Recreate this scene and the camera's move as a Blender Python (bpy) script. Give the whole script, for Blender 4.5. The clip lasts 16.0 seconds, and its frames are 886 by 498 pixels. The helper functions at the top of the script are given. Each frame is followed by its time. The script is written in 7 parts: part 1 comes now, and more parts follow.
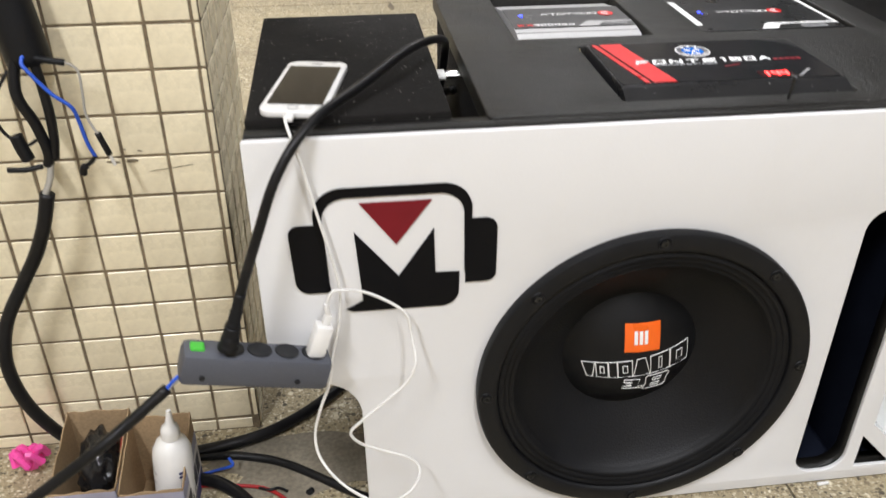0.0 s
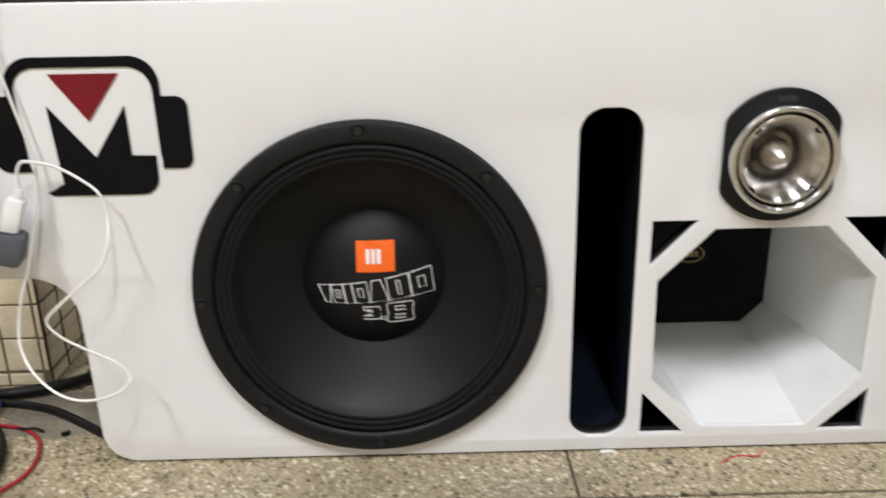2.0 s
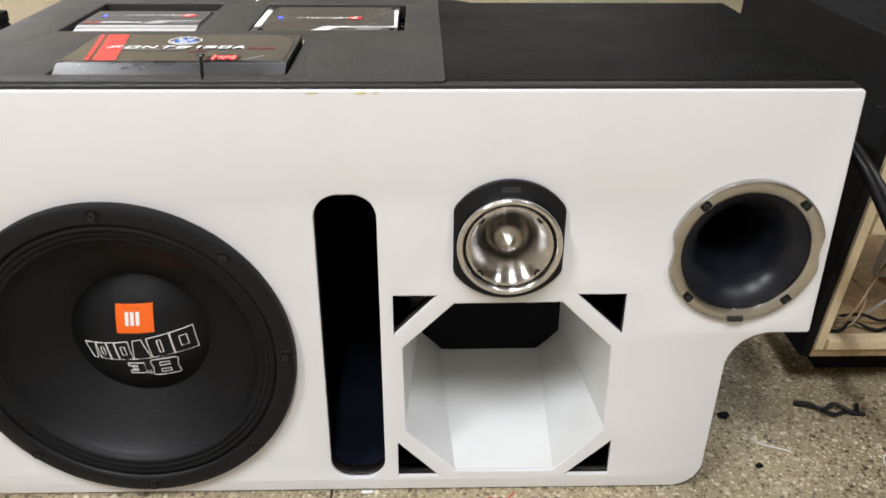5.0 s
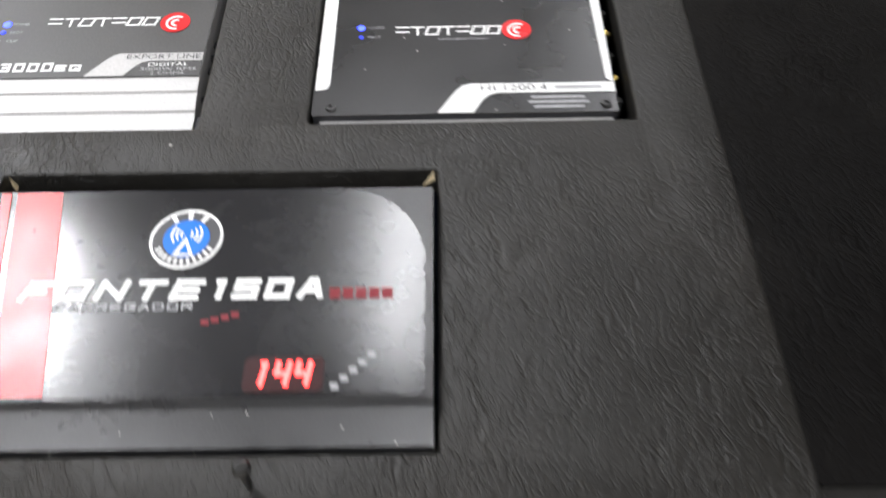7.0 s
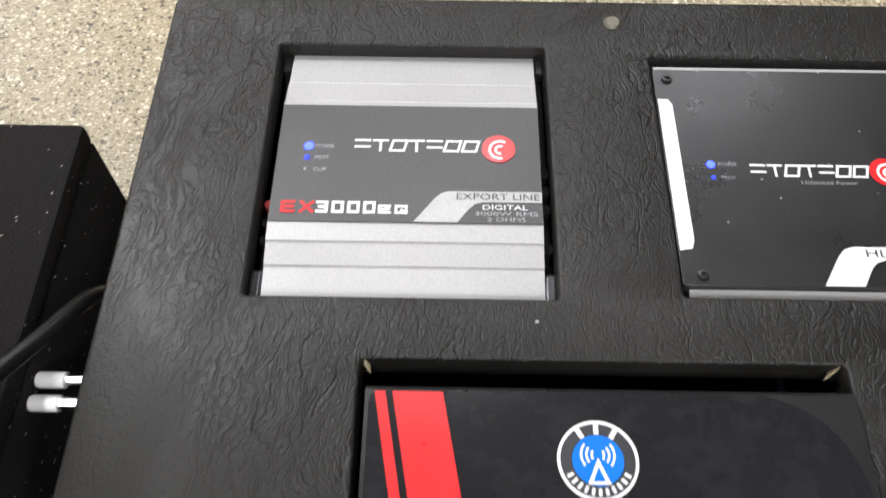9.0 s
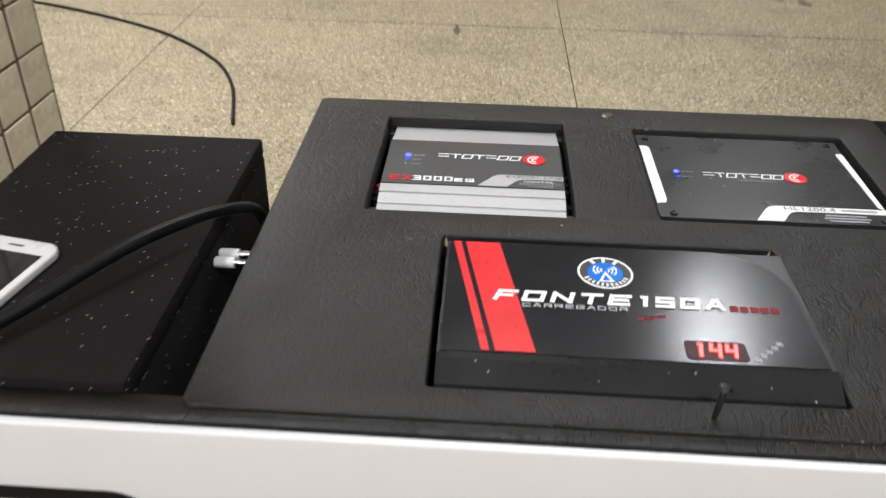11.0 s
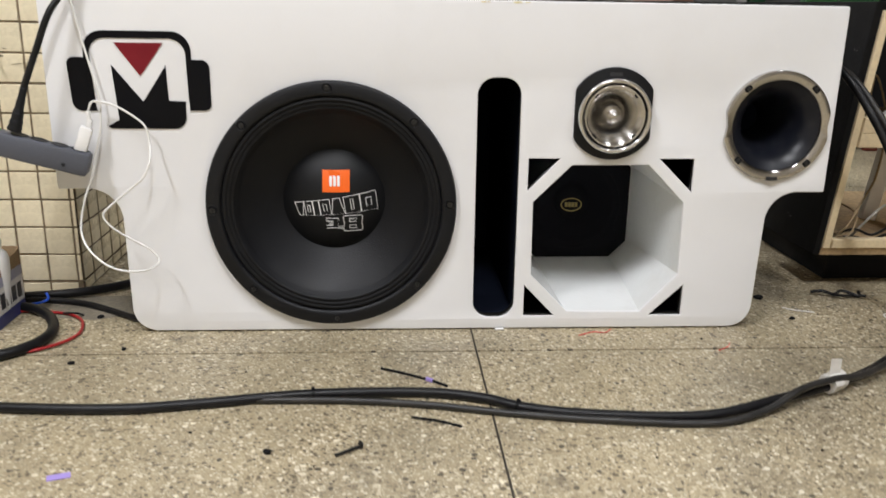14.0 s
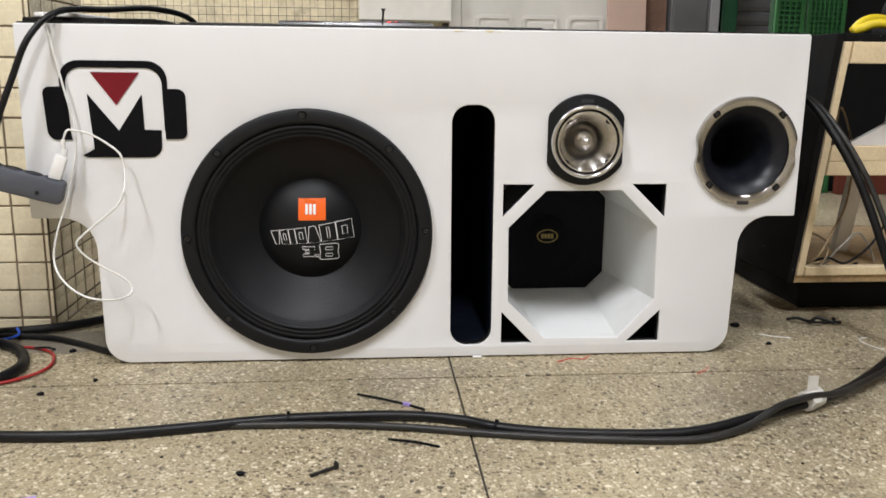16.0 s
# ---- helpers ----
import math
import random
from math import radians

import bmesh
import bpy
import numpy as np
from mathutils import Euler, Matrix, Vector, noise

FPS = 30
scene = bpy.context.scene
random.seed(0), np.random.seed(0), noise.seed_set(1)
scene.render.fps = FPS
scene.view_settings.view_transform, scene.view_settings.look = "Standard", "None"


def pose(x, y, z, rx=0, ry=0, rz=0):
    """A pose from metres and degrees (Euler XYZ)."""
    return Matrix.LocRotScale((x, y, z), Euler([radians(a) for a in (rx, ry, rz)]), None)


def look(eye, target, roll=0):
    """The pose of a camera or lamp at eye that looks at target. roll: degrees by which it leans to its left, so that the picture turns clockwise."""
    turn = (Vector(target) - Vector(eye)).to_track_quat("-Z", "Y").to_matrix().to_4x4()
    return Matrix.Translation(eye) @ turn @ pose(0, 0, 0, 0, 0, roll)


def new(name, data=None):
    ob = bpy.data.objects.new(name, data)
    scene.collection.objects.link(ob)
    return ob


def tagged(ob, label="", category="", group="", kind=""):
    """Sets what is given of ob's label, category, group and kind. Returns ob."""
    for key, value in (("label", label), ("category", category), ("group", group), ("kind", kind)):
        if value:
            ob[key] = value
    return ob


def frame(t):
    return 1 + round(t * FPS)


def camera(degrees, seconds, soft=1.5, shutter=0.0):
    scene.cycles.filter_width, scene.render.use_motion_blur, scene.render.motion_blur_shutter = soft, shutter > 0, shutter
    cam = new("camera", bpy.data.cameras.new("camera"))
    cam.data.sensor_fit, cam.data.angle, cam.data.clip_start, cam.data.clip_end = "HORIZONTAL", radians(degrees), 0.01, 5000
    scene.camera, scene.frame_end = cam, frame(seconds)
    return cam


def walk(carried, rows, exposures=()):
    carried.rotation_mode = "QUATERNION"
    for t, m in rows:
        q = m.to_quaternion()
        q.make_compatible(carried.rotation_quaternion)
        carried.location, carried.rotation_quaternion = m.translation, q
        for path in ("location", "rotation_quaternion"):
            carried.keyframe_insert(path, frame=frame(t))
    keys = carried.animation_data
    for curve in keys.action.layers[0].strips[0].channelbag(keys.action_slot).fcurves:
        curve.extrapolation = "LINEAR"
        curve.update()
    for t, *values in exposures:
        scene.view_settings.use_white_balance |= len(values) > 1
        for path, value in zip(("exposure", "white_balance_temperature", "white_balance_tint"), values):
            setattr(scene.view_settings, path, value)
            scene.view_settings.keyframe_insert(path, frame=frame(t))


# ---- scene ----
cam = camera(55.8, 16.0, shutter=0.5)
PATH = [
    (0, (0.092, -0.715, 0.842), (0.313, 0.976, -0.202), 0.2),
    (0.5, (0.148, -0.763, 0.708), (0.31, 1.022, -0.176), -1.3),
    (1, (0.226, -0.81, 0.641), (0.326, 1.03, -0.135), -1.2),
    (1.5, (0.359, -0.833, 0.62), (0.382, 1.033, -0.099), -1.2),
    (2, (0.486, -0.863, 0.57), (0.517, 1.021, -0.101), -0.9),
    (2.5, (0.587, -0.886, 0.545), (0.624, 0.996, -0.131), -1.7),
    (3, (0.687, -0.936, 0.499), (0.738, 0.966, -0.119), -1.6),
    (3.2, (0.714, -0.951, 0.481), (0.755, 0.966, -0.086), -1.1),
    (5.3, (0.764, -0.751, 0.814), (0.812, 0.978, -0.191), 0.5),
    (5.5, (0.746, -0.662, 0.837), (0.779, 1.025, -0.238), 0.1),
    (6, (0.698, -0.471, 0.867), (0.703, 1.104, -0.365), -0.8),
    (6.5, (0.681, -0.267, 0.894), (0.647, 1.099, -0.567), -2.1),
    (7, (0.628, -0.107, 0.892), (0.613, 1.081, -0.716), -1.4),
    (7.5, (0.561, 0.023, 0.902), (0.621, 1.071, -0.8), 1.4),
    (8, (0.494, 0.078, 0.905), (0.551, 1.076, -0.827), 2.1),
    (8.5, (0.439, 0.081, 0.92), (0.465, 1.072, -0.817), 1.6),
    (9, (0.416, 0.045, 0.933), (0.406, 1.062, -0.789), 0.4),
    (9.2, (0.418, 0.02, 0.935), (0.396, 1.062, -0.772), 0.1),
    (11.3, (0.387, -0.400, 0.844), (0.302, 1.341, -0.137), 1.3),
    (11.5, (0.378, -0.446, 0.827), (0.317, 1.319, -0.113), 0.7),
    (12, (0.402, -0.576, 0.808), (0.407, 1.223, -0.066), 0.7),
    (12.5, (0.4585, -0.773, 0.753), (0.471, 1.067, -0.031), 0.5),
    (13, (0.454, -0.965, 0.713), (0.504, 0.907, 0.011), 0.7),
    (13.5, (0.467, -1.143, 0.654), (0.586, 0.746, 0.009), 2.1),
    (14, (0.507, -1.298, 0.519), (0.638, 0.618, -0.04), 1.0),
    (14.5, (0.513, -1.305, 0.414), (0.671, 0.64, -0.026), 0.5),
    (15, (0.5, -1.309, 0.412), (0.663, 0.634, -0.032), 0.2),
    (15.5, (0.518, -1.309, 0.428), (0.703, 0.637, 0.005), 0.1),
    (16, (0.514, -1.313, 0.466), (0.691, 0.635, 0.049), 0.6),
]
walk(cam, [(t, look(eye, target, roll)) for t, eye, target, roll in PATH], [(0, 0.0), (9.2, 0.0), (11.3, -0.25), (11.6, -0.22), (12.0, 0.0), (16, 0.0)])

# ---- world and lamps ----
world = bpy.data.worlds.new("dim_air")
scene.world = world
world.use_nodes = True
world.node_tree.nodes["Background"].inputs[0].default_value = (1.0, 0.97, 0.94, 1)
world.node_tree.nodes["Background"].inputs[1].default_value = 0.05

CEIL = 2.95
# the last two tubes are unseen, added only to brighten the back floor
LAMPS = [(-1.0, 1.52, 84), (0.46, 1.80, 21), (-0.9, -1.7, 74), (0.7, -1.7, 56), (2.3, -1.7, 27), (-2.2, 3.6, 50), (1.6, 3.0, 25)]


def tube_lamp(x, y, watts):
    data = bpy.data.lights.new("tube_light", "AREA")
    data.shape, data.size, data.size_y = "RECTANGLE", 0.14, 0.88
    data.energy, data.color = watts, (0.975, 0.985, 1.03)
    ob = new("tube_light", data)
    ob.matrix_world = pose(x, y, CEIL - 0.105)
    return ob


for lx, ly, lw in LAMPS:
    tube_lamp(lx, ly, lw)


# ---- materials ----
def nodes_of(m):
    return m.node_tree.nodes, m.node_tree.links


def surface(name, base, rough=0.5, metal=0.0, vary=0.12, scale=6.0, grain=0.0, grain_scale=300.0, bump=0.0, bump_scale=300.0,
            dirt=None, dirt_amount=0.0, dirt_scale=3.0, coat=0.0, piece=0.0, spec=0.5):
    """A procedural surface: slow and fine changes of tone, dirt, relief, and a change from piece to piece."""
    m = bpy.data.materials.new(name)
    m.use_nodes = True
    n, l = nodes_of(m)
    bsdf = n["Principled BSDF"]
    co = n.new("ShaderNodeTexCoord")
    slow = n.new("ShaderNodeTexNoise")
    slow.inputs["Scale"].default_value, slow.inputs["Detail"].default_value = scale, 6
    l.new(co.outputs["Object"], slow.inputs["Vector"])
    ramp = n.new("ShaderNodeMapRange")
    ramp.inputs["From Min"].default_value, ramp.inputs["From Max"].default_value = 0.3, 0.7
    ramp.inputs["To Min"].default_value, ramp.inputs["To Max"].default_value = 1 - vary, 1 + vary
    l.new(slow.outputs["Fac"], ramp.inputs["Value"])
    tone = ramp.outputs["Result"]
    if grain:
        fine = n.new("ShaderNodeTexNoise")
        fine.inputs["Scale"].default_value, fine.inputs["Detail"].default_value = grain_scale, 3
        l.new(co.outputs["Object"], fine.inputs["Vector"])
        fr = n.new("ShaderNodeMapRange")
        fr.inputs["From Min"].default_value, fr.inputs["From Max"].default_value = 0.3, 0.7
        fr.inputs["To Min"].default_value, fr.inputs["To Max"].default_value = 1 - grain, 1 + grain
        l.new(fine.outputs["Fac"], fr.inputs["Value"])
        mul = n.new("ShaderNodeMath")
        mul.operation = "MULTIPLY"
        l.new(tone, mul.inputs[0]), l.new(fr.outputs["Result"], mul.inputs[1])
        tone = mul.outputs[0]
    if piece:
        info = n.new("ShaderNodeObjectInfo")
        geo = n.new("ShaderNodeNewGeometry")
        both = n.new("ShaderNodeMath")
        both.operation = "ADD"
        l.new(info.outputs["Random"], both.inputs[0]), l.new(geo.outputs["Random Per Island"], both.inputs[1])
        wrap = n.new("ShaderNodeMath")
        wrap.operation = "FRACT"
        l.new(both.outputs[0], wrap.inputs[0])
        pr = n.new("ShaderNodeMapRange")
        pr.inputs["To Min"].default_value, pr.inputs["To Max"].default_value = 1 - piece, 1 + piece
        l.new(wrap.outputs[0], pr.inputs["Value"])
        mul = n.new("ShaderNodeMath")
        mul.operation = "MULTIPLY"
        l.new(tone, mul.inputs[0]), l.new(pr.outputs["Result"], mul.inputs[1])
        tone = mul.outputs[0]
    mix = n.new("ShaderNodeVectorMath")
    mix.operation = "SCALE"
    mix.inputs[0].default_value = base
    l.new(tone, mix.inputs["Scale"])
    colour = mix.outputs["Vector"]
    if dirt_amount:
        spots = n.new("ShaderNodeTexNoise")
        spots.inputs["Scale"].default_value, spots.inputs["Detail"].default_value = dirt_scale, 9
        spots.inputs["Roughness"].default_value = 0.65
        l.new(co.outputs["Object"], spots.inputs["Vector"])
        dr = n.new("ShaderNodeMapRange")
        dr.inputs["From Min"].default_value, dr.inputs["From Max"].default_value = 0.5, 0.75
        dr.inputs["To Max"].default_value = dirt_amount
        l.new(spots.outputs["Fac"], dr.inputs["Value"])
        dm = n.new("ShaderNodeMix")
        dm.data_type = "RGBA"
        l.new(dr.outputs["Result"], dm.inputs[0])
        l.new(colour, dm.inputs[6])
        dm.inputs[7].default_value = (*dirt, 1)
        colour = dm.outputs[2]
    l.new(colour, bsdf.inputs["Base Color"])
    bsdf.inputs["Metallic"].default_value = metal
    bsdf.inputs["Specular IOR Level"].default_value = spec
    bsdf.inputs["Coat Weight"].default_value = coat
    rr = n.new("ShaderNodeMapRange")
    rr.inputs["From Min"].default_value, rr.inputs["From Max"].default_value = 0.3, 0.7
    rr.inputs["To Min"].default_value, rr.inputs["To Max"].default_value = max(rough * 0.85, 0.02), min(rough * 1.15, 1)
    l.new(slow.outputs["Fac"], rr.inputs["Value"])
    l.new(rr.outputs["Result"], bsdf.inputs["Roughness"])
    if bump:
        rel = n.new("ShaderNodeTexNoise")
        rel.inputs["Scale"].default_value, rel.inputs["Detail"].default_value = bump_scale, 4
        l.new(co.outputs["Object"], rel.inputs["Vector"])
        b = n.new("ShaderNodeBump")
        b.inputs["Strength"].default_value, b.inputs["Distance"].default_value = 1.0, bump
        l.new(rel.outputs["Fac"], b.inputs["Height"])
        l.new(b.outputs["Normal"], bsdf.inputs["Normal"])
    return m


def leatherette(name, base, shine, haze=0.12):
    """Black vinyl with pressed leather creases, some of them drawn out along one diagonal."""
    m = surface(name, base, 0.48, vary=0.18, scale=7, grain=0.12, grain_scale=500, dirt=(0.036, 0.033, 0.029), dirt_amount=haze, dirt_scale=9, spec=shine)
    n, l = nodes_of(m)
    bsdf = n["Principled BSDF"]
    co = n.new("ShaderNodeTexCoord")
    warp = n.new("ShaderNodeTexNoise")
    warp.inputs["Scale"].default_value, warp.inputs["Detail"].default_value = 14, 5
    l.new(co.outputs["Object"], warp.inputs["Vector"])
    add = n.new("ShaderNodeMix")
    add.data_type = "VECTOR"
    add.inputs[0].default_value = 0.055
    l.new(co.outputs["Object"], add.inputs[4]), l.new(warp.outputs["Color"], add.inputs[5])
    turn = n.new("ShaderNodeMapping")
    turn.inputs["Rotation"].default_value = (0, 0, radians(38))
    turn.inputs["Scale"].default_value = (1.0, 0.42, 1.0)
    l.new(add.outputs[1], turn.inputs["Vector"])
    patch = n.new("ShaderNodeTexNoise")
    patch.inputs["Scale"].default_value, patch.inputs["Detail"].default_value = 6, 3
    l.new(co.outputs["Object"], patch.inputs["Vector"])
    cross = n.new("ShaderNodeMapping")
    cross.inputs["Rotation"].default_value = (0, 0, radians(-47))
    cross.inputs["Scale"].default_value = (1.0, 0.38, 1.0)
    l.new(add.outputs[1], cross.inputs["Vector"])
    total = None
    for kind, source, size, hi, amount, lo_p in (("ridge", turn.outputs[0], 40, 0.018, 1.0, 0.36), ("ridge", cross.outputs[0], 58, 0.020, 0.9, 0.42), ("ridge", turn.outputs[0], 150, 0.040, 0.45, 0.22),
                                                 ("cell", cross.outputs[0], 170, 0.07, 0.35, 0.30), ("cell", add.outputs[1], 300, 0.2, 0.16, 0.1)):
        if kind == "cell":
            v = n.new("ShaderNodeTexVoronoi")
            v.feature = "DISTANCE_TO_EDGE"
            v.inputs["Scale"].default_value = size
            l.new(source, v.inputs["Vector"])
            height = v.outputs["Distance"]
        else:
            v = n.new("ShaderNodeTexNoise")
            v.inputs["Scale"].default_value, v.inputs["Detail"].default_value, v.inputs["Roughness"].default_value = size, 2.5, 0.55
            l.new(source, v.inputs["Vector"])
            off = n.new("ShaderNodeMath")
            off.operation = "SUBTRACT"
            off.inputs[1].default_value = 0.5
            l.new(v.outputs["Fac"], off.inputs[0])
            fold = n.new("ShaderNodeMath")
            fold.operation = "ABSOLUTE"
            l.new(off.outputs[0], fold.inputs[0])
            height = fold.outputs[0]
        mr = n.new("ShaderNodeMapRange")
        mr.interpolation_type = "SMOOTHSTEP"
        mr.inputs["From Max"].default_value = hi
        mr.inputs["To Min"].default_value, mr.inputs["To Max"].default_value = 0.0, amount
        l.new(height, mr.inputs["Value"])
        pr = n.new("ShaderNodeMapRange")
        pr.inputs["From Min"].default_value, pr.inputs["From Max"].default_value = lo_p, lo_p + 0.25
        l.new(patch.outputs["Fac"], pr.inputs["Value"])
        keep = n.new("ShaderNodeMath")
        keep.operation = "MULTIPLY"
        l.new(mr.outputs["Result"], keep.inputs[0]), l.new(pr.outputs["Result"], keep.inputs[1])
        if total is None:
            total = keep.outputs[0]
        else:
            s = n.new("ShaderNodeMath")
            l.new(total, s.inputs[0]), l.new(keep.outputs[0], s.inputs[1])
            total = s.outputs[0]
    swell = n.new("ShaderNodeTexNoise")
    swell.inputs["Scale"].default_value, swell.inputs["Detail"].default_value = 38, 3
    l.new(turn.outputs[0], swell.inputs["Vector"])
    s = n.new("ShaderNodeMath")
    l.new(total, s.inputs[0]), l.new(swell.outputs["Fac"], s.inputs[1])
    b = n.new("ShaderNodeBump")
    b.inputs["Strength"].default_value, b.inputs["Distance"].default_value = 0.55, 0.0009
    l.new(s.outputs[0], b.inputs["Height"])
    l.new(b.outputs["Normal"], bsdf.inputs["Normal"])
    return m


def speckled(name, base, chips, rough, sizes, stain=(0.16, 0.14, 0.11), shine=0.5):
    """Ground terrazzo: stone chips of several tones in cement, with stains."""
    m = surface(name, base, rough, vary=0.16, scale=1.7, grain=0.1, grain_scale=420, dirt=stain, dirt_amount=0.55, dirt_scale=2.6, spec=shine)
    n, l = nodes_of(m)
    bsdf = n["Principled BSDF"]
    co = n.new("ShaderNodeTexCoord")
    source = bsdf.inputs["Base Color"].links[0].from_socket
    bend = n.new("ShaderNodeTexNoise")
    bend.inputs["Scale"].default_value, bend.inputs["Detail"].default_value = 160, 3
    l.new(co.outputs["Object"], bend.inputs["Vector"])
    crumb = n.new("ShaderNodeMix")
    crumb.data_type = "VECTOR"
    crumb.inputs[0].default_value = 0.006
    l.new(co.outputs["Object"], crumb.inputs[4]), l.new(bend.outputs["Color"], crumb.inputs[5])
    for size, share, reach, weight in sizes:
        v = n.new("ShaderNodeTexVoronoi")
        v.inputs["Scale"].default_value, v.inputs["Randomness"].default_value = size, 1.0
        l.new(crumb.outputs[1], v.inputs["Vector"])
        sep = n.new("ShaderNodeSeparateColor")
        l.new(v.outputs["Color"], sep.inputs[0])
        ramp = n.new("ShaderNodeValToRGB")
        els = ramp.color_ramp.elements
        els[0].position, els[0].color = 0.0, (*chips[0], 1)
        els[1].position, els[1].color = 0.25, (*chips[1], 1)
        for where, tone in ((0.55, chips[2]), (0.95, chips[3])):
            els.new(where).color = (*tone, 1)
        l.new(sep.outputs[1], ramp.inputs["Fac"])
        pick = n.new("ShaderNodeMath")
        pick.operation = "LESS_THAN"
        pick.inputs[1].default_value = share
        l.new(sep.outputs[0], pick.inputs[0])
        near = n.new("ShaderNodeMapRange")
        near.inputs["From Min"].default_value, near.inputs["From Max"].default_value = reach, reach - 0.12
        near.inputs["To Max"].default_value = weight
        l.new(v.outputs["Distance"], near.inputs["Value"])
        both = n.new("ShaderNodeMath")
        both.operation = "MULTIPLY"
        l.new(pick.outputs[0], both.inputs[0]), l.new(near.outputs["Result"], both.inputs[1])
        mx = n.new("ShaderNodeMix")
        mx.data_type = "RGBA"
        l.new(both.outputs[0], mx.inputs[0])
        l.new(source, mx.inputs[6]), l.new(ramp.outputs["Color"], mx.inputs[7])
        source = mx.outputs[2]
    for size, lo, hi, amount, tint in ((1.3, 0.54, 0.70, 0.32, (0.14, 0.12, 0.085)), (3.6, 0.50, 0.68, 0.22, (0.15, 0.125, 0.085)), (8.0, 0.63, 0.73, 0.55, (0.07, 0.06, 0.045))):
        blot = n.new("ShaderNodeTexNoise")
        blot.inputs["Scale"].default_value, blot.inputs["Detail"].default_value, blot.inputs["Roughness"].default_value = size, 8, 0.62
        l.new(co.outputs["Object"], blot.inputs["Vector"])
        br = n.new("ShaderNodeMapRange")
        br.inputs["From Min"].default_value, br.inputs["From Max"].default_value, br.inputs["To Max"].default_value = lo, hi, amount
        l.new(blot.outputs["Fac"], br.inputs["Value"])
        mx = n.new("ShaderNodeMix")
        mx.data_type = "RGBA"
        mx.inputs[7].default_value = (*tint, 1)
        l.new(br.outputs["Result"], mx.inputs[0]), l.new(source, mx.inputs[6])
        source = mx.outputs[2]
    l.new(source, bsdf.inputs["Base Color"])
    return m


def carpet(name, base, lint):
    """Black needle felt with pale lint on it."""
    m = surface(name, base, 0.95, vary=0.2, scale=20, grain=0.5, grain_scale=900, bump=0.0012, bump_scale=700, spec=0.15)
    n, l = nodes_of(m)
    bsdf = n["Principled BSDF"]
    co = n.new("ShaderNodeTexCoord")
    v = n.new("ShaderNodeTexVoronoi")
    v.inputs["Scale"].default_value = 190
    l.new(co.outputs["Object"], v.inputs["Vector"])
    near = n.new("ShaderNodeMath")
    near.operation = "LESS_THAN"
    near.inputs[1].default_value = 0.11
    l.new(v.outputs["Distance"], near.inputs[0])
    sep = n.new("ShaderNodeSeparateColor")
    l.new(v.outputs["Color"], sep.inputs[0])
    few = n.new("ShaderNodeMath")
    few.operation = "LESS_THAN"
    few.inputs[1].default_value = lint
    l.new(sep.outputs[0], few.inputs[0])
    both = n.new("ShaderNodeMath")
    both.operation = "MULTIPLY"
    l.new(near.outputs[0], both.inputs[0]), l.new(few.outputs[0], both.inputs[1])
    mx = n.new("ShaderNodeMix")
    mx.data_type = "RGBA"
    mx.inputs[7].default_value = (0.45, 0.43, 0.4, 1)
    l.new(both.outputs[0], mx.inputs[0])
    l.new(bsdf.inputs["Base Color"].links[0].from_socket, mx.inputs[6])
    l.new(mx.outputs[2], bsdf.inputs["Base Color"])
    return m


def dusted(m, scale, share, reach, tint=(0.34, 0.33, 0.31)):
    """Scatters small pale specks of dust on a finished surface."""
    n, l = nodes_of(m)
    bsdf = n["Principled BSDF"]
    co = n.new("ShaderNodeTexCoord")
    v = n.new("ShaderNodeTexVoronoi")
    v.inputs["Scale"].default_value = scale
    l.new(co.outputs["Object"], v.inputs["Vector"])
    near = n.new("ShaderNodeMath")
    near.operation = "LESS_THAN"
    near.inputs[1].default_value = reach
    l.new(v.outputs["Distance"], near.inputs[0])
    sep = n.new("ShaderNodeSeparateColor")
    l.new(v.outputs["Color"], sep.inputs[0])
    few = n.new("ShaderNodeMath")
    few.operation = "LESS_THAN"
    few.inputs[1].default_value = share
    l.new(sep.outputs[0], few.inputs[0])
    both = n.new("ShaderNodeMath")
    both.operation = "MULTIPLY"
    l.new(near.outputs[0], both.inputs[0]), l.new(few.outputs[0], both.inputs[1])
    mx = n.new("ShaderNodeMix")
    mx.data_type = "RGBA"
    mx.inputs[7].default_value = (*tint, 1)
    l.new(both.outputs[0], mx.inputs[0])
    l.new(bsdf.inputs["Base Color"].links[0].from_socket, mx.inputs[6])
    l.new(mx.outputs[2], bsdf.inputs["Base Color"])


def turned(name, base, rough, centre, stretch=0.8):
    """Lathe-turned metal: fine tool marks run in circles round the centre, about an axis along y."""
    m = surface(name, base, rough, 1.0, vary=0.06, scale=30, bump=0.00004, bump_scale=900)
    n, l = nodes_of(m)
    bsdf = n["Principled BSDF"]
    co = n.new("ShaderNodeTexCoord")
    off = n.new("ShaderNodeVectorMath")
    off.operation = "SUBTRACT"
    off.inputs[1].default_value = centre
    l.new(co.outputs["Object"], off.inputs[0])
    way = n.new("ShaderNodeVectorMath")
    way.operation = "CROSS_PRODUCT"
    way.inputs[1].default_value = (0, 1, 0)
    l.new(off.outputs[0], way.inputs[0])
    unit = n.new("ShaderNodeVectorMath")
    unit.operation = "NORMALIZE"
    l.new(way.outputs[0], unit.inputs[0])
    l.new(unit.outputs[0], bsdf.inputs["Tangent"])
    bsdf.inputs["Anisotropic"].default_value, bsdf.inputs["Anisotropic Rotation"].default_value = stretch, 0.25
    return m


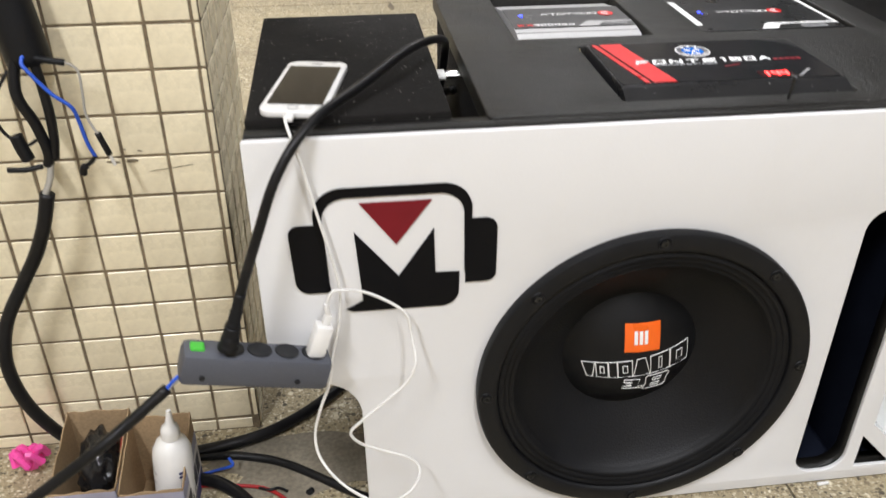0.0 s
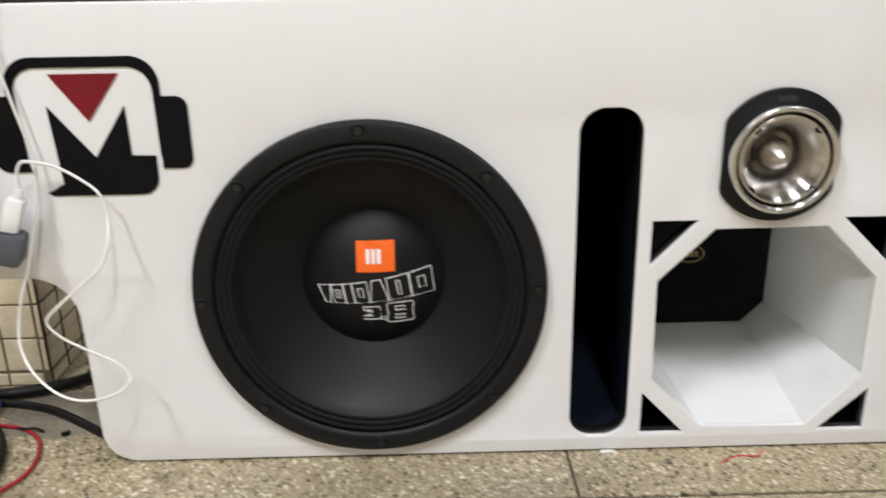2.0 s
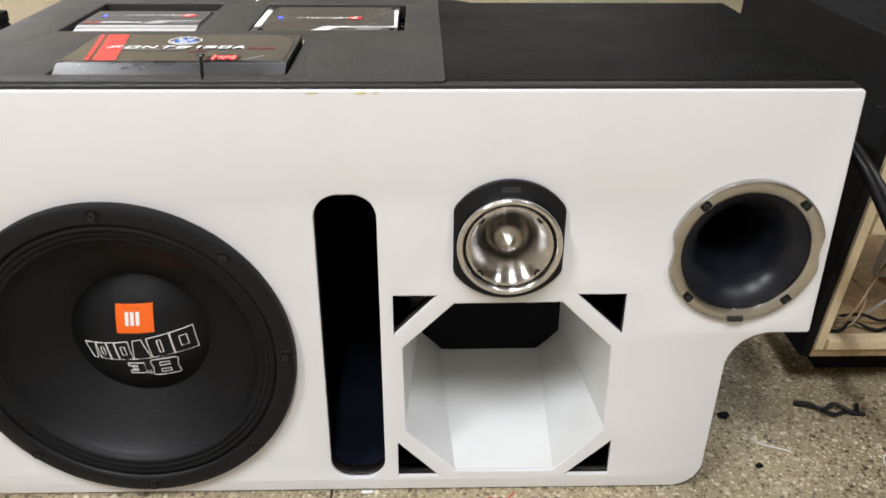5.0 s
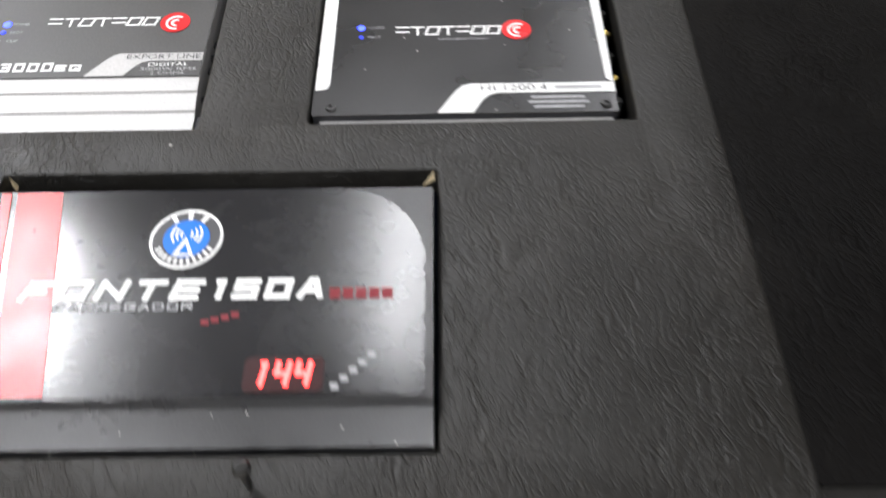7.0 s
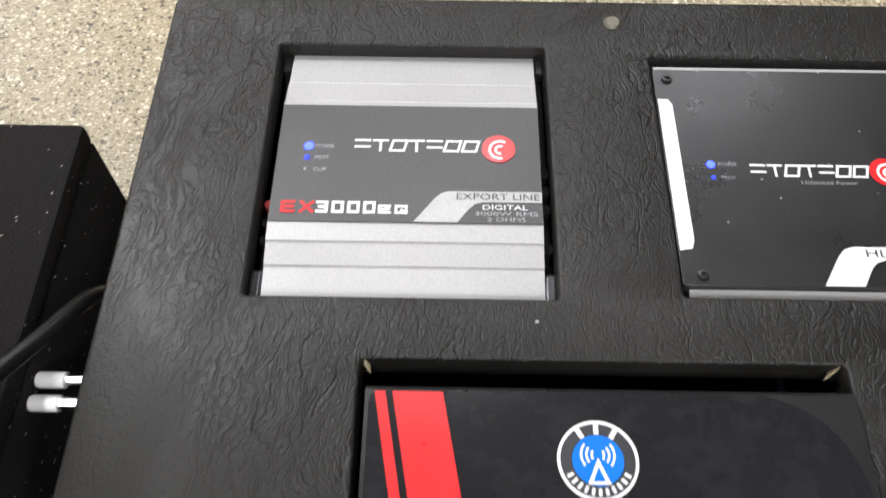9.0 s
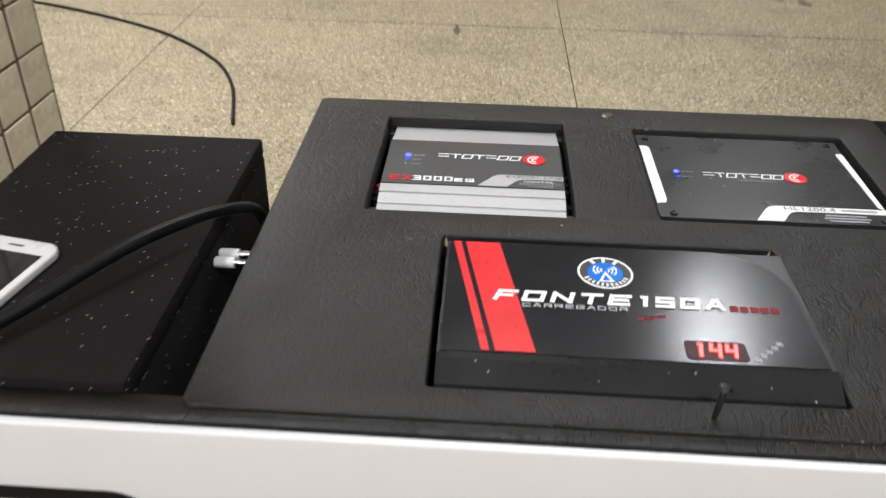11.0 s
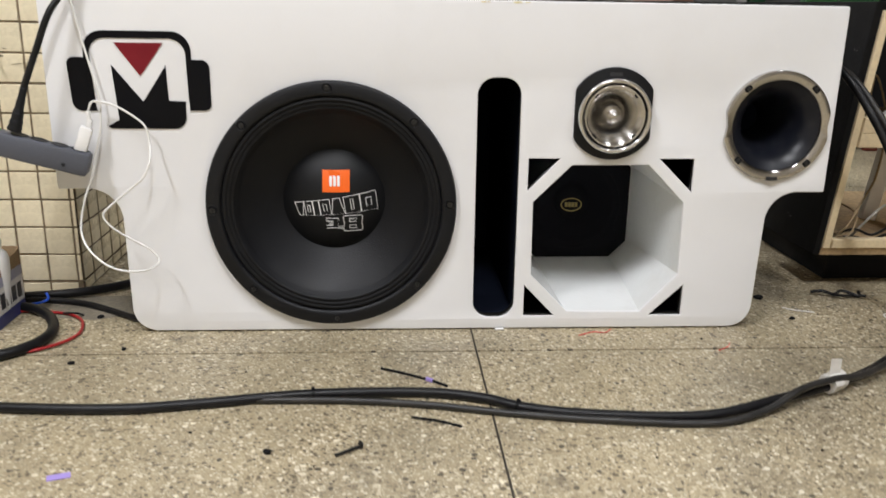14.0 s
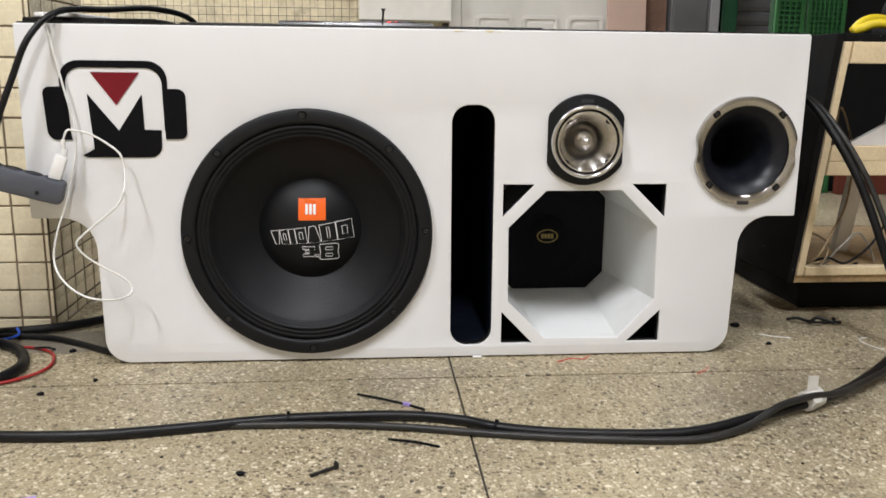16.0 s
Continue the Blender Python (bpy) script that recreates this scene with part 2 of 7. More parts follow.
def glowing(name, colour, strength):
    m = bpy.data.materials.new(name)
    m.use_nodes = True
    bsdf = m.node_tree.nodes["Principled BSDF"]
    bsdf.inputs["Base Color"].default_value = (*[c * 0.3 for c in colour], 1)
    bsdf.inputs["Emission Color"].default_value = (*colour, 1)
    bsdf.inputs["Emission Strength"].default_value = strength
    return m


WHITE_VINYL = surface("white_vinyl", (0.79, 0.79, 0.795), 0.38, vary=0.015, scale=2.2, bump=0.00012, bump_scale=260, dirt=(0.6, 0.57, 0.52), dirt_amount=0.12, dirt_scale=7)
WHITE_LACQUER = surface("white_lacquer", (0.83, 0.845, 0.84), 0.22, vary=0.03, scale=5, bump=0.0003, bump_scale=120, dirt=(0.5, 0.47, 0.42), dirt_amount=0.2, dirt_scale=9)
LEATHER = leatherette("black_leatherette", (0.0096, 0.0088, 0.0074), 0.43, 0.38)
# copy of the lid leatherette with dimmer light put into base and shine
SHADED_LEATHER = leatherette("shaded_black_leatherette", (0.0036, 0.0033, 0.0031), 0.06)
dusted(LEATHER, 26, 0.10, 0.030)
CARPET = carpet("black_carpet", (0.008, 0.0076, 0.0074), 0.02)
LINTY_CARPET = carpet("black_carpet_with_lint", (0.013, 0.0118, 0.011), 0.4)
CAVITY = surface("dull_navy_black_lining", (0.0085, 0.0105, 0.0180), 0.9, vary=0.2, scale=12, bump=0.0003, bump_scale=500, spec=0.0)
DRIVER_BLACK = surface("dull_blue_black_driver", (0.0085, 0.0090, 0.0120), 0.8, vary=0.15, scale=14, bump=0.0002, bump_scale=400, spec=0.1)
MATT_BLACK = surface("matt_black", (0.008, 0.008, 0.009), 0.85, vary=0.2, scale=12, bump=0.0003, bump_scale=500, spec=0.2)
DECAL_BLACK = surface("black_decal_film", (0.0022, 0.0024, 0.0040), 0.42, spec=0.16, vary=0.1, scale=10, bump=0.0001, bump_scale=300)
DECAL_RED = surface("dark_red_film", (0.165, 0.006, 0.013), 0.4, spec=0.3, vary=0.08, scale=20)
CAST_BLACK = surface("black_cast_frame", (0.0038, 0.0042, 0.0056), 0.5, vary=0.15, scale=20, grain=0.15, grain_scale=800, bump=0.0003, bump_scale=900, spec=0.32)
CONE = surface("black_paper_cone", (0.0028, 0.0032, 0.0046), 0.5, vary=0.2, scale=14, grain=0.25, grain_scale=350, bump=0.0004, bump_scale=420, spec=0.32)
CAP = surface("black_dust_cap", (0.0028, 0.0032, 0.0044), 0.48, vary=0.15, scale=16, bump=0.0002, bump_scale=700, spec=0.32)
RUBBER = surface("black_rubber", (0.0038, 0.0042, 0.0056), 0.55, vary=0.25, scale=25, grain=0.2, grain_scale=500, bump=0.0003, bump_scale=300, spec=0.32)
CABLE = surface("black_cable_sheath", (0.006, 0.006, 0.007), 0.42, spec=0.3, vary=0.3, scale=18, dirt=(0.05, 0.046, 0.042), dirt_amount=0.2, dirt_scale=30, bump=0.0003, bump_scale=120)
TAUPE_CABLE = surface("taupe_cable_sheath", (0.016, 0.015, 0.014), 0.45, vary=0.25, scale=18, dirt=(0.08, 0.07, 0.06), dirt_amount=0.3, dirt_scale=30, bump=0.0003, bump_scale=120)
WHITE_CABLE = surface("white_cable", (0.80, 0.79, 0.76), 0.4, vary=0.05, scale=20)
ORANGE = surface("orange_sticker", (0.83, 0.13, 0.01), 0.3, vary=0.05, scale=40)
PRINT_WHITE = surface("white_print", (0.78, 0.78, 0.77), 0.5, vary=0.05, scale=60)
PRINT_GREY = surface("grey_print", (0.34, 0.34, 0.35), 0.5, vary=0.08, scale=60)
PRINT_DARK = surface("dark_print", (0.03, 0.03, 0.033), 0.45, vary=0.08, scale=60)
PRINT_RED = surface("red_print", (0.66, 0.018, 0.022), 0.3, vary=0.06, scale=40)
PRINT_BLUE = surface("blue_print", (0.01, 0.16, 0.62), 0.25, vary=0.06, scale=40)
PRINT_GOLD = surface("gold_print", (0.27, 0.21, 0.06), 0.45, vary=0.1, scale=60)
TURNED_HORN = turned("turned_tweeter_metal", (0.62, 0.605, 0.585), 0.20, (0.8585, 0.0, 0.3585), 0.9)
TURNED_RIM = turned("turned_rim_metal", (0.50, 0.485, 0.465), 0.17, (1.124, 0.0, 0.3435), 0.9)
CHROME = surface("turned_aluminium", (0.70, 0.69, 0.68), 0.18, 1.0, vary=0.06, scale=30, bump=0.00006, bump_scale=900)
SILVER = surface("anodised_silver", (0.43, 0.423, 0.418), 0.5, 0.25, vary=0.05, scale=12, grain=0.08, grain_scale=700, bump=0.0001, bump_scale=600, dirt=(0.4, 0.37, 0.33), dirt_amount=0.15, dirt_scale=22)
AMP_LABEL = surface("dark_grey_label", (0.055, 0.054, 0.054), 0.42, vary=0.08, scale=20, grain=0.25, grain_scale=900, bump=0.0001, bump_scale=900)
AMP_PLATE = surface("black_plate", (0.018, 0.018, 0.019), 0.3, vary=0.12, scale=20, grain=0.3, grain_scale=900, dirt=(0.035, 0.035, 0.035), dirt_amount=0.06, dirt_scale=20, bump=0.0001, bump_scale=900)
dusted(AMP_PLATE, 120, 0.30, 0.085)
GLOSS_BLACK = surface("glossy_black_plate", (0.013, 0.013, 0.015), 0.19, vary=0.1, scale=12, dirt=(0.06, 0.06, 0.06), dirt_amount=0.2, dirt_scale=60)
DARK_METAL = surface("dark_grey_metal", (0.045, 0.046, 0.05), 0.4, 0.5, vary=0.1, scale=15, grain=0.1, grain_scale=500)
HORN_BLACK = surface("satin_black_horn", (0.0060, 0.0068, 0.0110), 0.36, spec=0.3, vary=0.15, scale=20, dirt=(0.05, 0.05, 0.05), dirt_amount=0.25, dirt_scale=50)
BRIGHT_STEEL = surface("worn_zinc_screw", (0.15, 0.138, 0.11), 0.4, 0.7, vary=0.2, scale=90)
STEEL = surface("dark_steel_screw", (0.05, 0.05, 0.05), 0.35, 0.8, vary=0.15, scale=90)
GOLD = surface("gold_terminal", (0.75, 0.55, 0.18), 0.25, 1.0, vary=0.1, scale=80)
STRIP_GREY = surface("slate_grey_plastic", (0.078, 0.083, 0.102), 0.5, vary=0.06, scale=20, grain=0.08, grain_scale=900, bump=0.0001, bump_scale=700)
SOCKET_DARK = surface("dark_socket", (0.007, 0.008, 0.011), 0.6, vary=0.1, scale=40)
GREEN_PLASTIC = surface("green_plastic", (0.07, 0.5, 0.05), 0.4, vary=0.1, scale=40)
WHITE_PLASTIC = surface("white_plastic", (0.80, 0.79, 0.77), 0.3, vary=0.04, scale=30)
PHONE_GLASS = surface("phone_glass", (0.014, 0.013, 0.014), 0.08, vary=0.1, scale=20)
TILE = surface("cream_tile", (0.82, 0.73, 0.525), 0.28, vary=0.06, scale=25, grain=0.05, grain_scale=300, piece=0.07, dirt=(0.32, 0.26, 0.16), dirt_amount=0.5, dirt_scale=9, bump=0.0002, bump_scale=60)
GROUT = surface("brown_grout", (0.19, 0.145, 0.09), 0.9, vary=0.35, scale=20, grain=0.3, grain_scale=250, bump=0.0008, bump_scale=200)
TERRAZZO = speckled("terrazzo", (0.38, 0.312, 0.195), ((0.022, 0.018, 0.014), (0.12, 0.092, 0.055), (0.43, 0.36, 0.23), (0.80, 0.74, 0.58)), 0.42, ((400, 0.70, 0.6, 0.55), (210, 0.52, 0.56, 0.85), (120, 0.20, 0.52, 0.9)))
CARDBOARD = surface("kraft_card", (0.36, 0.25, 0.14), 0.85, vary=0.12, scale=20, grain=0.15, grain_scale=300, bump=0.0003, bump_scale=200)
CARD_WHITE = surface("white_card", (0.68, 0.66, 0.64), 0.55, vary=0.06, scale=20, dirt=(0.4, 0.36, 0.3), dirt_amount=0.3, dirt_scale=16)
CARD_LILAC = surface("lilac_grey_card", (0.36, 0.36, 0.46), 0.55, vary=0.08, scale=20)
CARD_NAVY = surface("navy_card", (0.035, 0.04, 0.14), 0.5, vary=0.15, scale=20)
PINE = surface("raw_pine", (0.76, 0.62, 0.40), 0.7, vary=0.10, scale=9, grain=0.07, grain_scale=200, bump=0.0004, bump_scale=160)
PLYWOOD = surface("pale_plywood", (0.42, 0.29, 0.15), 0.75, vary=0.2, scale=9, grain=0.2, grain_scale=120, bump=0.0004, bump_scale=140)
PLASTER = surface("old_plaster", (0.55, 0.50, 0.42), 0.85, vary=0.12, scale=1.4, grain=0.06, grain_scale=60, dirt=(0.3, 0.26, 0.2), dirt_amount=0.5, dirt_scale=1.2, bump=0.002, bump_scale=30)
# toned dark so these mostly unseen walls reflect little in the black top
DARK_PLASTER = surface("dark_brown_plaster", (0.15, 0.135, 0.115), 0.9, vary=0.2, scale=1.4, grain=0.08, grain_scale=60, dirt=(0.06, 0.05, 0.04), dirt_amount=0.5, dirt_scale=1.2, bump=0.002, bump_scale=30)
CEILING_PAINT = surface("ceiling_paint", (0.25, 0.242, 0.225), 0.9, vary=0.08, scale=1.2, dirt=(0.4, 0.36, 0.3), dirt_amount=0.3, dirt_scale=0.9, bump=0.001, bump_scale=40)
DOOR_WHITE = surface("white_door_paint", (0.80, 0.78, 0.73), 0.45, vary=0.05, scale=3, dirt=(0.5, 0.46, 0.4), dirt_amount=0.3, dirt_scale=4)
MINT = surface("mint_plastic", (0.09, 0.47, 0.34), 0.4, vary=0.06, scale=5, dirt=(0.06, 0.3, 0.22), dirt_amount=0.3, dirt_scale=7)
PINK_WOOD = surface("pink_board", (0.60, 0.43, 0.35), 0.6, vary=0.08, scale=5)
BROWN_WOOD = surface("brown_board", (0.21, 0.12, 0.085), 0.5, vary=0.15, scale=7, grain=0.12, grain_scale=60)
GREY_STEEL = surface("grey_steel", (0.17, 0.175, 0.18), 0.45, 0.3, vary=0.12, scale=4)
GREEN_PAINT = surface("dark_green_paint", (0.012, 0.07, 0.03), 0.45, vary=0.2, scale=6)
GREEN_MESH = surface("green_mesh_plastic", (0.018, 0.11, 0.028), 0.5, vary=0.12, scale=10)
TYRE = surface("tyre_rubber", (0.016, 0.0155, 0.015), 0.7, vary=0.3, scale=7, grain=0.2, grain_scale=200, dirt=(0.09, 0.08, 0.065), dirt_amount=0.4, dirt_scale=9, bump=0.0008, bump_scale=150)
ALLOY = surface("wheel_alloy", (0.56, 0.56, 0.56), 0.32, 0.85, vary=0.1, scale=9, dirt=(0.14, 0.12, 0.1), dirt_amount=0.4, dirt_scale=10)
WHEEL_STEEL = surface("brown_steel_wheel", (0.10, 0.082, 0.07), 0.55, 0.4, vary=0.25, scale=14, dirt=(0.03, 0.026, 0.02), dirt_amount=0.5, dirt_scale=14)
BLUE_WIRE = surface("blue_wire", (0.02, 0.09, 0.55), 0.4, vary=0.1, scale=40)
RED_WIRE = surface("red_wire", (0.34, 0.016, 0.018), 0.4, vary=0.1, scale=40)
GREY_WIRE = surface("grey_wire", (0.42, 0.40, 0.36), 0.5, vary=0.15, scale=40)
SOOT = surface("brown_soot", (0.16, 0.13, 0.085), 0.8, vary=0.3, scale=120)
DRIED_GLUE = surface("dried_glue", (0.62, 0.55, 0.30), 0.6, vary=0.2, scale=60)
TAN_WIRE = surface("tan_wire", (0.33, 0.24, 0.13), 0.5, vary=0.2, scale=40)
PINK_FILM = surface("pink_ribbon", (0.85, 0.08, 0.38), 0.45, vary=0.12, scale=40)
PURPLE_PAPER = surface("lilac_paper", (0.34, 0.26, 0.62), 0.7, vary=0.1, scale=60)
YELLOW = surface("yellow_grip", (0.72, 0.55, 0.02), 0.4, vary=0.1, scale=40)
TAPE = surface("whitish_tape", (0.62, 0.60, 0.56), 0.35, vary=0.1, scale=60, bump=0.0006, bump_scale=130)
LED_BLUE = glowing("blue_led", (0.035, 0.06, 1.0), 6.5)
LED_DIM = glowing("dim_blue_led", (0.03, 0.06, 0.9), 1.6)
LED_RED = glowing("red_digits", (1.0, 0.026, 0.024), 20.0)
DISPLAY_FILTER = surface("dark_red_display_filter", (0.026, 0.003, 0.004), 0.35, spec=0.25, vary=0.1, scale=60)
TUBE_GLOW = glowing("lit_tube", (1.0, 0.985, 0.98), 6.0)


# ---- geometry helpers ----
def part(name, shape, material, parent=None, label="", smooth=False):
    """Links a bmesh or a mesh as one mesh object, under a thing or a part if one is given."""
    if isinstance(shape, bmesh.types.BMesh):
        me = bpy.data.meshes.new(name)
        bmesh.ops.recalc_face_normals(shape, faces=shape.faces[:])
        shape.to_mesh(me)
        shape.free()
    else:
        me = shape
        me.name = name
    me.materials.clear()
    me.materials.append(material)
    if smooth:
        for p in me.polygons:
            p.use_smooth = True
        if smooth == "plate":
            axis = max(me.polygons, key=lambda p: p.area).normal.copy()
            for p in me.polygons:
                p.use_smooth = abs(p.normal.dot(axis)) < 0.9995
        if smooth != "all":
            me.set_sharp_from_angle(angle=radians(38))
    ob = new(name, me)
    if parent is not None:
        ob.parent = parent
        ob.matrix_parent_inverse = parent.matrix_world.inverted()
    if label:
        ob["label"] = label
    return ob


def thing(name, x, y, z, label, category, group=""):
    ob = new(name)
    ob.empty_display_size = 0.02
    ob.matrix_world = pose(x, y, z)
    return tagged(ob, label, category, group)


def add_box(bm, x0, x1, y0, y1, z0, z1, bevel=0.0, m=None, seg=2):
    made = bmesh.ops.create_cube(bm, size=1.0)["verts"]
    for v in made:
        v.co = Vector((x0 + (v.co.x + 0.5) * (x1 - x0), y0 + (v.co.y + 0.5) * (y1 - y0), z0 + (v.co.z + 0.5) * (z1 - z0)))
    if bevel:
        edges = list({e for v in made for e in v.link_edges})
        done = bmesh.ops.bevel(bm, geom=edges, offset=bevel, segments=seg, affect="EDGES", profile=0.5)
        made = list({v for f in done["faces"] for v in f.verts} | {v for v in made if v.is_valid})
    if m is not None:
        for v in made:
            v.co = m @ v.co
    return made


def box(x0, x1, y0, y1, z0, z1, bevel=0.0, m=None):
    bm = bmesh.new()
    add_box(bm, x0, x1, y0, y1, z0, z1, bevel, m)
    return bm


def fillet(points, radii, n=6):
    """A closed outline with each corner rounded by its radius."""
    out, count = [], len(points)
    for i, p in enumerate(points):
        r = radii[i] if isinstance(radii, (list, tuple)) else radii
        p = Vector(p)
        if r <= 0:
            out.append(p)
            continue
        a, b = (Vector(points[i - 1]) - p), (Vector(points[(i + 1) % count]) - p)
        la, lb = a.length, b.length
        a, b = a / la, b / lb
        half = math.acos(max(-1, min(1, a.dot(b)))) / 2
        d = min(r / math.tan(half), la * 0.49, lb * 0.49)
        start, stop = p + a * d, p + b * d
        for k in range(n + 1):
            t = k / n
            out.append((1 - t) ** 2 * start + 2 * t * (1 - t) * (p * 0.72 + (start + stop) * 0.14) + t * t * stop)
    return out


def circle(cx, cy, r, n=96):
    return [Vector((cx + r * math.cos(2 * math.pi * k / n), cy + r * math.sin(2 * math.pi * k / n))) for k in range(n)]


FACING = pose(0, 0, 0, 90, 0, 0)  # drawn x, y become x, z; the drawn front looks along -y


def sheet(loops, low, high, bevel=0.0, m=None):
    """A mesh plate from outlines and holes, from height low to high above the drawing, turned by m."""
    cu = bpy.data.curves.new("drawing", "CURVE")
    cu.dimensions, cu.fill_mode = "2D", "BOTH"
    cu.extrude = max((high - low) / 2 - bevel, 0.0)
    cu.bevel_depth, cu.bevel_resolution = bevel, 2
    for loop in loops:
        sp = cu.splines.new("POLY")
        sp.points.add(len(loop) - 1)
        for q, p in zip(sp.points, loop):
            q.co = (p[0], p[1], 0, 1)
        sp.use_cyclic_u = True
    return curve_mesh(cu, (m or Matrix()) @ Matrix.Translation((0, 0, (low + high) / 2)))


def curve_mesh(cu, m):
    ob = bpy.data.objects.new("drawing", cu)
    scene.collection.objects.link(ob)
    bpy.context.view_layer.update()
    me = bpy.data.meshes.new_from_object(ob.evaluated_get(bpy.context.evaluated_depsgraph_get()))
    bpy.data.objects.remove(ob)
    bpy.data.curves.remove(cu)
    bm = bmesh.new()
    bm.from_mesh(me)
    bmesh.ops.remove_doubles(bm, verts=bm.verts[:], dist=1e-5)
    bm.to_mesh(me)
    bm.free()
    me.transform(m)
    return me


def words(text, size, m, thick=0.0002, stretch=1.0, outline=0.0, align="CENTER"):
    cu = bpy.data.curves.new("writing", "FONT")
    cu.body, cu.size, cu.align_x, cu.align_y = text, size, align, "CENTER"
    cu.resolution_u = 3
    if outline:
        cu.fill_mode, cu.bevel_depth, cu.bevel_resolution = "NONE", outline, 1
    else:
        cu.extrude = thick
    return curve_mesh(cu, m @ Matrix.Diagonal((stretch, 1, 1, 1)))


def lathe(profile, n=96, m=None, squash=None):
    """A turned body: (radius, height) round the drawn z axis."""
    bm = bmesh.new()
    rings = []
    for r, h in profile:
        if r < 1e-6:
            rings.append([bm.verts.new((0, 0, h))])
        else:
            rings.append([bm.verts.new((r * math.cos(2 * math.pi * k / n), r * math.sin(2 * math.pi * k / n), h)) for k in range(n)])
    for a, b in zip(rings, rings[1:]):
        for k in range(n):
            q = [a[k % len(a)], a[(k + 1) % len(a)], b[(k + 1) % len(b)], b[k % len(b)]]
            q = list(dict.fromkeys(q))
            if len(q) > 2:
                bm.faces.new(q)
    if squash:
        for v in bm.verts:
            v.co = squash(v.co)
    if m is not None:
        bm.transform(m)
    return bm


def spline(points, per=8):
    pts = [Vector(p) for p in points]
    pts = [pts[0] * 2 - pts[1]] + pts + [pts[-1] * 2 - pts[-2]]
    out = []
    for i in range(1, len(pts) - 2):
        a, b, c, d = pts[i - 1:i + 3]
        for k in range(per):
            t = k / per
            out.append(0.5 * ((2 * b) + (c - a) * t + (2 * a - 5 * b + 4 * c - d) * t * t + (3 * b - a - 3 * c + d) * t ** 3))
    out.append(pts[-2])
    return out


def add_tube(bm, points, radius, sides=10, per=8):
    path = spline(points, per) if per else [Vector(p) for p in points]
    up = Vector((0.13, 0.21, 0.97))
    last = None
    first = None
    for i, p in enumerate(path):
        way = (path[min(i + 1, len(path) - 1)] - path[max(i - 1, 0)]).normalized()
        side = way.cross(up)
        side = side.normalized() if side.length > 1e-4 else Vector((1, 0, 0))
        if last is not None and side.dot(last[1]) < 0:
            side = -side
        top = side.cross(way).normalized()
        r = radius[min(int(i * len(radius) / len(path)), len(radius) - 1)] if isinstance(radius, (list, tuple)) else radius
        ring = [bm.verts.new(p + (side * math.cos(2 * math.pi * k / sides) + top * math.sin(2 * math.pi * k / sides)) * r) for k in range(sides)]
        if last is not None:
            for k in range(sides):
                bm.faces.new((last[0][k], last[0][(k + 1) % sides], ring[(k + 1) % sides], ring[k]))
        else:
            first = ring
        last = (ring, side)
    bm.faces.new(first)
    bm.faces.new(last[0][::-1])


def tube(points, radius, sides=10, per=8):
    bm = bmesh.new()
    add_tube(bm, points, radius, sides, per)
    return bm


def loft(front, back, m=None):
    """Walls between two outlines with the same count of points."""
    bm = bmesh.new()
    a, b = [bm.verts.new(p) for p in front], [bm.verts.new(p) for p in back]
    for k in range(len(a)):
        bm.faces.new((a[k], a[(k + 1) % len(a)], b[(k + 1) % len(b)], b[k]))
    return bm


# ---- the room ----
def wall(name, x0, x1, y0, y1, z0, z1, material):
    return tagged(part(name, box(x0, x1, y0, y1, z0, z1), material), name.replace("_", " ") + " of the workshop, old painted plaster", "wall", kind="structure")


X0, X1, Y0, Y1 = -3.2, 5.2, -3.8, 4.92
wall("wall_south", X0 - 0.15, X1 + 0.15, Y0 - 0.15, Y0, 0, CEIL, PLASTER)
wall("wall_west", X0 - 0.15, X0, Y0, Y1, 0, CEIL, PLASTER)
wall("wall_east", X1, X1 + 0.15, Y0, Y1, 0, CEIL, DARK_PLASTER)
tagged(part("ceiling", box(X0 - 0.15, X1 + 0.15, Y0 - 0.15, Y1 + 0.15, CEIL, CEIL + 0.12), CEILING_PAINT), "off-white painted workshop ceiling", "ceiling", kind="structure")

floor = tagged(part("floor", box(X0 - 0.15, X1 + 0.15, Y0 - 0.15, Y1 + 0.15, -0.12, -0.0025), surface("dark_floor_joint", (0.055, 0.046, 0.035), 0.9)),
               "speckled beige-grey terrazzo floor with thin dark joints", "floor", kind="structure")
CUTS_X = [X0, -1.855, -0.605, 0.645, 1.895, 3.145, 4.395, X1]
CUTS_Y = [Y0, -2.59, -1.34, -0.09, 1.16, 2.41, 3.66, Y1]
for xa, xb in zip(CUTS_X, CUTS_X[1:]):
    for ya, yb in zip(CUTS_Y, CUTS_Y[1:]):
        part("slab", box(xa + 0.0017, xb - 0.0017, ya + 0.0027, yb - 0.0027, -0.02, 0.0), TERRAZZO, floor)


def tile_mesh(w, h, d=0.0016):
    """One glazed wall tile with softened edges, its back at y 0, looking along -y."""
    bm = bmesh.new()
    add_box(bm, -w / 2, w / 2, -d, 0.001, -h / 2, h / 2, 0.0007, seg=1)
    me = bpy.data.meshes.new("tile")
    bm.to_mesh(me)
    bm.free()
    me.materials.append(TILE)
    return me


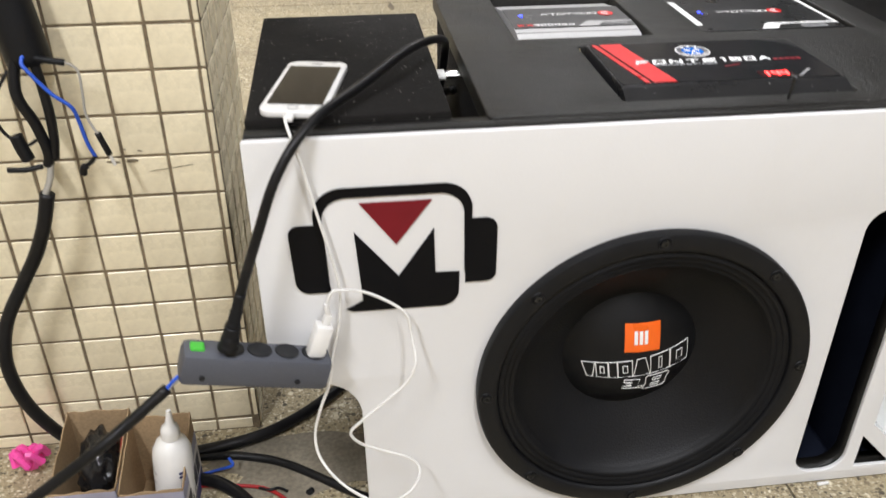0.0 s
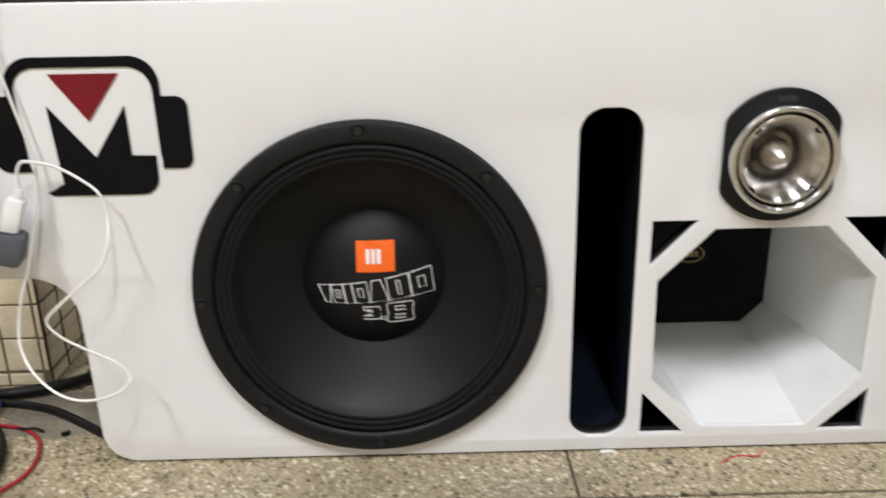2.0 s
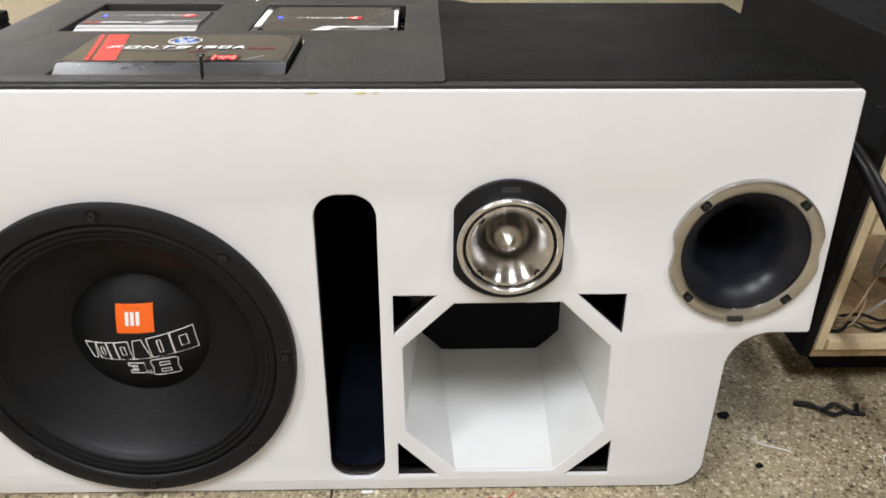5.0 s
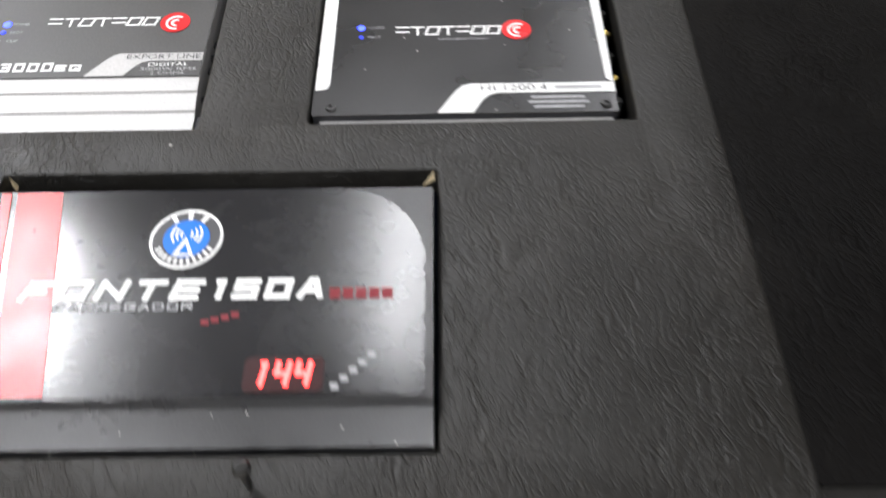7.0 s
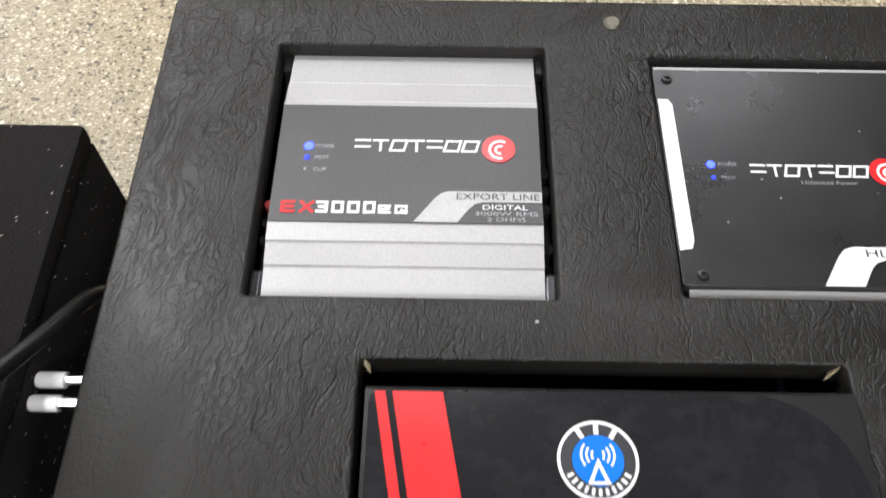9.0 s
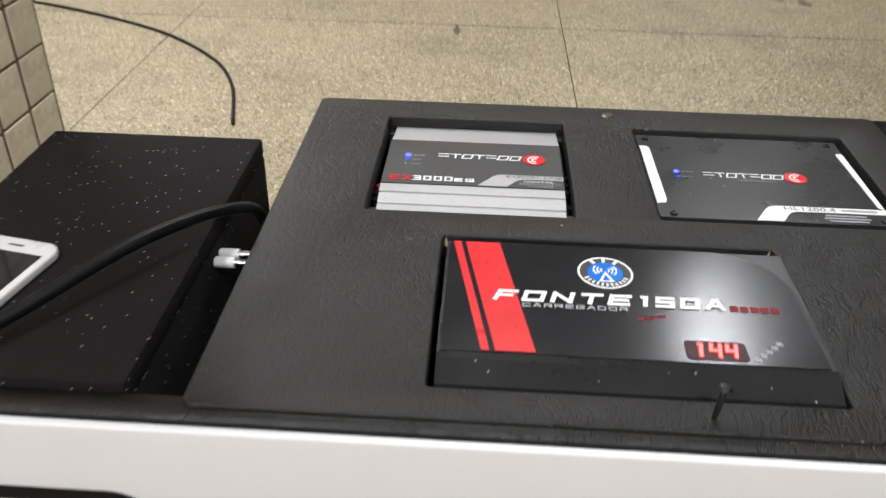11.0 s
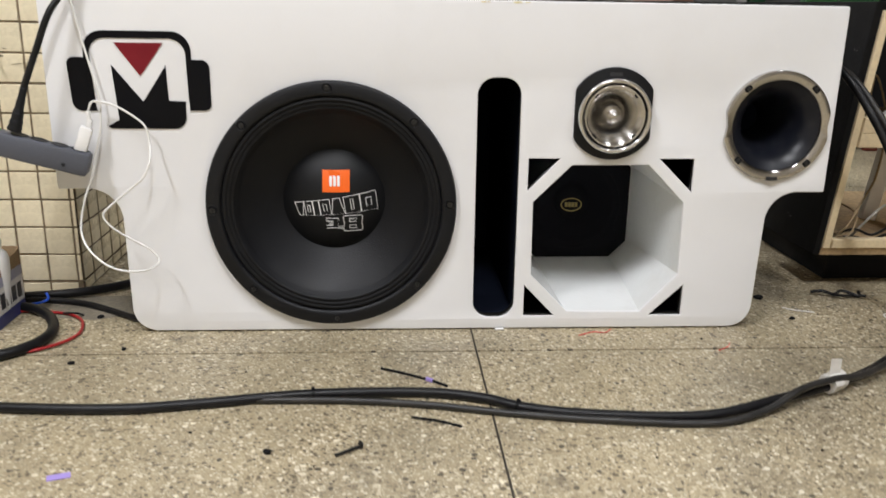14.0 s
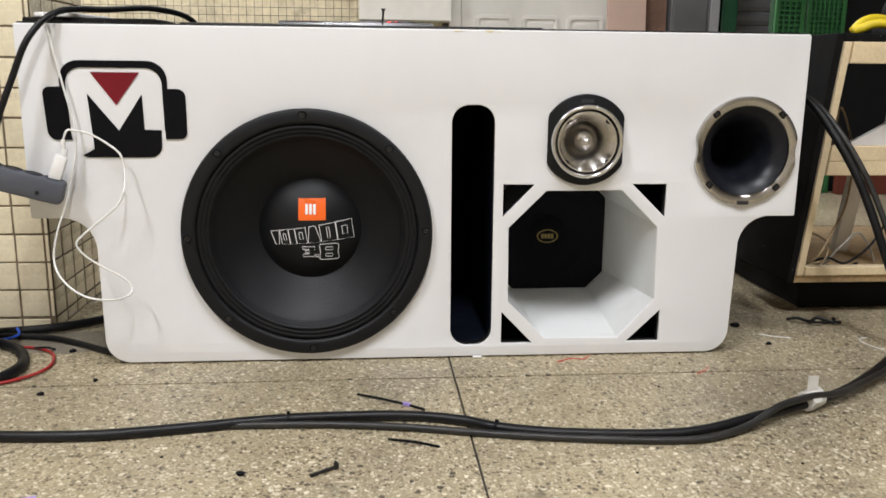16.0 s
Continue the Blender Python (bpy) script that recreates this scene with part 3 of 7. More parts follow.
def tiles(holder, spots, me):
    """Tiles at the poses given: those that are near as pieces, the rest joined."""
    corners = np.array([(*v.co, 1.0) for v in me.vertices])
    faces = [tuple(f.vertices) for f in me.polygons]
    far_verts, far_faces = [], []
    for m, close in spots:
        if close:
            ob = new("tile", me)
            ob.matrix_world = m
            ob.parent = holder
            ob.matrix_parent_inverse = holder.matrix_world.inverted()
        else:
            k = len(far_verts)
            far_verts += [tuple(c) for c in (corners @ np.array(m).T)[:, :3]]
            far_faces += [tuple(a + k for a in f) for f in faces]
    if far_verts:
        rest = bpy.data.meshes.new("tile_field")
        rest.from_pydata(far_verts, [], far_faces)
        tagged(part("tile_field", rest, TILE, holder), kind="stuff")


# the tiled pillar beside the loudspeaker box
PX, PY0, PY1 = -0.051, 0.199, 0.4725
pillar = tagged(part("wall_pillar", box(-1.35, PX, PY0, PY1, 0, CEIL), GROUT), "pillar faced with small cream tiles and dirty brown joints", "pillar", kind="structure")

# the tiled back wall
wall_north = tagged(part("wall_north", box(X0 - 0.15, X1 + 0.15, Y1, Y1 + 0.15, 0, CEIL), DARK_PLASTER), "back wall, mostly unseen and toned dark, with a field of small cream tiles", "wall", kind="structure")
tagged(part("wall_tile_bed", box(-2.4, 1.06, Y1 - 0.012, Y1 - 0.002, 0.0, CEIL - 0.03), GROUT), "brown joint bed behind the cream wall tiles", "wall", kind="structure")


# ---- lamps on the ceiling ----
def ceiling_light(x, y):
    t = thing("ceiling_light", x, y, CEIL, "white twin-tube fluorescent batten lit on the unseen ceiling", "ceiling light", "ceiling lights")
    part("housing", box(x - 0.09, x + 0.09, y - 0.48, y + 0.48, CEIL - 0.05, CEIL, 0.006), DOOR_WHITE, t)
    for dx in (-0.045, 0.045):
        part("tube", lathe([(0, -0.44), (0.013, -0.44), (0.013, 0.44), (0, 0.44)], 16, pose(x + dx, y, CEIL - 0.075, 90, 0, 0)), TUBE_GLOW, t, smooth=True)
    return t


# battens also go to the two tubes added for the back floor
for lx, ly, lw in LAMPS:
    ceiling_light(lx, ly)

# ---- the loudspeaker box ----
cabinet = thing("loudspeaker_cabinet", 0.61, 0.24, 0, "wide loudspeaker box with white front panel and black leatherette top", "loudspeaker box")
TOP = 0.5265
OUTLINE = fillet([(0.0, TOP), (1.217, TOP), (1.217, 0.2375), (1.125, 0.2375), (1.118, 0.004), (0.098, 0.004), (0.095, 0.2395), (0.001, 0.2395)],
                 [0.002, 0.002, 0.002, 0.072, 0.034, 0.034, 0.072, 0.002], 12)
SLOT = fillet([(0.644, 0.4155), (0.7150, 0.4155), (0.7165, 0.0205), (0.6455, 0.0205)], 0.026, 8)
TRI = [[(0.728, 0.2905), (0.728, 0.2325), (0.784, 0.2905)], [(0.999, 0.291), (0.937, 0.291), (0.999, 0.2315)],
       [(0.730, 0.022), (0.787, 0.022), (0.730, 0.081)], [(1.001, 0.022), (1.001, 0.081), (0.940, 0.022)]]
OCT = [(0.799, 0.280), (0.924, 0.281), (0.987, 0.219), (0.990, 0.095), (0.929, 0.029), (0.804, 0.030), (0.740, 0.095), (0.738, 0.219)]
WOOFER_HOLE, TWEETER_HOLE, HORN_HOLE = circle(0.4195, 0.2115, 0.178, 72), circle(0.8585, 0.360, 0.046, 40), circle(1.124, 0.344, 0.078, 56)
HOLES = [SLOT, *TRI, OCT, WOOFER_HOLE, TWEETER_HOLE, HORN_HOLE]
part("front_panel", sheet([OUTLINE, *HOLES], -0.006, 0.0, 0.0015, FACING), WHITE_VINYL, cabinet, "white vinyl-covered front panel with cut-outs", smooth="plate")
BACKER = [[(p[0] + (0.001 if p[0] < 0.3 else -0.001 if p[0] > 1.0 else 0), p[1] - (-0.0040 if p[1] > 0.5 else -0.001)) for p in OUTLINE], SLOT, *TRI, WOOFER_HOLE, TWEETER_HOLE, HORN_HOLE, [(0.864 + (x - 0.864) * 1.035, 0.155 + (z - 0.155) * 1.035) for x, z in OCT]]
for gx, gw in ((0.651, 0.0035), (0.658, 0.0022), (0.702, 0.0050), (0.717, 0.0028)):
    part("glue_mark", lathe([(0, 0.0004), (1.0 * gw, 0.0003), (1.3 * gw, 0.0)], 14, pose(gx, -0.0003, 0.5254, 90, 0, 0) @ Matrix.Diagonal((1.0, 0.22, 1.0, 1.0))), DRIED_GLUE, cabinet, "yellowed smear of glue")
part("front_frame", sheet(BACKER, -0.026, -0.0065, 0.0, FACING), LEATHER, cabinet, "black leatherette-wrapped front frame")

# the removable lid with three cut-outs
LX0, LX1, LY0, LY1 = 0.233, 0.7875, 0.019, 0.475
JFA = [(0.370, 0.042), (0.6240, 0.042), (0.6240, 0.2175), (0.370, 0.2175)]
EXO = [(0.304, 0.2492), (0.479, 0.2492), (0.479, 0.4365), (0.304, 0.4365)]
HLO = [(0.542, 0.252), (0.744, 0.252), (0.744, 0.429), (0.542, 0.429)]
part("lid", sheet([fillet([(LX0, LY0), (LX1, LY0), (LX1, LY1), (LX0, LY1)], 0.005, 4), *[fillet(o, 0.004, 3) for o in (JFA, EXO, HLO)]], 0.512, 0.533, 0.002), LEATHER, cabinet,
     "wrinkled black leatherette lid with three cut-outs", smooth="plate")
# same covering as the lid, its dimmer light painted into the colour
part("top_panel", sheet([fillet([(0.7902, 0.0275), (1.2155, 0.0275), (1.2155, 0.452), (0.838, 0.452), (0.812, 0.475), (0.7902, 0.475)], 0.003, 3)], 0.5115, 0.5315, 0.001), SHADED_LEATHER, cabinet,
     "wrinkled black leatherette top panel, toned darker for its dimmer light", smooth="plate")
for xa, xb, dx in ((0.3712, 0.3765, 0.006), (0.6178, 0.6232, -0.005)):
    bm = bmesh.new()
    low = [bm.verts.new((x, y, 0.5235)) for x, y in ((xa, 0.2172), (xb, 0.2172), (xa + dx, 0.2105))]
    tip = bm.verts.new(((xa + xb) / 2, 0.2160, 0.5325))
    bm.faces.new(low), [bm.faces.new((low[k], low[(k + 1) % 3], tip)) for k in range(3)]
    part("torn_corner", bm, PINE, cabinet, "torn corner of bare board")
part("front_rail", box(0.186, 1.2155, 0.0262, 0.045, 0.49, 0.511), MATT_BLACK, cabinet)
part("amplifier_tray", box(0.246, 0.785, 0.05, 0.435, 0.440, 0.455), CAVITY, cabinet)
for n_, (a, b, c, d, e, f) in (("left_side", (0.236, 0.252, 0.0265, 0.46, 0.004, 0.511)), ("right_side", (1.075, 1.092, 0.0265, 0.45, 0.004, 0.24)),
                               ("upper_right_side", (1.199, 1.2155, 0.0265, 0.455, 0.241, 0.509)), ("right_shelf", (1.092, 1.2155, 0.0265, 0.45, 0.2415, 0.255)),
                               ("back", (0.253, 1.198, 0.436, 0.451, 0.004, 0.509)), ("bottom", (0.253, 1.074, 0.0265, 0.455, 0.004, 0.018)),
                               ("divider", (0.6265, 0.6385, 0.0265, 0.44, 0.019, 0.439)), ("second_divider", (0.7185, 0.7265, 0.0265, 0.44, 0.019, 0.439))):
    part(n_, box(a, b, c, d, e, f), CAVITY if n_ in ("divider", "second_divider", "bottom", "back") else CARPET, cabinet)

# the white midrange tunnel behind the octagon
BACK_OCT = [(0.790, 0.262), (0.938, 0.262), (0.973, 0.229), (0.973, 0.085), (0.940, 0.051), (0.789, 0.051), (0.757, 0.085), (0.756, 0.229)]
tunnel = loft([(x, 0.0008, z) for x, z in OCT], [(x, 0.255, z) for x, z in BACK_OCT])
me_tunnel = bpy.data.meshes.new("midrange_tunnel")
bmesh.ops.recalc_face_normals(tunnel, faces=tunnel.faces[:])
tunnel.to_mesh(me_tunnel)
tunnel.free()
part("midrange_tunnel", me_tunnel, WHITE_LACQUER, cabinet, "white lacquered tunnel in front of the midrange")
part("tunnel_back", sheet([[(0.74, 0.035), (0.99, 0.035), (0.99, 0.28), (0.74, 0.28)], circle(0.8645, 0.1565, 0.09, 64)], -0.012, 0.0, 0, pose(0, 0.2555, 0, 90, 0, 0)), WHITE_LACQUER, cabinet)

# the black felt box at the left end
left_box = thing("side_box", 0.093, 0.225, 0.2405, "small black felt-covered box end flecked with lint", "box")
part("body", box(0.002, 0.197, 0.0265, 0.362, 0.2405, 0.5220, 0.003), LINTY_CARPET, left_box, smooth=True)
part("top_board", box(0.002, 0.197, 0.0265, 0.362, 0.5221, 0.5380, 0.003), LINTY_CARPET, left_box, smooth=True)

# ---- drivers ----
WX, WZ = 0.4195, 0.2115


def at_panel(x, z, y=0.0):
    return pose(x, y, z, 90, 0, 0)


woofer = thing("woofer", WX, 0, WZ - 0.196, "large black woofer with ribbed surround and orange sticker", "woofer")
M = at_panel(WX, WZ)
part("frame_ring", lathe([(0.196, 0.0), (0.1962, 0.007), (0.1945, 0.0105), (0.191, 0.012), (0.1785, 0.0125), (0.1755, 0.0118), (0.1735, 0.0100), (0.172, 0.0080), (0.171, -0.02), (0.178, -0.022), (0.178, -0.0001), (0.196, 0.0)], 128, M), CAST_BLACK, woofer, smooth=True)
part("surround", lathe([(0.1712, 0.0070), (0.1698, 0.0070), (0.1675, 0.0112), (0.1650, 0.0062), (0.1638, 0.0060), (0.1612, 0.0100), (0.1588, 0.0048), (0.1575, 0.0046), (0.1550, 0.0082), (0.1522, 0.0020), (0.149, -0.001)], 128, M), RUBBER, woofer, smooth="all")
prof = []
for k in range(33):
    r = 0.1495 - k * (0.1495 - 0.081) / 32
    prof.append((r, -0.001 - 0.056 * ((0.1495 - r) / 0.0785) ** 0.82 + (0.0005 if k % 2 else 0)))
cone = part("cone", lathe(prof, 128, M), CONE, woofer, smooth="all")


def dome(r):
    return -0.0200 - 0.0305 * (r / 0.084) ** 2.0


cap = part("dust_cap", lathe([(0.084 * k / 20, dome(0.084 * k / 20)) for k in range(21)], 96, M), CAP, woofer, smooth="all")


def on_dome(me, lift):
    """Lays a flat drawing on the dust cap."""
    bm = bmesh.new()
    bm.from_mesh(me)
    bmesh.ops.subdivide_edges(bm, edges=[e for e in bm.edges if e.calc_length() > 0.008], cuts=3, use_grid_fill=True)
    for v in bm.verts:
        v.co.z += dome(math.hypot(v.co.x, v.co.y)) + lift
    bm.to_mesh(me)
    bm.free()
    me.transform(M)
    return me


def grid_plate(x0, x1, y0, y1, n=8):
    bm = bmesh.new()
    rows = [[bm.verts.new((x0 + (x1 - x0) * i / n, y0 + (y1 - y0) * j / n, 0)) for i in range(n + 1)] for j in range(n + 1)]
    for j in range(n):
        for i in range(n):
            bm.faces.new((rows[j][i], rows[j][i + 1], rows[j + 1][i + 1], rows[j + 1][i]))
    me = bpy.data.meshes.new("plate")
    bm.to_mesh(me)
    bm.free()
    return me


sticker = part("sticker", on_dome(grid_plate(-0.0172, 0.0262, 0.0175, 0.0520), 0.0006), ORANGE, woofer, "orange square sticker")
for bx, bw in ((-0.0040, 0.0042), (0.0022, 0.0042), (0.0084, 0.0042)):
    part("sticker_mark", on_dome(grid_plate(bx - bw / 2, bx + bw / 2, 0.027, 0.043, 4), 0.0010), PRINT_WHITE, sticker)


def ring_line(points, w=0.00065):
    return tube([(*p, 0) for p in points] + [(*points[0], 0)], w, 5, 0)


def low_edge(x):
    return -0.0235 + (x + 0.061) / 0.130 * 0.010


def high_edge(x):
    return -0.0020 + (x + 0.061) / 0.130 * 0.0195


def lay_outline(name, points):
    bm = ring_line(points)
    me = bpy.data.meshes.new(name)
    bm.to_mesh(me)
    bm.free()
    part(name, on_dome(me, 0.0008), PRINT_WHITE, cap)


# seven outlined plain blocks that widen and rise along the row
WHOLE, SLIT = [(0, 1), (1, 1), (1, 0), (0, 0)], [(0.34, 0.72), (0.66, 0.72), (0.66, 0.28), (0.34, 0.28)]
BLOCKS = [(-0.0610, -0.0470, [(0, 1), (1, 1), (0.72, 0), (0.28, 0)], None), (-0.0462, -0.0330, WHOLE, SLIT), (-0.0322, -0.0225, WHOLE, None), (-0.0218, -0.0050, WHOLE, SLIT),
          (-0.0042, 0.0165, [(0.26, 1), (0.74, 1), (1, 0), (0, 0)], None), (0.0174, 0.0425, WHOLE, [(0.42, 0.8), (0.58, 0.8), (0.58, 0.2), (0.42, 0.2)]), (0.0436, 0.0690, WHOLE, SLIT)]
for xa, xb, shape, slit in BLOCKS:
    for loop in (shape, slit):
        if loop:
            spread = [(xa + (xb - xa) * u, v) for u, v in loop]
            lay_outline("mark_outline", [(x - 0.002 + 0.004 * (1 - v), low_edge(x) + (high_edge(x) - low_edge(x)) * v) for x, v in spread])
THREE = [(0, 1), (1, 1), (1, 0), (0, 0), (0, 0.27), (0.55, 0.27), (0.55, 0.39), (0.22, 0.39), (0.22, 0.61), (0.55, 0.61), (0.55, 0.73), (0, 0.73)]
EIGHT = [(0.08, 1), (0.92, 1), (1, 0.9), (0.94, 0.5), (1, 0.1), (0.92, 0), (0.08, 0), (0, 0.1), (0.06, 0.5), (0, 0.9)]
for loop, xa, xb, ya, yb in ((THREE, -0.0115, 0.0075, -0.0430, -0.0255), ([(0, 0), (1, 0), (1, 1), (0, 1)], 0.0092, 0.0132, -0.0440, -0.0395), (EIGHT, 0.0150, 0.0465, -0.0490, -0.0215),
                             ([(0.32, 0.62), (0.68, 0.62), (0.68, 0.8), (0.32, 0.8)], 0.0150, 0.0465, -0.0490, -0.0215), ([(0.32, 0.2), (0.68, 0.2), (0.68, 0.38), (0.32, 0.38)], 0.0150, 0.0465, -0.0490, -0.0215)):
    lay_outline("mark_number", [(xa + (xb - xa) * u, ya + (yb - ya) * v) for u, v in loop])
for k in range(8):
    a = radians(91.5 + 45 * k)
    sx, sz = WX + 0.1855 * math.cos(a), WZ + 0.1855 * math.sin(a)
    boss = part("boss", lathe([(0, 0.0118), (0.0045, 0.0118), (0.0058, 0.0128), (0.0072, 0.0135), (0.0082, 0.0118)], 20, at_panel(sx, sz)), CAST_BLACK, woofer, smooth=True)
    part("screw", lathe([(0, 0.0132), (0.0018, 0.0132), (0.002, 0.0150), (0.0040, 0.0148), (0.0042, 0.0118)], 14, at_panel(sx, sz)), STEEL, boss, smooth=True)

TX, TZ = 0.8585, 0.3605
tweeter = thing("super_tweeter", TX, 0, TZ - 0.07, "round polished aluminium super tweeter on a black plate", "tweeter")
plate = [(max(-0.0595, min(0.0595, p.x)), p.y) for p in circle(0, 0, 0.0705, 72)]
part("plate", sheet([plate, circle(0, -0.002, 0.0500, 64)], 0.0, 0.0055, 0.0015, at_panel(TX, TZ)), CAST_BLACK, tweeter, "black plate", smooth="plate")
MT = at_panel(TX, TZ - 0.002)
part("bezel", lathe([(0.0560, 0.004), (0.0575, 0.0070), (0.0576, 0.0165), (0.0570, 0.0192), (0.0550, 0.0206), (0.0520, 0.0196), (0.0508, 0.0170), (0.0506, 0.0110)], 96, MT), CHROME, tweeter, smooth="all")
part("groove", lathe([(0.0507, 0.0118), (0.0480, 0.0112)], 96, MT), MATT_BLACK, tweeter)
part("horn", lathe([(0.0483, 0.0113), (0.0480, 0.0160), (0.0465, 0.0168), (0.0440, 0.0152), (0.0400, 0.0112), (0.0355, 0.0055), (0.0312, -0.0015), (0.0275, -0.0095), (0.0248, -0.0180), (0.0235, -0.0260), (0.0, -0.0270)], 96, MT), TURNED_HORN, tweeter, smooth="all")
part("bullet", lathe([(0.0, 0.0150), (0.0030, 0.0128), (0.0080, 0.0084), (0.0125, 0.0030), (0.0160, -0.0035), (0.0182, -0.0110), (0.0186, -0.0180), (0.0180, -0.0260)], 64, MT), TURNED_HORN, tweeter, smooth="all")
part("plate_mark", sheet([[(-0.010, 0.058), (0.010, 0.058), (0.010, 0.064), (-0.010, 0.064)]], 0.0056, 0.0060, 0, at_panel(TX, TZ)), DARK_METAL, tweeter)
for k in range(4):
    a = radians(45 + 90 * k)
    part("screw", lathe([(0, 0.0140), (0.0024, 0.0140), (0.0028, 0.0165), (0.0050, 0.0160), (0.0052, 0.008)], 16, at_panel(TX + 0.0468 * math.cos(a), TZ - 0.002 + 0.0468 * math.sin(a))), MATT_BLACK, tweeter, smooth=True)

HX, HZ = 1.124, 0.3435
horn = thing("horn_driver", HX, 0, HZ - 0.088, "round black horn speaker with a wide satin aluminium rim", "horn speaker")


def clipped(co):
    lim = 0.0848 - 0.0035 * math.exp(-(co.y / 0.016) ** 2)
    return Vector((max(-lim, min(lim, co.x)), co.y, co.z))


MH = at_panel(HX, HZ)
part("rim", lathe([(0.0875, 0.0), (0.0875, 0.0040), (0.0865, 0.0060), (0.0840, 0.0070), (0.0750, 0.0052), (0.0725, 0.0035), (0.0712, -0.001)], 128, MH, clipped), TURNED_RIM, horn, smooth=True)
part("flare", lathe([(0.0714, 0.0002), (0.0690, -0.0012), (0.0660, -0.0030), (0.0620, -0.0057), (0.0570, -0.0098), (0.0510, -0.0170), (0.0455, -0.0290), (0.0405, -0.0450), (0.0355, -0.0680), (0.0300, -0.1000), (0.0255, -0.1350)], 96, MH), HORN_BLACK, horn, smooth="all")
part("throat", lathe([(0.0256, -0.1345), (0.012, -0.1360), (0.0, -0.1360)], 48, MH), CAVITY, horn)
for a in (47, 133, 223, 313):
    m = at_panel(HX, HZ) @ pose(0, 0, 0, 0, 0, a) @ pose(0.0800, 0, 0.0062)
    part("slot", sheet([fillet([(-0.0045, -0.0058), (0.0045, -0.0058), (0.0045, 0.0058), (-0.0045, 0.0058)], 0.002, 3)], 0.0002, 0.0012, 0, m), MATT_BLACK, horn)
    part("screw", lathe([(0, 0.003), (0.0028, 0.0026), (0.0034, 0.0012)], 14, m), STEEL, horn, smooth="plate")
part("maker_plate", sheet([[(-0.009, -0.087), (0.009, -0.087), (0.009, -0.081), (-0.009, -0.081)]], 0.0072, 0.0084, 0, MH), DARK_METAL, horn)

mid = thing("midrange_driver", 0.864, 0.255, 0.06, "square black midrange driver deep in a white tunnel", "midrange speaker")
MM = pose(0.8645, 0.255, 0.1565, 90, 0, 0)
part("frame_plate", sheet([fillet([(-0.103, -0.072), (-0.072, -0.103), (0.072, -0.103), (0.103, -0.072), (0.103, 0.072), (0.072, 0.103), (-0.072, 0.103), (-0.103, 0.072)], 0.004, 3), circle(0, 0, 0.088, 64)], 0.0, 0.007, 0.0015, MM), DRIVER_BLACK, mid, smooth="plate")
part("cone", lathe([(0.089, 0.004), (0.086, 0.0065), (0.082, 0.003), (0.078, 0.006), (0.074, 0.001), (0.06, -0.012), (0.04, -0.024), (0.034, -0.028)], 72, MM), DRIVER_BLACK, mid, smooth="all")
part("dust_cap", lathe([(0.035 * k / 8, -0.014 - 0.013 * (k / 8) ** 2) for k in range(9)], 48, MM), DRIVER_BLACK, mid, smooth="all")
ell = [Vector((0.0210 * math.cos(t * math.pi / 16), 0.0135 * math.sin(t * math.pi / 16))) for t in range(32)]
ell2 = [Vector((p.x * 0.88, p.y * 0.84)) for p in ell]
part("emblem_ring", sheet([ell, ell2], 0.0, 0.0008, 0, MM @ pose(-0.002, -0.005, -0.0135)), PRINT_GOLD, mid)
for k in range(4):
    part("emblem_bar", sheet([[(-0.0125 + k * 0.0064, -0.0045), (-0.0075 + k * 0.0064, -0.0045), (-0.0075 + k * 0.0064, 0.0045), (-0.0125 + k * 0.0064, 0.0045)]], 0.0, 0.0008, 0, MM @ pose(-0.002, -0.005, -0.0135)), PRINT_GOLD, mid)

# ---- the headphone mark on the panel ----
mark = thing("headphone_decal", 0.137, 0, 0.332, "black and red headphone emblem stuck on the white panel", "decal")


def q(cx, cz):
    return (0.0575 + (cx - 205) * 0.0002375, 0.4755 - (cz - 72) * 0.0002525)


DEC = dict(low=0.0002, high=0.0016)
part("headband", sheet([fillet([q(215, 480), q(205, 72), q(865, 72), q(865, 480), q(838, 480), q(832, 112), q(237, 112), q(255, 480)], [0, 0.026, 0.026, 0, 0, 0.022, 0.022, 0], 8)], DEC["low"], DEC["high"], 0.0002, FACING), DECAL_BLACK, mark)
part("left_ear_cup", sheet([fillet([q(100, 225), q(208, 225), q(262, 536), q(118, 536)], [0.009, 0, 0, 0.013], 6)], DEC["low"], DEC["high"] + 0.0003, 0.0002, FACING), DECAL_BLACK, mark)
part("right_ear_cup", sheet([fillet([q(842, 234), q(975, 234), q(975, 530), q(842, 530)], [0, 0.011, 0.009, 0], 6)], DEC["low"], DEC["high"] + 0.0003, 0.0002, FACING), DECAL_BLACK, mark)
part("lower_shape", sheet([fillet([q(372, 268), q(552, 482), q(704, 270), q(710, 475), q(815, 478), q(812, 640), q(345, 640), q(322, 628), q(395, 590)], [0, 0, 0, 0, 0, 0.016, 0.004, 0, 0], 6)], DEC["low"], DEC["high"], 0.0002, FACING), DECAL_BLACK, mark)
part("red_triangle", sheet([[(0.1035, 0.4585), (0.174, 0.4585), (0.1385, 0.4105)]], DEC["low"], DEC["high"], 0.0002, FACING), DECAL_RED, mark, "dark red triangle")


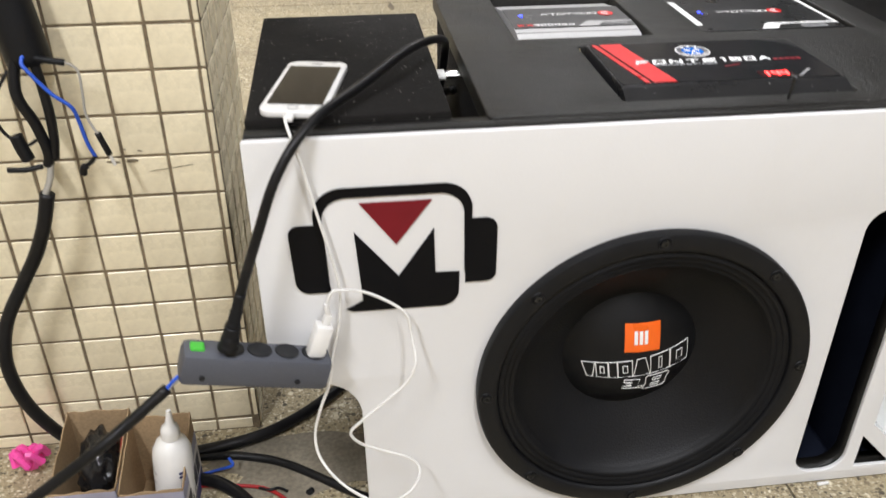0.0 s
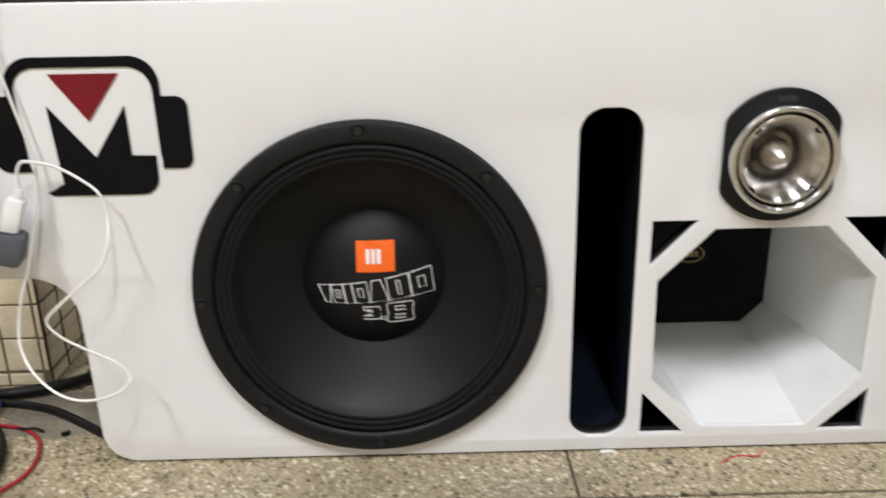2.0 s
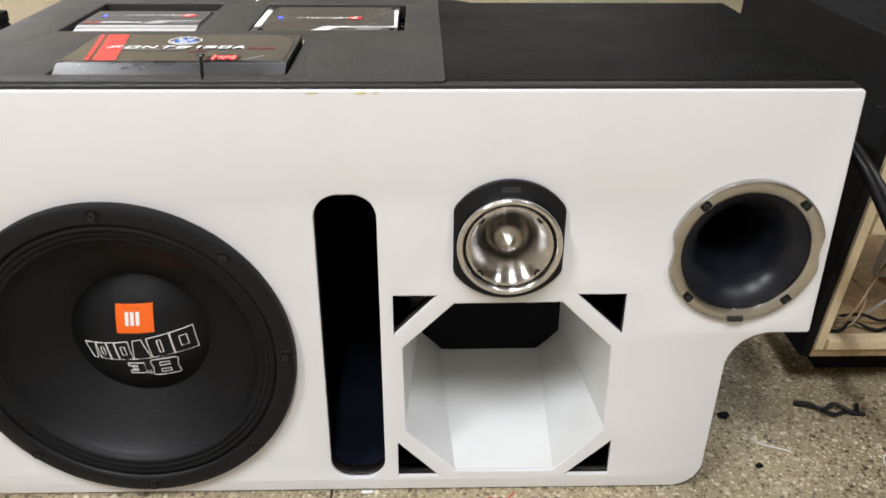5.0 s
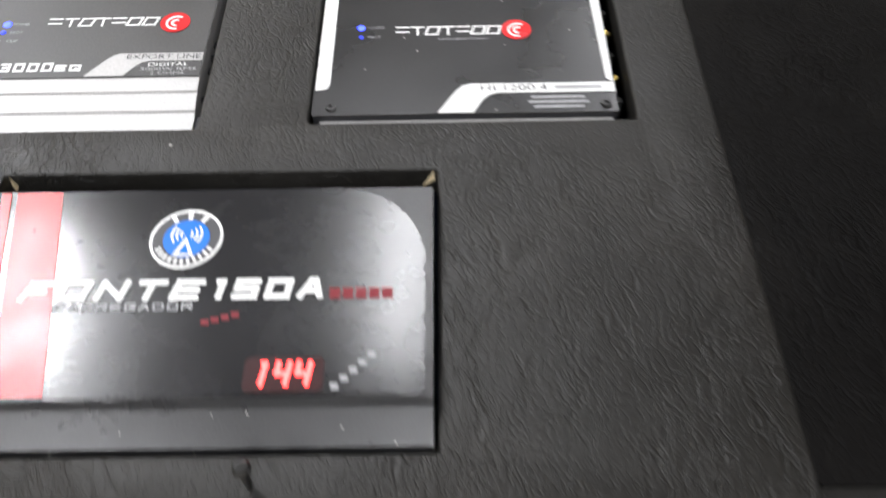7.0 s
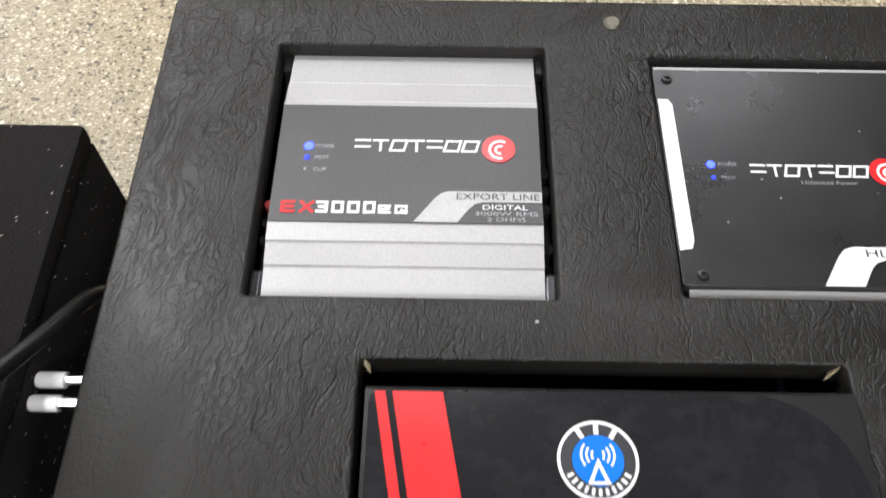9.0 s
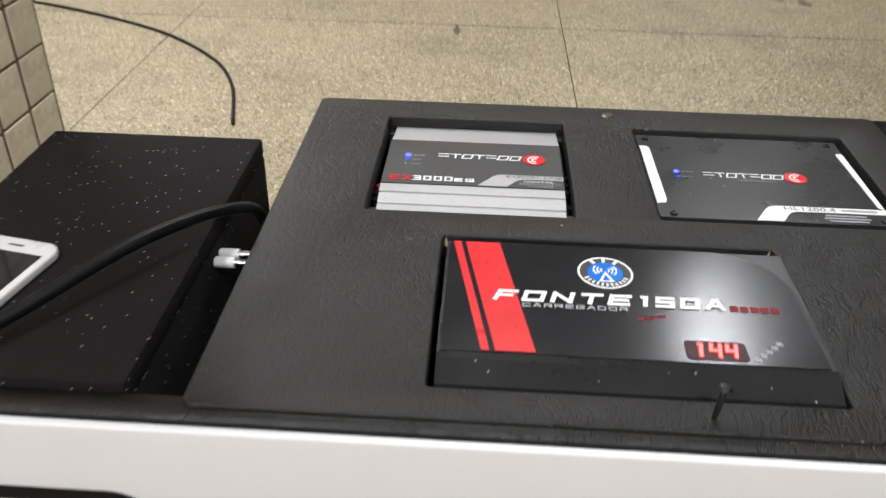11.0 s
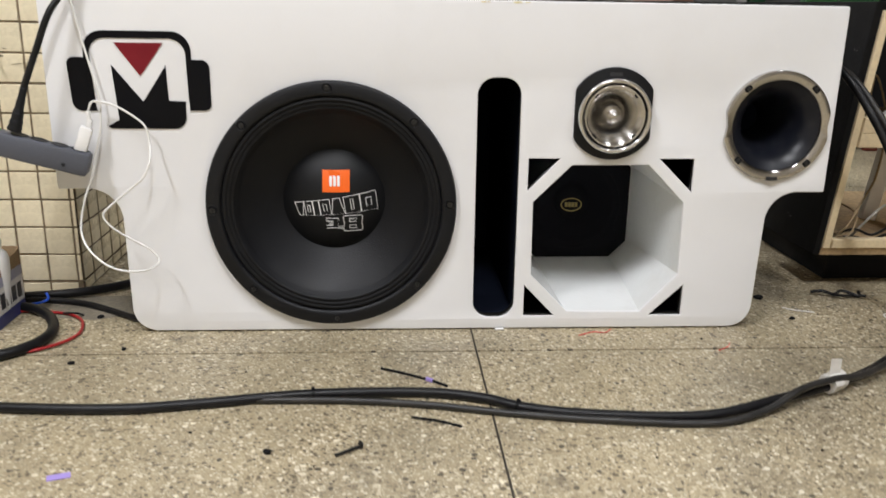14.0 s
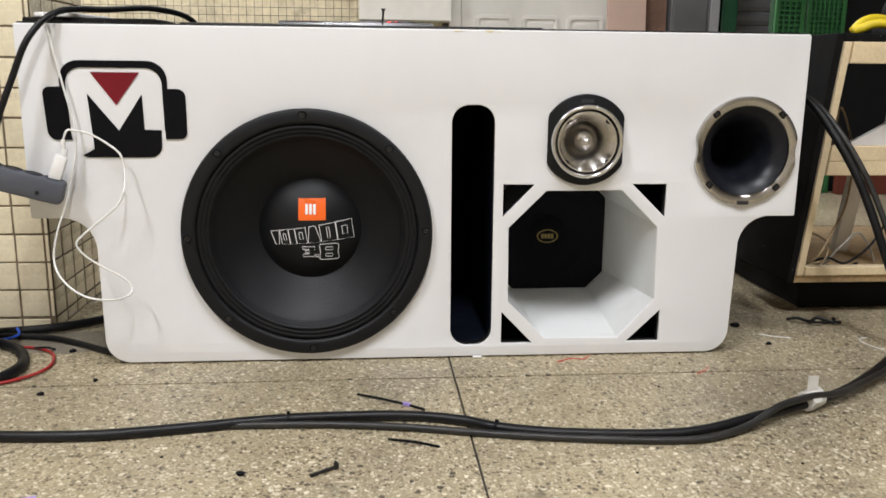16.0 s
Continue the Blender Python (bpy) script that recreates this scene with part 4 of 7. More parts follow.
# ---- amplifiers and power supply in the lid ----
def fit_words(text, x0, x1, y0, y1, z, m=None, thick=0.0002, slant=0.0):
    """Writing stretched to fill a rectangle of the drawing."""
    me = words(text, 1.0, Matrix(), thick=0.0)
    xs, ys = [v.co.x for v in me.vertices], [v.co.y for v in me.vertices]
    ax, bx, ay, by = min(xs), max(xs), min(ys), max(ys)
    for v in me.vertices:
        u, w = (v.co.x - ax) / (bx - ax), (v.co.y - ay) / (by - ay)
        v.co = Vector((x0 + u * (x1 - x0) + slant * w, y0 + w * (y1 - y0), z + thick))
    if m is not None:
        me.transform(m)
    return me


GLYPHS = {
    "F": [[(0, 0), (0.1, 1), (1, 1)], [(0.06, 0.48), (0.8, 0.48)]], "O": [[(0, 0), (1, 0), (1, 1), (0, 1), (0, 0)]], "N": [[(0, 0), (0, 1), (1, 0), (1, 1)]],
    "T": [[(0, 1), (1, 1)], [(0.5, 1), (0.5, 0)]], "E": [[(1, 1), (0, 1), (0, 0), (1, 0)], [(0, 0.5), (0.9, 0.5)]], "1": [[(0, 1), (0.6, 1), (0.6, 0)]],
    "5": [[(1, 1), (0, 1), (0, 0.52), (1, 0.52), (1, 0), (0, 0)]], "0": [[(0, 0), (1, 0), (1, 1), (0, 1), (0, 0)]], "A": [[(0, 0), (0.42, 1), (0.62, 1), (1, 0)], [(0.2, 0.34), (0.86, 0.34)]],
    "C": [[(1, 1), (0, 1), (0, 0), (1, 0)]], "R": [[(0, 0), (0, 1), (1, 1), (1, 0.45), (0, 0.45)], [(0.55, 0.45), (1, 0)]], "G": [[(1, 1), (0, 1), (0, 0), (1, 0), (1, 0.5), (0.5, 0.5)]],
    "D": [[(0, 0), (0.85, 0), (1, 0.2), (1, 0.8), (0.85, 1), (0, 1), (0, 0)]], "3": [[(0, 1), (1, 1), (1, 0), (0, 0)], [(0.25, 0.5), (1, 0.5)]],
    "4": [[(0, 1), (0, 0.5), (1, 0.5)], [(1, 1), (1, 0)]], "X": [[(0, 0), (1, 1)], [(0, 1), (1, 0)]], "Q": [[(0, 0), (1, 0), (1, 1), (0, 1), (0, 0)], [(0.55, 0.4), (1, -0.05)]]}
NARROW = {"1": 0.5, " ": 0.5}


def stroke_words(text, x0, x1, y0, y1, z, weight, material, parent, slant=0.0, gap=0.28, thick=0.0002, name="letter", label=""):
    """Square technical lettering of flat strokes that fills a rectangle, letter by letter."""
    total = sum(NARROW.get(c, 1.0) for c in text) + gap * (len(text) - 1)
    unit, x = (x1 - x0) / total, x0
    for c in text:
        bm, count = bmesh.new(), 0
        w = NARROW.get(c, 1.0) * unit
        for line in GLYPHS.get(c, ()):
            pts = [Vector((x + weight + u * (w - 2 * weight) + slant * v, y0 + weight + v * (y1 - y0 - 2 * weight), 0)) for u, v in line]
            for a, b in zip(pts, pts[1:]):
                way = (b - a).normalized() * weight
                side = Vector((-way.y, way.x, 0))
                h = Vector((0, 0, z + thick + 0.00002 * count))
                count += 1
                bm.faces.new([bm.verts.new(p + h) for p in (a - way - side, b + way - side, b + way + side, a - way + side)])
        if count:
            part(name, bm, material, parent, label)
        else:
            bm.free()
        x += w + gap * unit


def rect(x0, x1, y0, y1):
    return [(x0, y0), (x1, y0), (x1, y1), (x0, y1)]


def brand_bars(parent, x0, x1, y0, y1, z, count=7):
    """Plain strokes where the maker's name stands."""
    w = (x1 - x0) / count
    t = (y1 - y0) * 0.17
    h = y1 - y0
    lean = h * 0.22
    forms = {"slab": [(0, 1, 1, 1), (0, 0.35, 1, 0.35)], "cross": [(0, 1, 1, 1), (0.5, 1, 0.5, 0)], "ring": [(0, 1, 1, 1), (0, 0, 1, 0), (0, 1, 0, 0), (1, 1, 1, 0)]}
    for k, form in enumerate(("slab", "cross", "ring", "cross", "slab", "ring", "ring")[:count]):
        bm = bmesh.new()
        a, b = x0 + k * w + w * 0.12, x0 + (k + 1) * w - w * 0.12
        for step, (u0, v0, u1, v1) in enumerate(forms[form]):
            p, e = (Vector((a + (b - a) * u + lean * (v - 0.5) * (form == "ring"), y0 + t / 2 + (h - t) * v, z + 0.0003 + 0.00002 * step)) for u, v in ((u0, v0), (u1, v1)))
            way = (e - p).normalized() * t / 2
            way.z = 0
            side = Vector((-way.y, way.x, 0))
            bm.faces.new([bm.verts.new(c) for c in (p - way - side, e + way - side, e + way + side, p - way + side)])
        part("name_stroke", bm, PRINT_WHITE, parent)


def red_disc(parent, x, y, r, z):
    part("red_disc", sheet([circle(x, y, r, 40)], z, z + 0.0005), PRINT_RED, parent, "red round emblem")
    for k, (a, b) in enumerate(((0.72, 0.56), (0.36, 0.2))):
        arc = [Vector((x + 0.1 * r + r * a * math.cos(radians(t)), y - 0.1 * r + r * a * math.sin(radians(t)))) for t in range(60, 281, 20)]
        arc += [Vector((x + 0.1 * r + r * b * math.cos(radians(t)), y - 0.1 * r + r * b * math.sin(radians(t)))) for t in range(280, 59, -20)]
        part("disc_arc", sheet([arc], z + 0.0006, z + 0.0009), PRINT_WHITE, parent)


def led(parent, x, y, z, r, material):
    part("indicator", lathe([(r, 0), (r * 0.8, 0.0006), (0, 0.0009)], 16, pose(x, y, z)), material, parent, smooth=True)


def extrusion(profile, x0, x1):
    """A bar of a given y, z section along x."""
    bm = bmesh.new()
    a, b = [bm.verts.new((x0, y, z)) for y, z in profile], [bm.verts.new((x1, y, z)) for y, z in profile]
    for k in range(len(profile)):
        bm.faces.new((a[k], a[(k + 1) % len(a)], b[(k + 1) % len(b)], b[k]))
    bm.faces.new(a), bm.faces.new(b[::-1])
    return bm


def silver_amplifier():
    t = thing("amplifier", 0.391, 0.342, 0.455, "silver ribbed car amplifier with dark grey label and blue indicator", "amplifier", "amplifiers")
    prof = [(0.257, 0.458), (0.257, 0.512), (0.260, 0.5165), (0.277, 0.5185), (0.2775, 0.5182), (0.2785, 0.5186), (0.279, 0.5198), (0.291, 0.5222), (0.2916, 0.5219), (0.2926, 0.5222), (0.293, 0.5234), (0.304, 0.5245),
            (0.390, 0.5245), (0.3935, 0.5240), (0.394, 0.5226), (0.395, 0.5224), (0.3955, 0.5229), (0.4115, 0.5205), (0.412, 0.5192), (0.413, 0.5188), (0.4135, 0.5192), (0.4405, 0.5155), (0.4462, 0.5100), (0.4462, 0.458)]
    part("heatsink", extrusion(prof, 0.3135, 0.4705), SILVER, t, "silver ribbed aluminium body")
    z = 0.5246
    lab = part("label", box(0.3137, 0.4703, 0.3045, 0.3895, z, z + 0.0010), AMP_LABEL, t, "dark grey label")
    z += 0.0012
    brand_bars(lab, 0.3590, 0.4345, 0.3540, 0.3630, z)
    red_disc(lab, 0.4458, 0.3570, 0.0100, z)
    led(lab, 0.3322, 0.3575, z, 0.0030, LED_BLUE)
    led(lab, 0.3318, 0.3492, z, 0.0019, LED_DIM)
    led(lab, 0.3314, 0.3405, z, 0.0010, PRINT_GREY)
    part("writing", fit_words("POWER", 0.3365, 0.3475, 0.3560, 0.3588, z), PRINT_GREY, lab)
    part("writing", fit_words("PROT", 0.3365, 0.3450, 0.3478, 0.3504, z), PRINT_GREY, lab)
    part("writing", fit_words("CLIP", 0.3365, 0.3440, 0.3392, 0.3418, z), PRINT_GREY, lab)
    stroke_words("EX", 0.3200, 0.3392, 0.3098, 0.3180, z, 0.0009, PRINT_RED, lab)
    stroke_words("3000", 0.3402, 0.3745, 0.3098, 0.3180, z, 0.0009, PRINT_WHITE, lab)
    stroke_words("EQ", 0.3760, 0.3930, 0.3098, 0.3158, z, 0.0008, PRINT_WHITE, lab)
    sw = [(0.3965, 0.3046), (0.4090, 0.3215), (0.4125, 0.3245), (0.4160, 0.3258), (0.4702, 0.3258), (0.4702, 0.3185), (0.4360, 0.3185), (0.4315, 0.3170), (0.4280, 0.3135), (0.4215, 0.3046)]
    part("swoosh", sheet([sw], z, z + 0.0004), SILVER, lab)
    part("writing", fit_words("EXPORT LINE", 0.4210, 0.4690, 0.3200, 0.3243, z + 0.0005), PRINT_DARK, lab)
    part("writing", fit_words("DIGITAL", 0.4360, 0.4620, 0.3135, 0.3168, z), PRINT_WHITE, lab)
    part("writing", fit_words("3000W RMS", 0.4315, 0.4675, 0.3094, 0.3122, z), PRINT_GREY, lab)
    part("writing", fit_words("2 OHMS", 0.4385, 0.4605, 0.3056, 0.3082, z), PRINT_GREY, lab)
    for x0, x1 in ((0.3062, 0.3134), (0.4706, 0.4776)):
        part("end_cap", box(x0, x1, 0.2555, 0.2775, 0.458, 0.5165, 0.0018), DARK_METAL, t)
        part("end_cap", box(x0, x1, 0.4290, 0.4470, 0.458, 0.5130, 0.0018), DARK_METAL, t)
        part("end_plate", box(x0 + 0.002, x1 - 0.001, 0.2778, 0.4285, 0.458, 0.505), MATT_BLACK, t)
    for y in (0.322, 0.335, 0.348, 0.295):
        part("terminal", lathe([(0, 0.004), (0.0035, 0.004), (0.0035, -0.006), (0, -0.006)], 12, pose(0.4735, y, 0.510)), MATT_BLACK, t, smooth=True)
    for y in (0.30, 0.312, 0.325):
        part("terminal", lathe([(0, 0.004), (0.003, 0.004), (0.003, -0.006), (0, -0.006)], 12, pose(0.3098, y, 0.507)), RED_WIRE if y > 0.32 else MATT_BLACK, t, smooth=True)
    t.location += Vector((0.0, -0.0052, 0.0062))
    return t


def black_amplifier():
    t = thing("amplifier", 0.641, 0.342, 0.455, "flat black car amplifier with silver edges and white stripes", "amplifier", "amplifiers")
    part("body", box(0.5465, 0.7330, 0.2650, 0.4200, 0.458, 0.5235), DARK_METAL, t)
    z = 0.5238
    lab = part("top_plate", sheet([fillet(rect(0.5462, 0.7335, 0.2648, 0.4202), 0.0012, 2)], z, z + 0.0018, 0.0004), AMP_PLATE, t, "matt black top plate")
    z += 0.0020
    part("front_rail", extrusion([(0.2568, 0.470), (0.2568, 0.516), (0.2580, 0.5185), (0.2645, 0.5205), (0.2645, 0.470)], 0.5505, 0.7305), SILVER, t, "silver rail")
    part("rear_rail", extrusion([(0.4205, 0.470), (0.4205, 0.5235), (0.4255, 0.5225), (0.4270, 0.520), (0.4270, 0.470)], 0.5480, 0.7300), SILVER, t, "silver rail")
    for x0, x1 in ((0.5440, 0.5503), (0.7307, 0.7365)):
        part("corner_cap", box(x0, x1, 0.2560, 0.2660, 0.465, 0.5175, 0.0015), MATT_BLACK, t)
        part("corner_cap", box(x0 + 0.001, x1 - 0.001, 0.4195, 0.4272, 0.465, 0.521, 0.0012), MATT_BLACK, t)
    part("stripe", sheet([[(0.5468, 0.3955), (0.5530, 0.3955), (0.5554, 0.3915), (0.5556, 0.2925), (0.5540, 0.2875), (0.5468, 0.2862)]], z, z + 0.0005), PRINT_WHITE, lab, "white side stripe")
    part("stripe", sheet([[(0.7275, 0.3945), (0.7318, 0.3945), (0.7330, 0.3910), (0.7330, 0.2903), (0.7290, 0.2935), (0.7268, 0.3915)]], z, z + 0.0005), PRINT_WHITE, lab, "white side stripe")
    for x, y in ((0.5545, 0.4120), (0.7245, 0.4120), (0.5575, 0.2705), (0.7265, 0.2705)):
        part("screw", lathe([(0, 0.0004), (0.0012, 0.0004), (0.0014, 0.0017), (0.0030, 0.0015), (0.0034, 0.0)], 16, pose(x, y, z)), STEEL, lab, smooth=True)
    brand_bars(lab, 0.5950, 0.6655, 0.3375, 0.3465, z)
    red_disc(lab, 0.6755, 0.3420, 0.0098, z)
    led(lab, 0.5726, 0.3460, z, 0.0026, LED_BLUE)
    led(lab, 0.5730, 0.3365, z, 0.0015, LED_DIM)
    part("writing", fit_words("POWER", 0.5770, 0.5880, 0.3448, 0.3472, z), PRINT_GREY, lab)
    part("writing", fit_words("PROT", 0.5775, 0.5860, 0.3354, 0.3376, z), PRINT_GREY, lab)
    part("writing", fit_words("Unlimited Power", 0.6240, 0.6570, 0.3325, 0.3350, z), PRINT_GREY, lab)
    sw = [(0.6232, 0.2650), (0.6345, 0.2838), (0.6385, 0.2882), (0.6440, 0.2900), (0.7333, 0.2900), (0.7333, 0.2818), (0.6600, 0.2818), (0.6550, 0.2800), (0.6515, 0.2765), (0.6448, 0.2650)]
    part("swoosh", sheet([sw], z, z + 0.0004), PRINT_WHITE, lab)
    part("writing", fit_words("HL1200.4", 0.6500, 0.6915, 0.2833, 0.2884, z + 0.0005), PRINT_DARK, lab)
    part("writing_bar", sheet([rect(0.6960, 0.7250, 0.2845, 0.2872)], z + 0.0005, z + 0.0008), PRINT_GREY, lab)
    for k, (xa, xb) in enumerate(((0.681, 0.714), (0.679, 0.716), (0.682, 0.713))):
        part("writing_bar", sheet([rect(xa, xb, 0.2765 - 0.0042 * k, 0.2785 - 0.0042 * k)], z, z + 0.0003), PRINT_GREY, lab)
    for k in range(5):
        part("terminal", lathe([(0, 0.004), (0.0024, 0.004), (0.0026, 0.002), (0.0026, -0.008), (0, -0.008)], 12, pose(0.7385, 0.288 + 0.022 * k, 0.508)), GOLD if k % 2 else STEEL, t, smooth=True)
    for k in range(4):
        part("terminal", lathe([(0, 0.003), (0.0016, 0.003), (0.0016, -0.008), (0, -0.008)], 10, pose(0.5438, (0.278, 0.286, 0.352, 0.362)[k], 0.512)), GOLD, t, smooth=True)
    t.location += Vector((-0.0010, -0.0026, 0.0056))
    return t


def power_supply():
    t = thing("power_supply", 0.498, 0.13, 0.455, "glossy black power supply with red stripes and lit red digits", "power supply")
    part("case", extrusion([(0.0440, 0.458), (0.0440, 0.500), (0.0480, 0.5310), (0.0640, 0.5385), (0.0680, 0.5398), (0.1960, 0.5398), (0.1985, 0.537), (0.1985, 0.458)], 0.3765, 0.6195), AMP_PLATE, t, "black metal case")
    z = 0.5399
    face = part("face", sheet([fillet(rect(0.3785, 0.6155, 0.0690, 0.1955), [0.001, 0.001, 0.045, 0.006], 10)], z, z + 0.0008), GLOSS_BLACK, t, "glossy black face plate")
    z += 0.0010
    for x0, x1 in ((0.3812, 0.3865), (0.3900, 0.4150)):
        part("stripe", sheet([[(x0 + 0.0225, 0.0700), (x1 + 0.0225, 0.0700), (x1, 0.1945), (x0, 0.1945)]], z, z + 0.0003), PRINT_RED, face, "red stripe")
    cx, cy = 0.4890, 0.1615
    part("emblem_ring", sheet([circle(cx, cy, 0.0194, 48), circle(cx, cy, 0.0179, 48)], z, z + 0.0004), PRINT_WHITE, face)
    part("emblem_field", sheet([circle(cx, cy, 0.0178, 48), circle(cx, cy, 0.0125, 48)], z, z + 0.0003), PRINT_DARK, face)
    part("emblem_disc", sheet([circle(cx, cy, 0.0123, 48)], z, z + 0.0004), PRINT_BLUE, face, "blue disc")
    for r in (0.0035, 0.0060, 0.0085):
        for s in (0, 180):
            arc = [Vector((cx + r * math.cos(radians(a + s)), cy + 0.0025 + r * math.sin(radians(a + s)))) for a in range(-40, 41, 10)]
            arc += [Vector((cx + (r - 0.0011) * math.cos(radians(a + s)), cy + 0.0025 + (r - 0.0011) * math.sin(radians(a + s)))) for a in range(40, -41, -10)]
            part("emblem_wave", sheet([arc], z + 0.0005, z + 0.0008), PRINT_WHITE, face)
    part("emblem_mast", sheet([[(cx - 0.0055, cy - 0.0115), (cx, cy + 0.001), (cx + 0.0055, cy - 0.0115)], [(cx - 0.003, cy - 0.0102), (cx, cy - 0.003), (cx + 0.003, cy - 0.0102)]], z + 0.0005, z + 0.0008), PRINT_WHITE, face)
    for start, count, step, r in ((208, 11, 12.4, 0.0011), (122, 3, -32, 0.0017)):
        for k in range(count):
            a = radians(start + k * step)
            m = pose(cx + 0.0152 * math.cos(a), cy + 0.0152 * math.sin(a), 0, 0, 0, math.degrees(a))
            part("emblem_stroke", sheet([rect(-1.5 * r, 1.5 * r, -r * 0.7, r * 0.7)], z + 0.0004, z + 0.0006, 0, m), PRINT_WHITE, face)
    ink = z + 0.0004
    stroke_words("FONTE", 0.4105, 0.5015, 0.1225, 0.1350, ink, 0.0016, PRINT_WHITE, face, 0.0025)
    stroke_words("150A", 0.5080, 0.5640, 0.1225, 0.1350, ink, 0.0016, PRINT_WHITE, face, 0.0015)
    stroke_words("CARREGADOR", 0.4300, 0.4995, 0.1165, 0.1208, ink, 0.0005, PRINT_GREY, face)
    for k in range(4):
        part("red_bar", sheet([rect(0.5050 + 0.0048 * k, 0.5090 + 0.0048 * k, 0.1080 + 0.0014 * k, 0.1110 + 0.0014 * k)], z, z + 0.0002), DECAL_RED, face)
    for k in range(5):
        part("red_bar", sheet([rect(0.5675 + 0.0066 * k, 0.5728 + 0.0066 * k, 0.1225, 0.1288)], z, z + 0.0002), DECAL_RED, face)
    part("display_window", sheet([fillet(rect(0.5300, 0.5680, 0.0710, 0.0895), 0.003, 3)], z, z + 0.0003), DISPLAY_FILTER, face, "dim red display window")
    for k, figure in enumerate("144"):
        stroke_words(figure, (0.5365, 0.5438, 0.5536)[k], (0.5405, 0.5514, 0.5612)[k], 0.0738, 0.0868, z + 0.0006, 0.0011, LED_RED, face, 0.0016, name="digit", label="lit red digit")
    for k in range(5):
        part("level_mark", sheet([rect(0.5715 + 0.0042 * k, 0.5752 + 0.0042 * k, 0.0722 + 0.0042 * k, 0.0752 + 0.0042 * k)], z, z + 0.0002), PRINT_GREY, face)
    return t


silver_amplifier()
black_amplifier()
power_supply()

upright_screw = thing("upright_screw", 0.538, 0.029, 0.533, "dark screw standing head up in the lid edge", "screw")
part("shank", lathe([(0, 0.024), (0.0016, 0.024), (0.0018, 0.020), (0.0016, 0.012), (0.0019, 0.010), (0.0017, 0.004), (0.0012, 0.0), (0, 0.0)], 12, pose(0.538, 0.029, 0.5325, 3, 4, 0)), STEEL, upright_screw, smooth=True)
part("head", lathe([(0, 0.0265), (0.003, 0.0262), (0.0042, 0.0245), (0.0018, 0.0225)], 16, pose(0.538, 0.029, 0.5325, 3, 4, 0)), STEEL, upright_screw, smooth=True)
lid_screw = thing("lid_screw", 0.523, 0.457, 0.533, "small dull screw head in the leatherette lid", "screw")
part("head", lathe([(0, 0.0013), (0.0044, 0.0013), (0.0060, 0.0)], 18, pose(0.523, 0.457, 0.5331)), BRIGHT_STEEL, lid_screw, smooth=True)

# connectors in the dark gap beside the lid
for k in range(2):
    yy = 0.196 + 0.0135 * k
    plug = thing("cable_plug", 0.21, yy, 0.505, "white and black cable plug in the gap beside the lid", "plug", "gap plugs")
    m = pose(0.2055, yy, 0.511 - 0.001 * k, 0, 90, 0)
    part("sleeve", lathe([(0, -0.008), (0.0038, -0.008), (0.0044, -0.0065), (0.0044, 0.0075), (0, 0.0075)], 20, m), WHITE_PLASTIC, plug, smooth=True)
    part("collar", lathe([(0, 0.0076), (0.0032, 0.0076), (0.0032, 0.026), (0, 0.026)], 16, m), CHROME, plug, smooth=True)
part("speaker_lead", tube([(0.226, 0.22, 0.485), (0.214, 0.245, 0.47), (0.206, 0.28, 0.44), (0.212, 0.31, 0.36), (0.210, 0.33, 0.25)], 0.005), CABLE, None, smooth="all")
tagged(bpy.data.objects["speaker_lead"], "black lead running down inside the gap", "cable")

# ---- phone, cables and power strip at the left end ----
phone = thing("smartphone", 0.0565, 0.0945, 0.538, "white smartphone lying face up on the black box", "phone")
MP = pose(0.0590, 0.0945, 0.5383, 0, 0, -11)
part("case", sheet([fillet(rect(-0.0302, 0.0302, -0.0690, 0.0690), 0.009, 6)], 0.0, 0.0070, 0.0018, MP), WHITE_PLASTIC, phone, smooth="plate")
part("screen", sheet([rect(-0.0268, 0.0268, -0.053, 0.053)], 0.0071, 0.0075, 0, MP), PHONE_GLASS, phone, "dark glass screen")
part("home_button", sheet([circle(0, -0.061, 0.0052, 24), circle(0, -0.061, 0.0045, 24)], 0.0071, 0.0074, 0, MP), PRINT_GREY, phone)
part("speaker_slot", sheet([fillet(rect(-0.006, 0.006, 0.0605, 0.0620), 0.0006, 2)], 0.0071, 0.0074, 0, MP), PRINT_DARK, phone)

power_cord = thing("mains_cable", -0.03, -0.05, 0.34, "thick black power cord looped over the box to the strip", "cable")
part("cord", tube([(0.214, 0.30, 0.42), (0.220, 0.262, 0.51), (0.211, 0.215, 0.548), (0.168, 0.148, 0.560), (0.116, 0.070, 0.553), (0.066, 0.000, 0.545), (0.032, -0.030, 0.508), (0.006, -0.042, 0.445), (-0.014, -0.050, 0.392)], 0.0048, 14), CABLE, power_cord, smooth="all")
part("strain_relief", tube([(-0.012, -0.0495, 0.397), (-0.020, -0.051, 0.372), (-0.0245, -0.0515, 0.358)], [0.0052, 0.0060, 0.0070], 14), RUBBER, power_cord, smooth="all")
part("plug", tube([(-0.0235, -0.0513, 0.361), (-0.0285, -0.0520, 0.345), (-0.032, -0.0525, 0.335)], [0.0078, 0.0090, 0.0098], 16), RUBBER, power_cord, smooth="all")

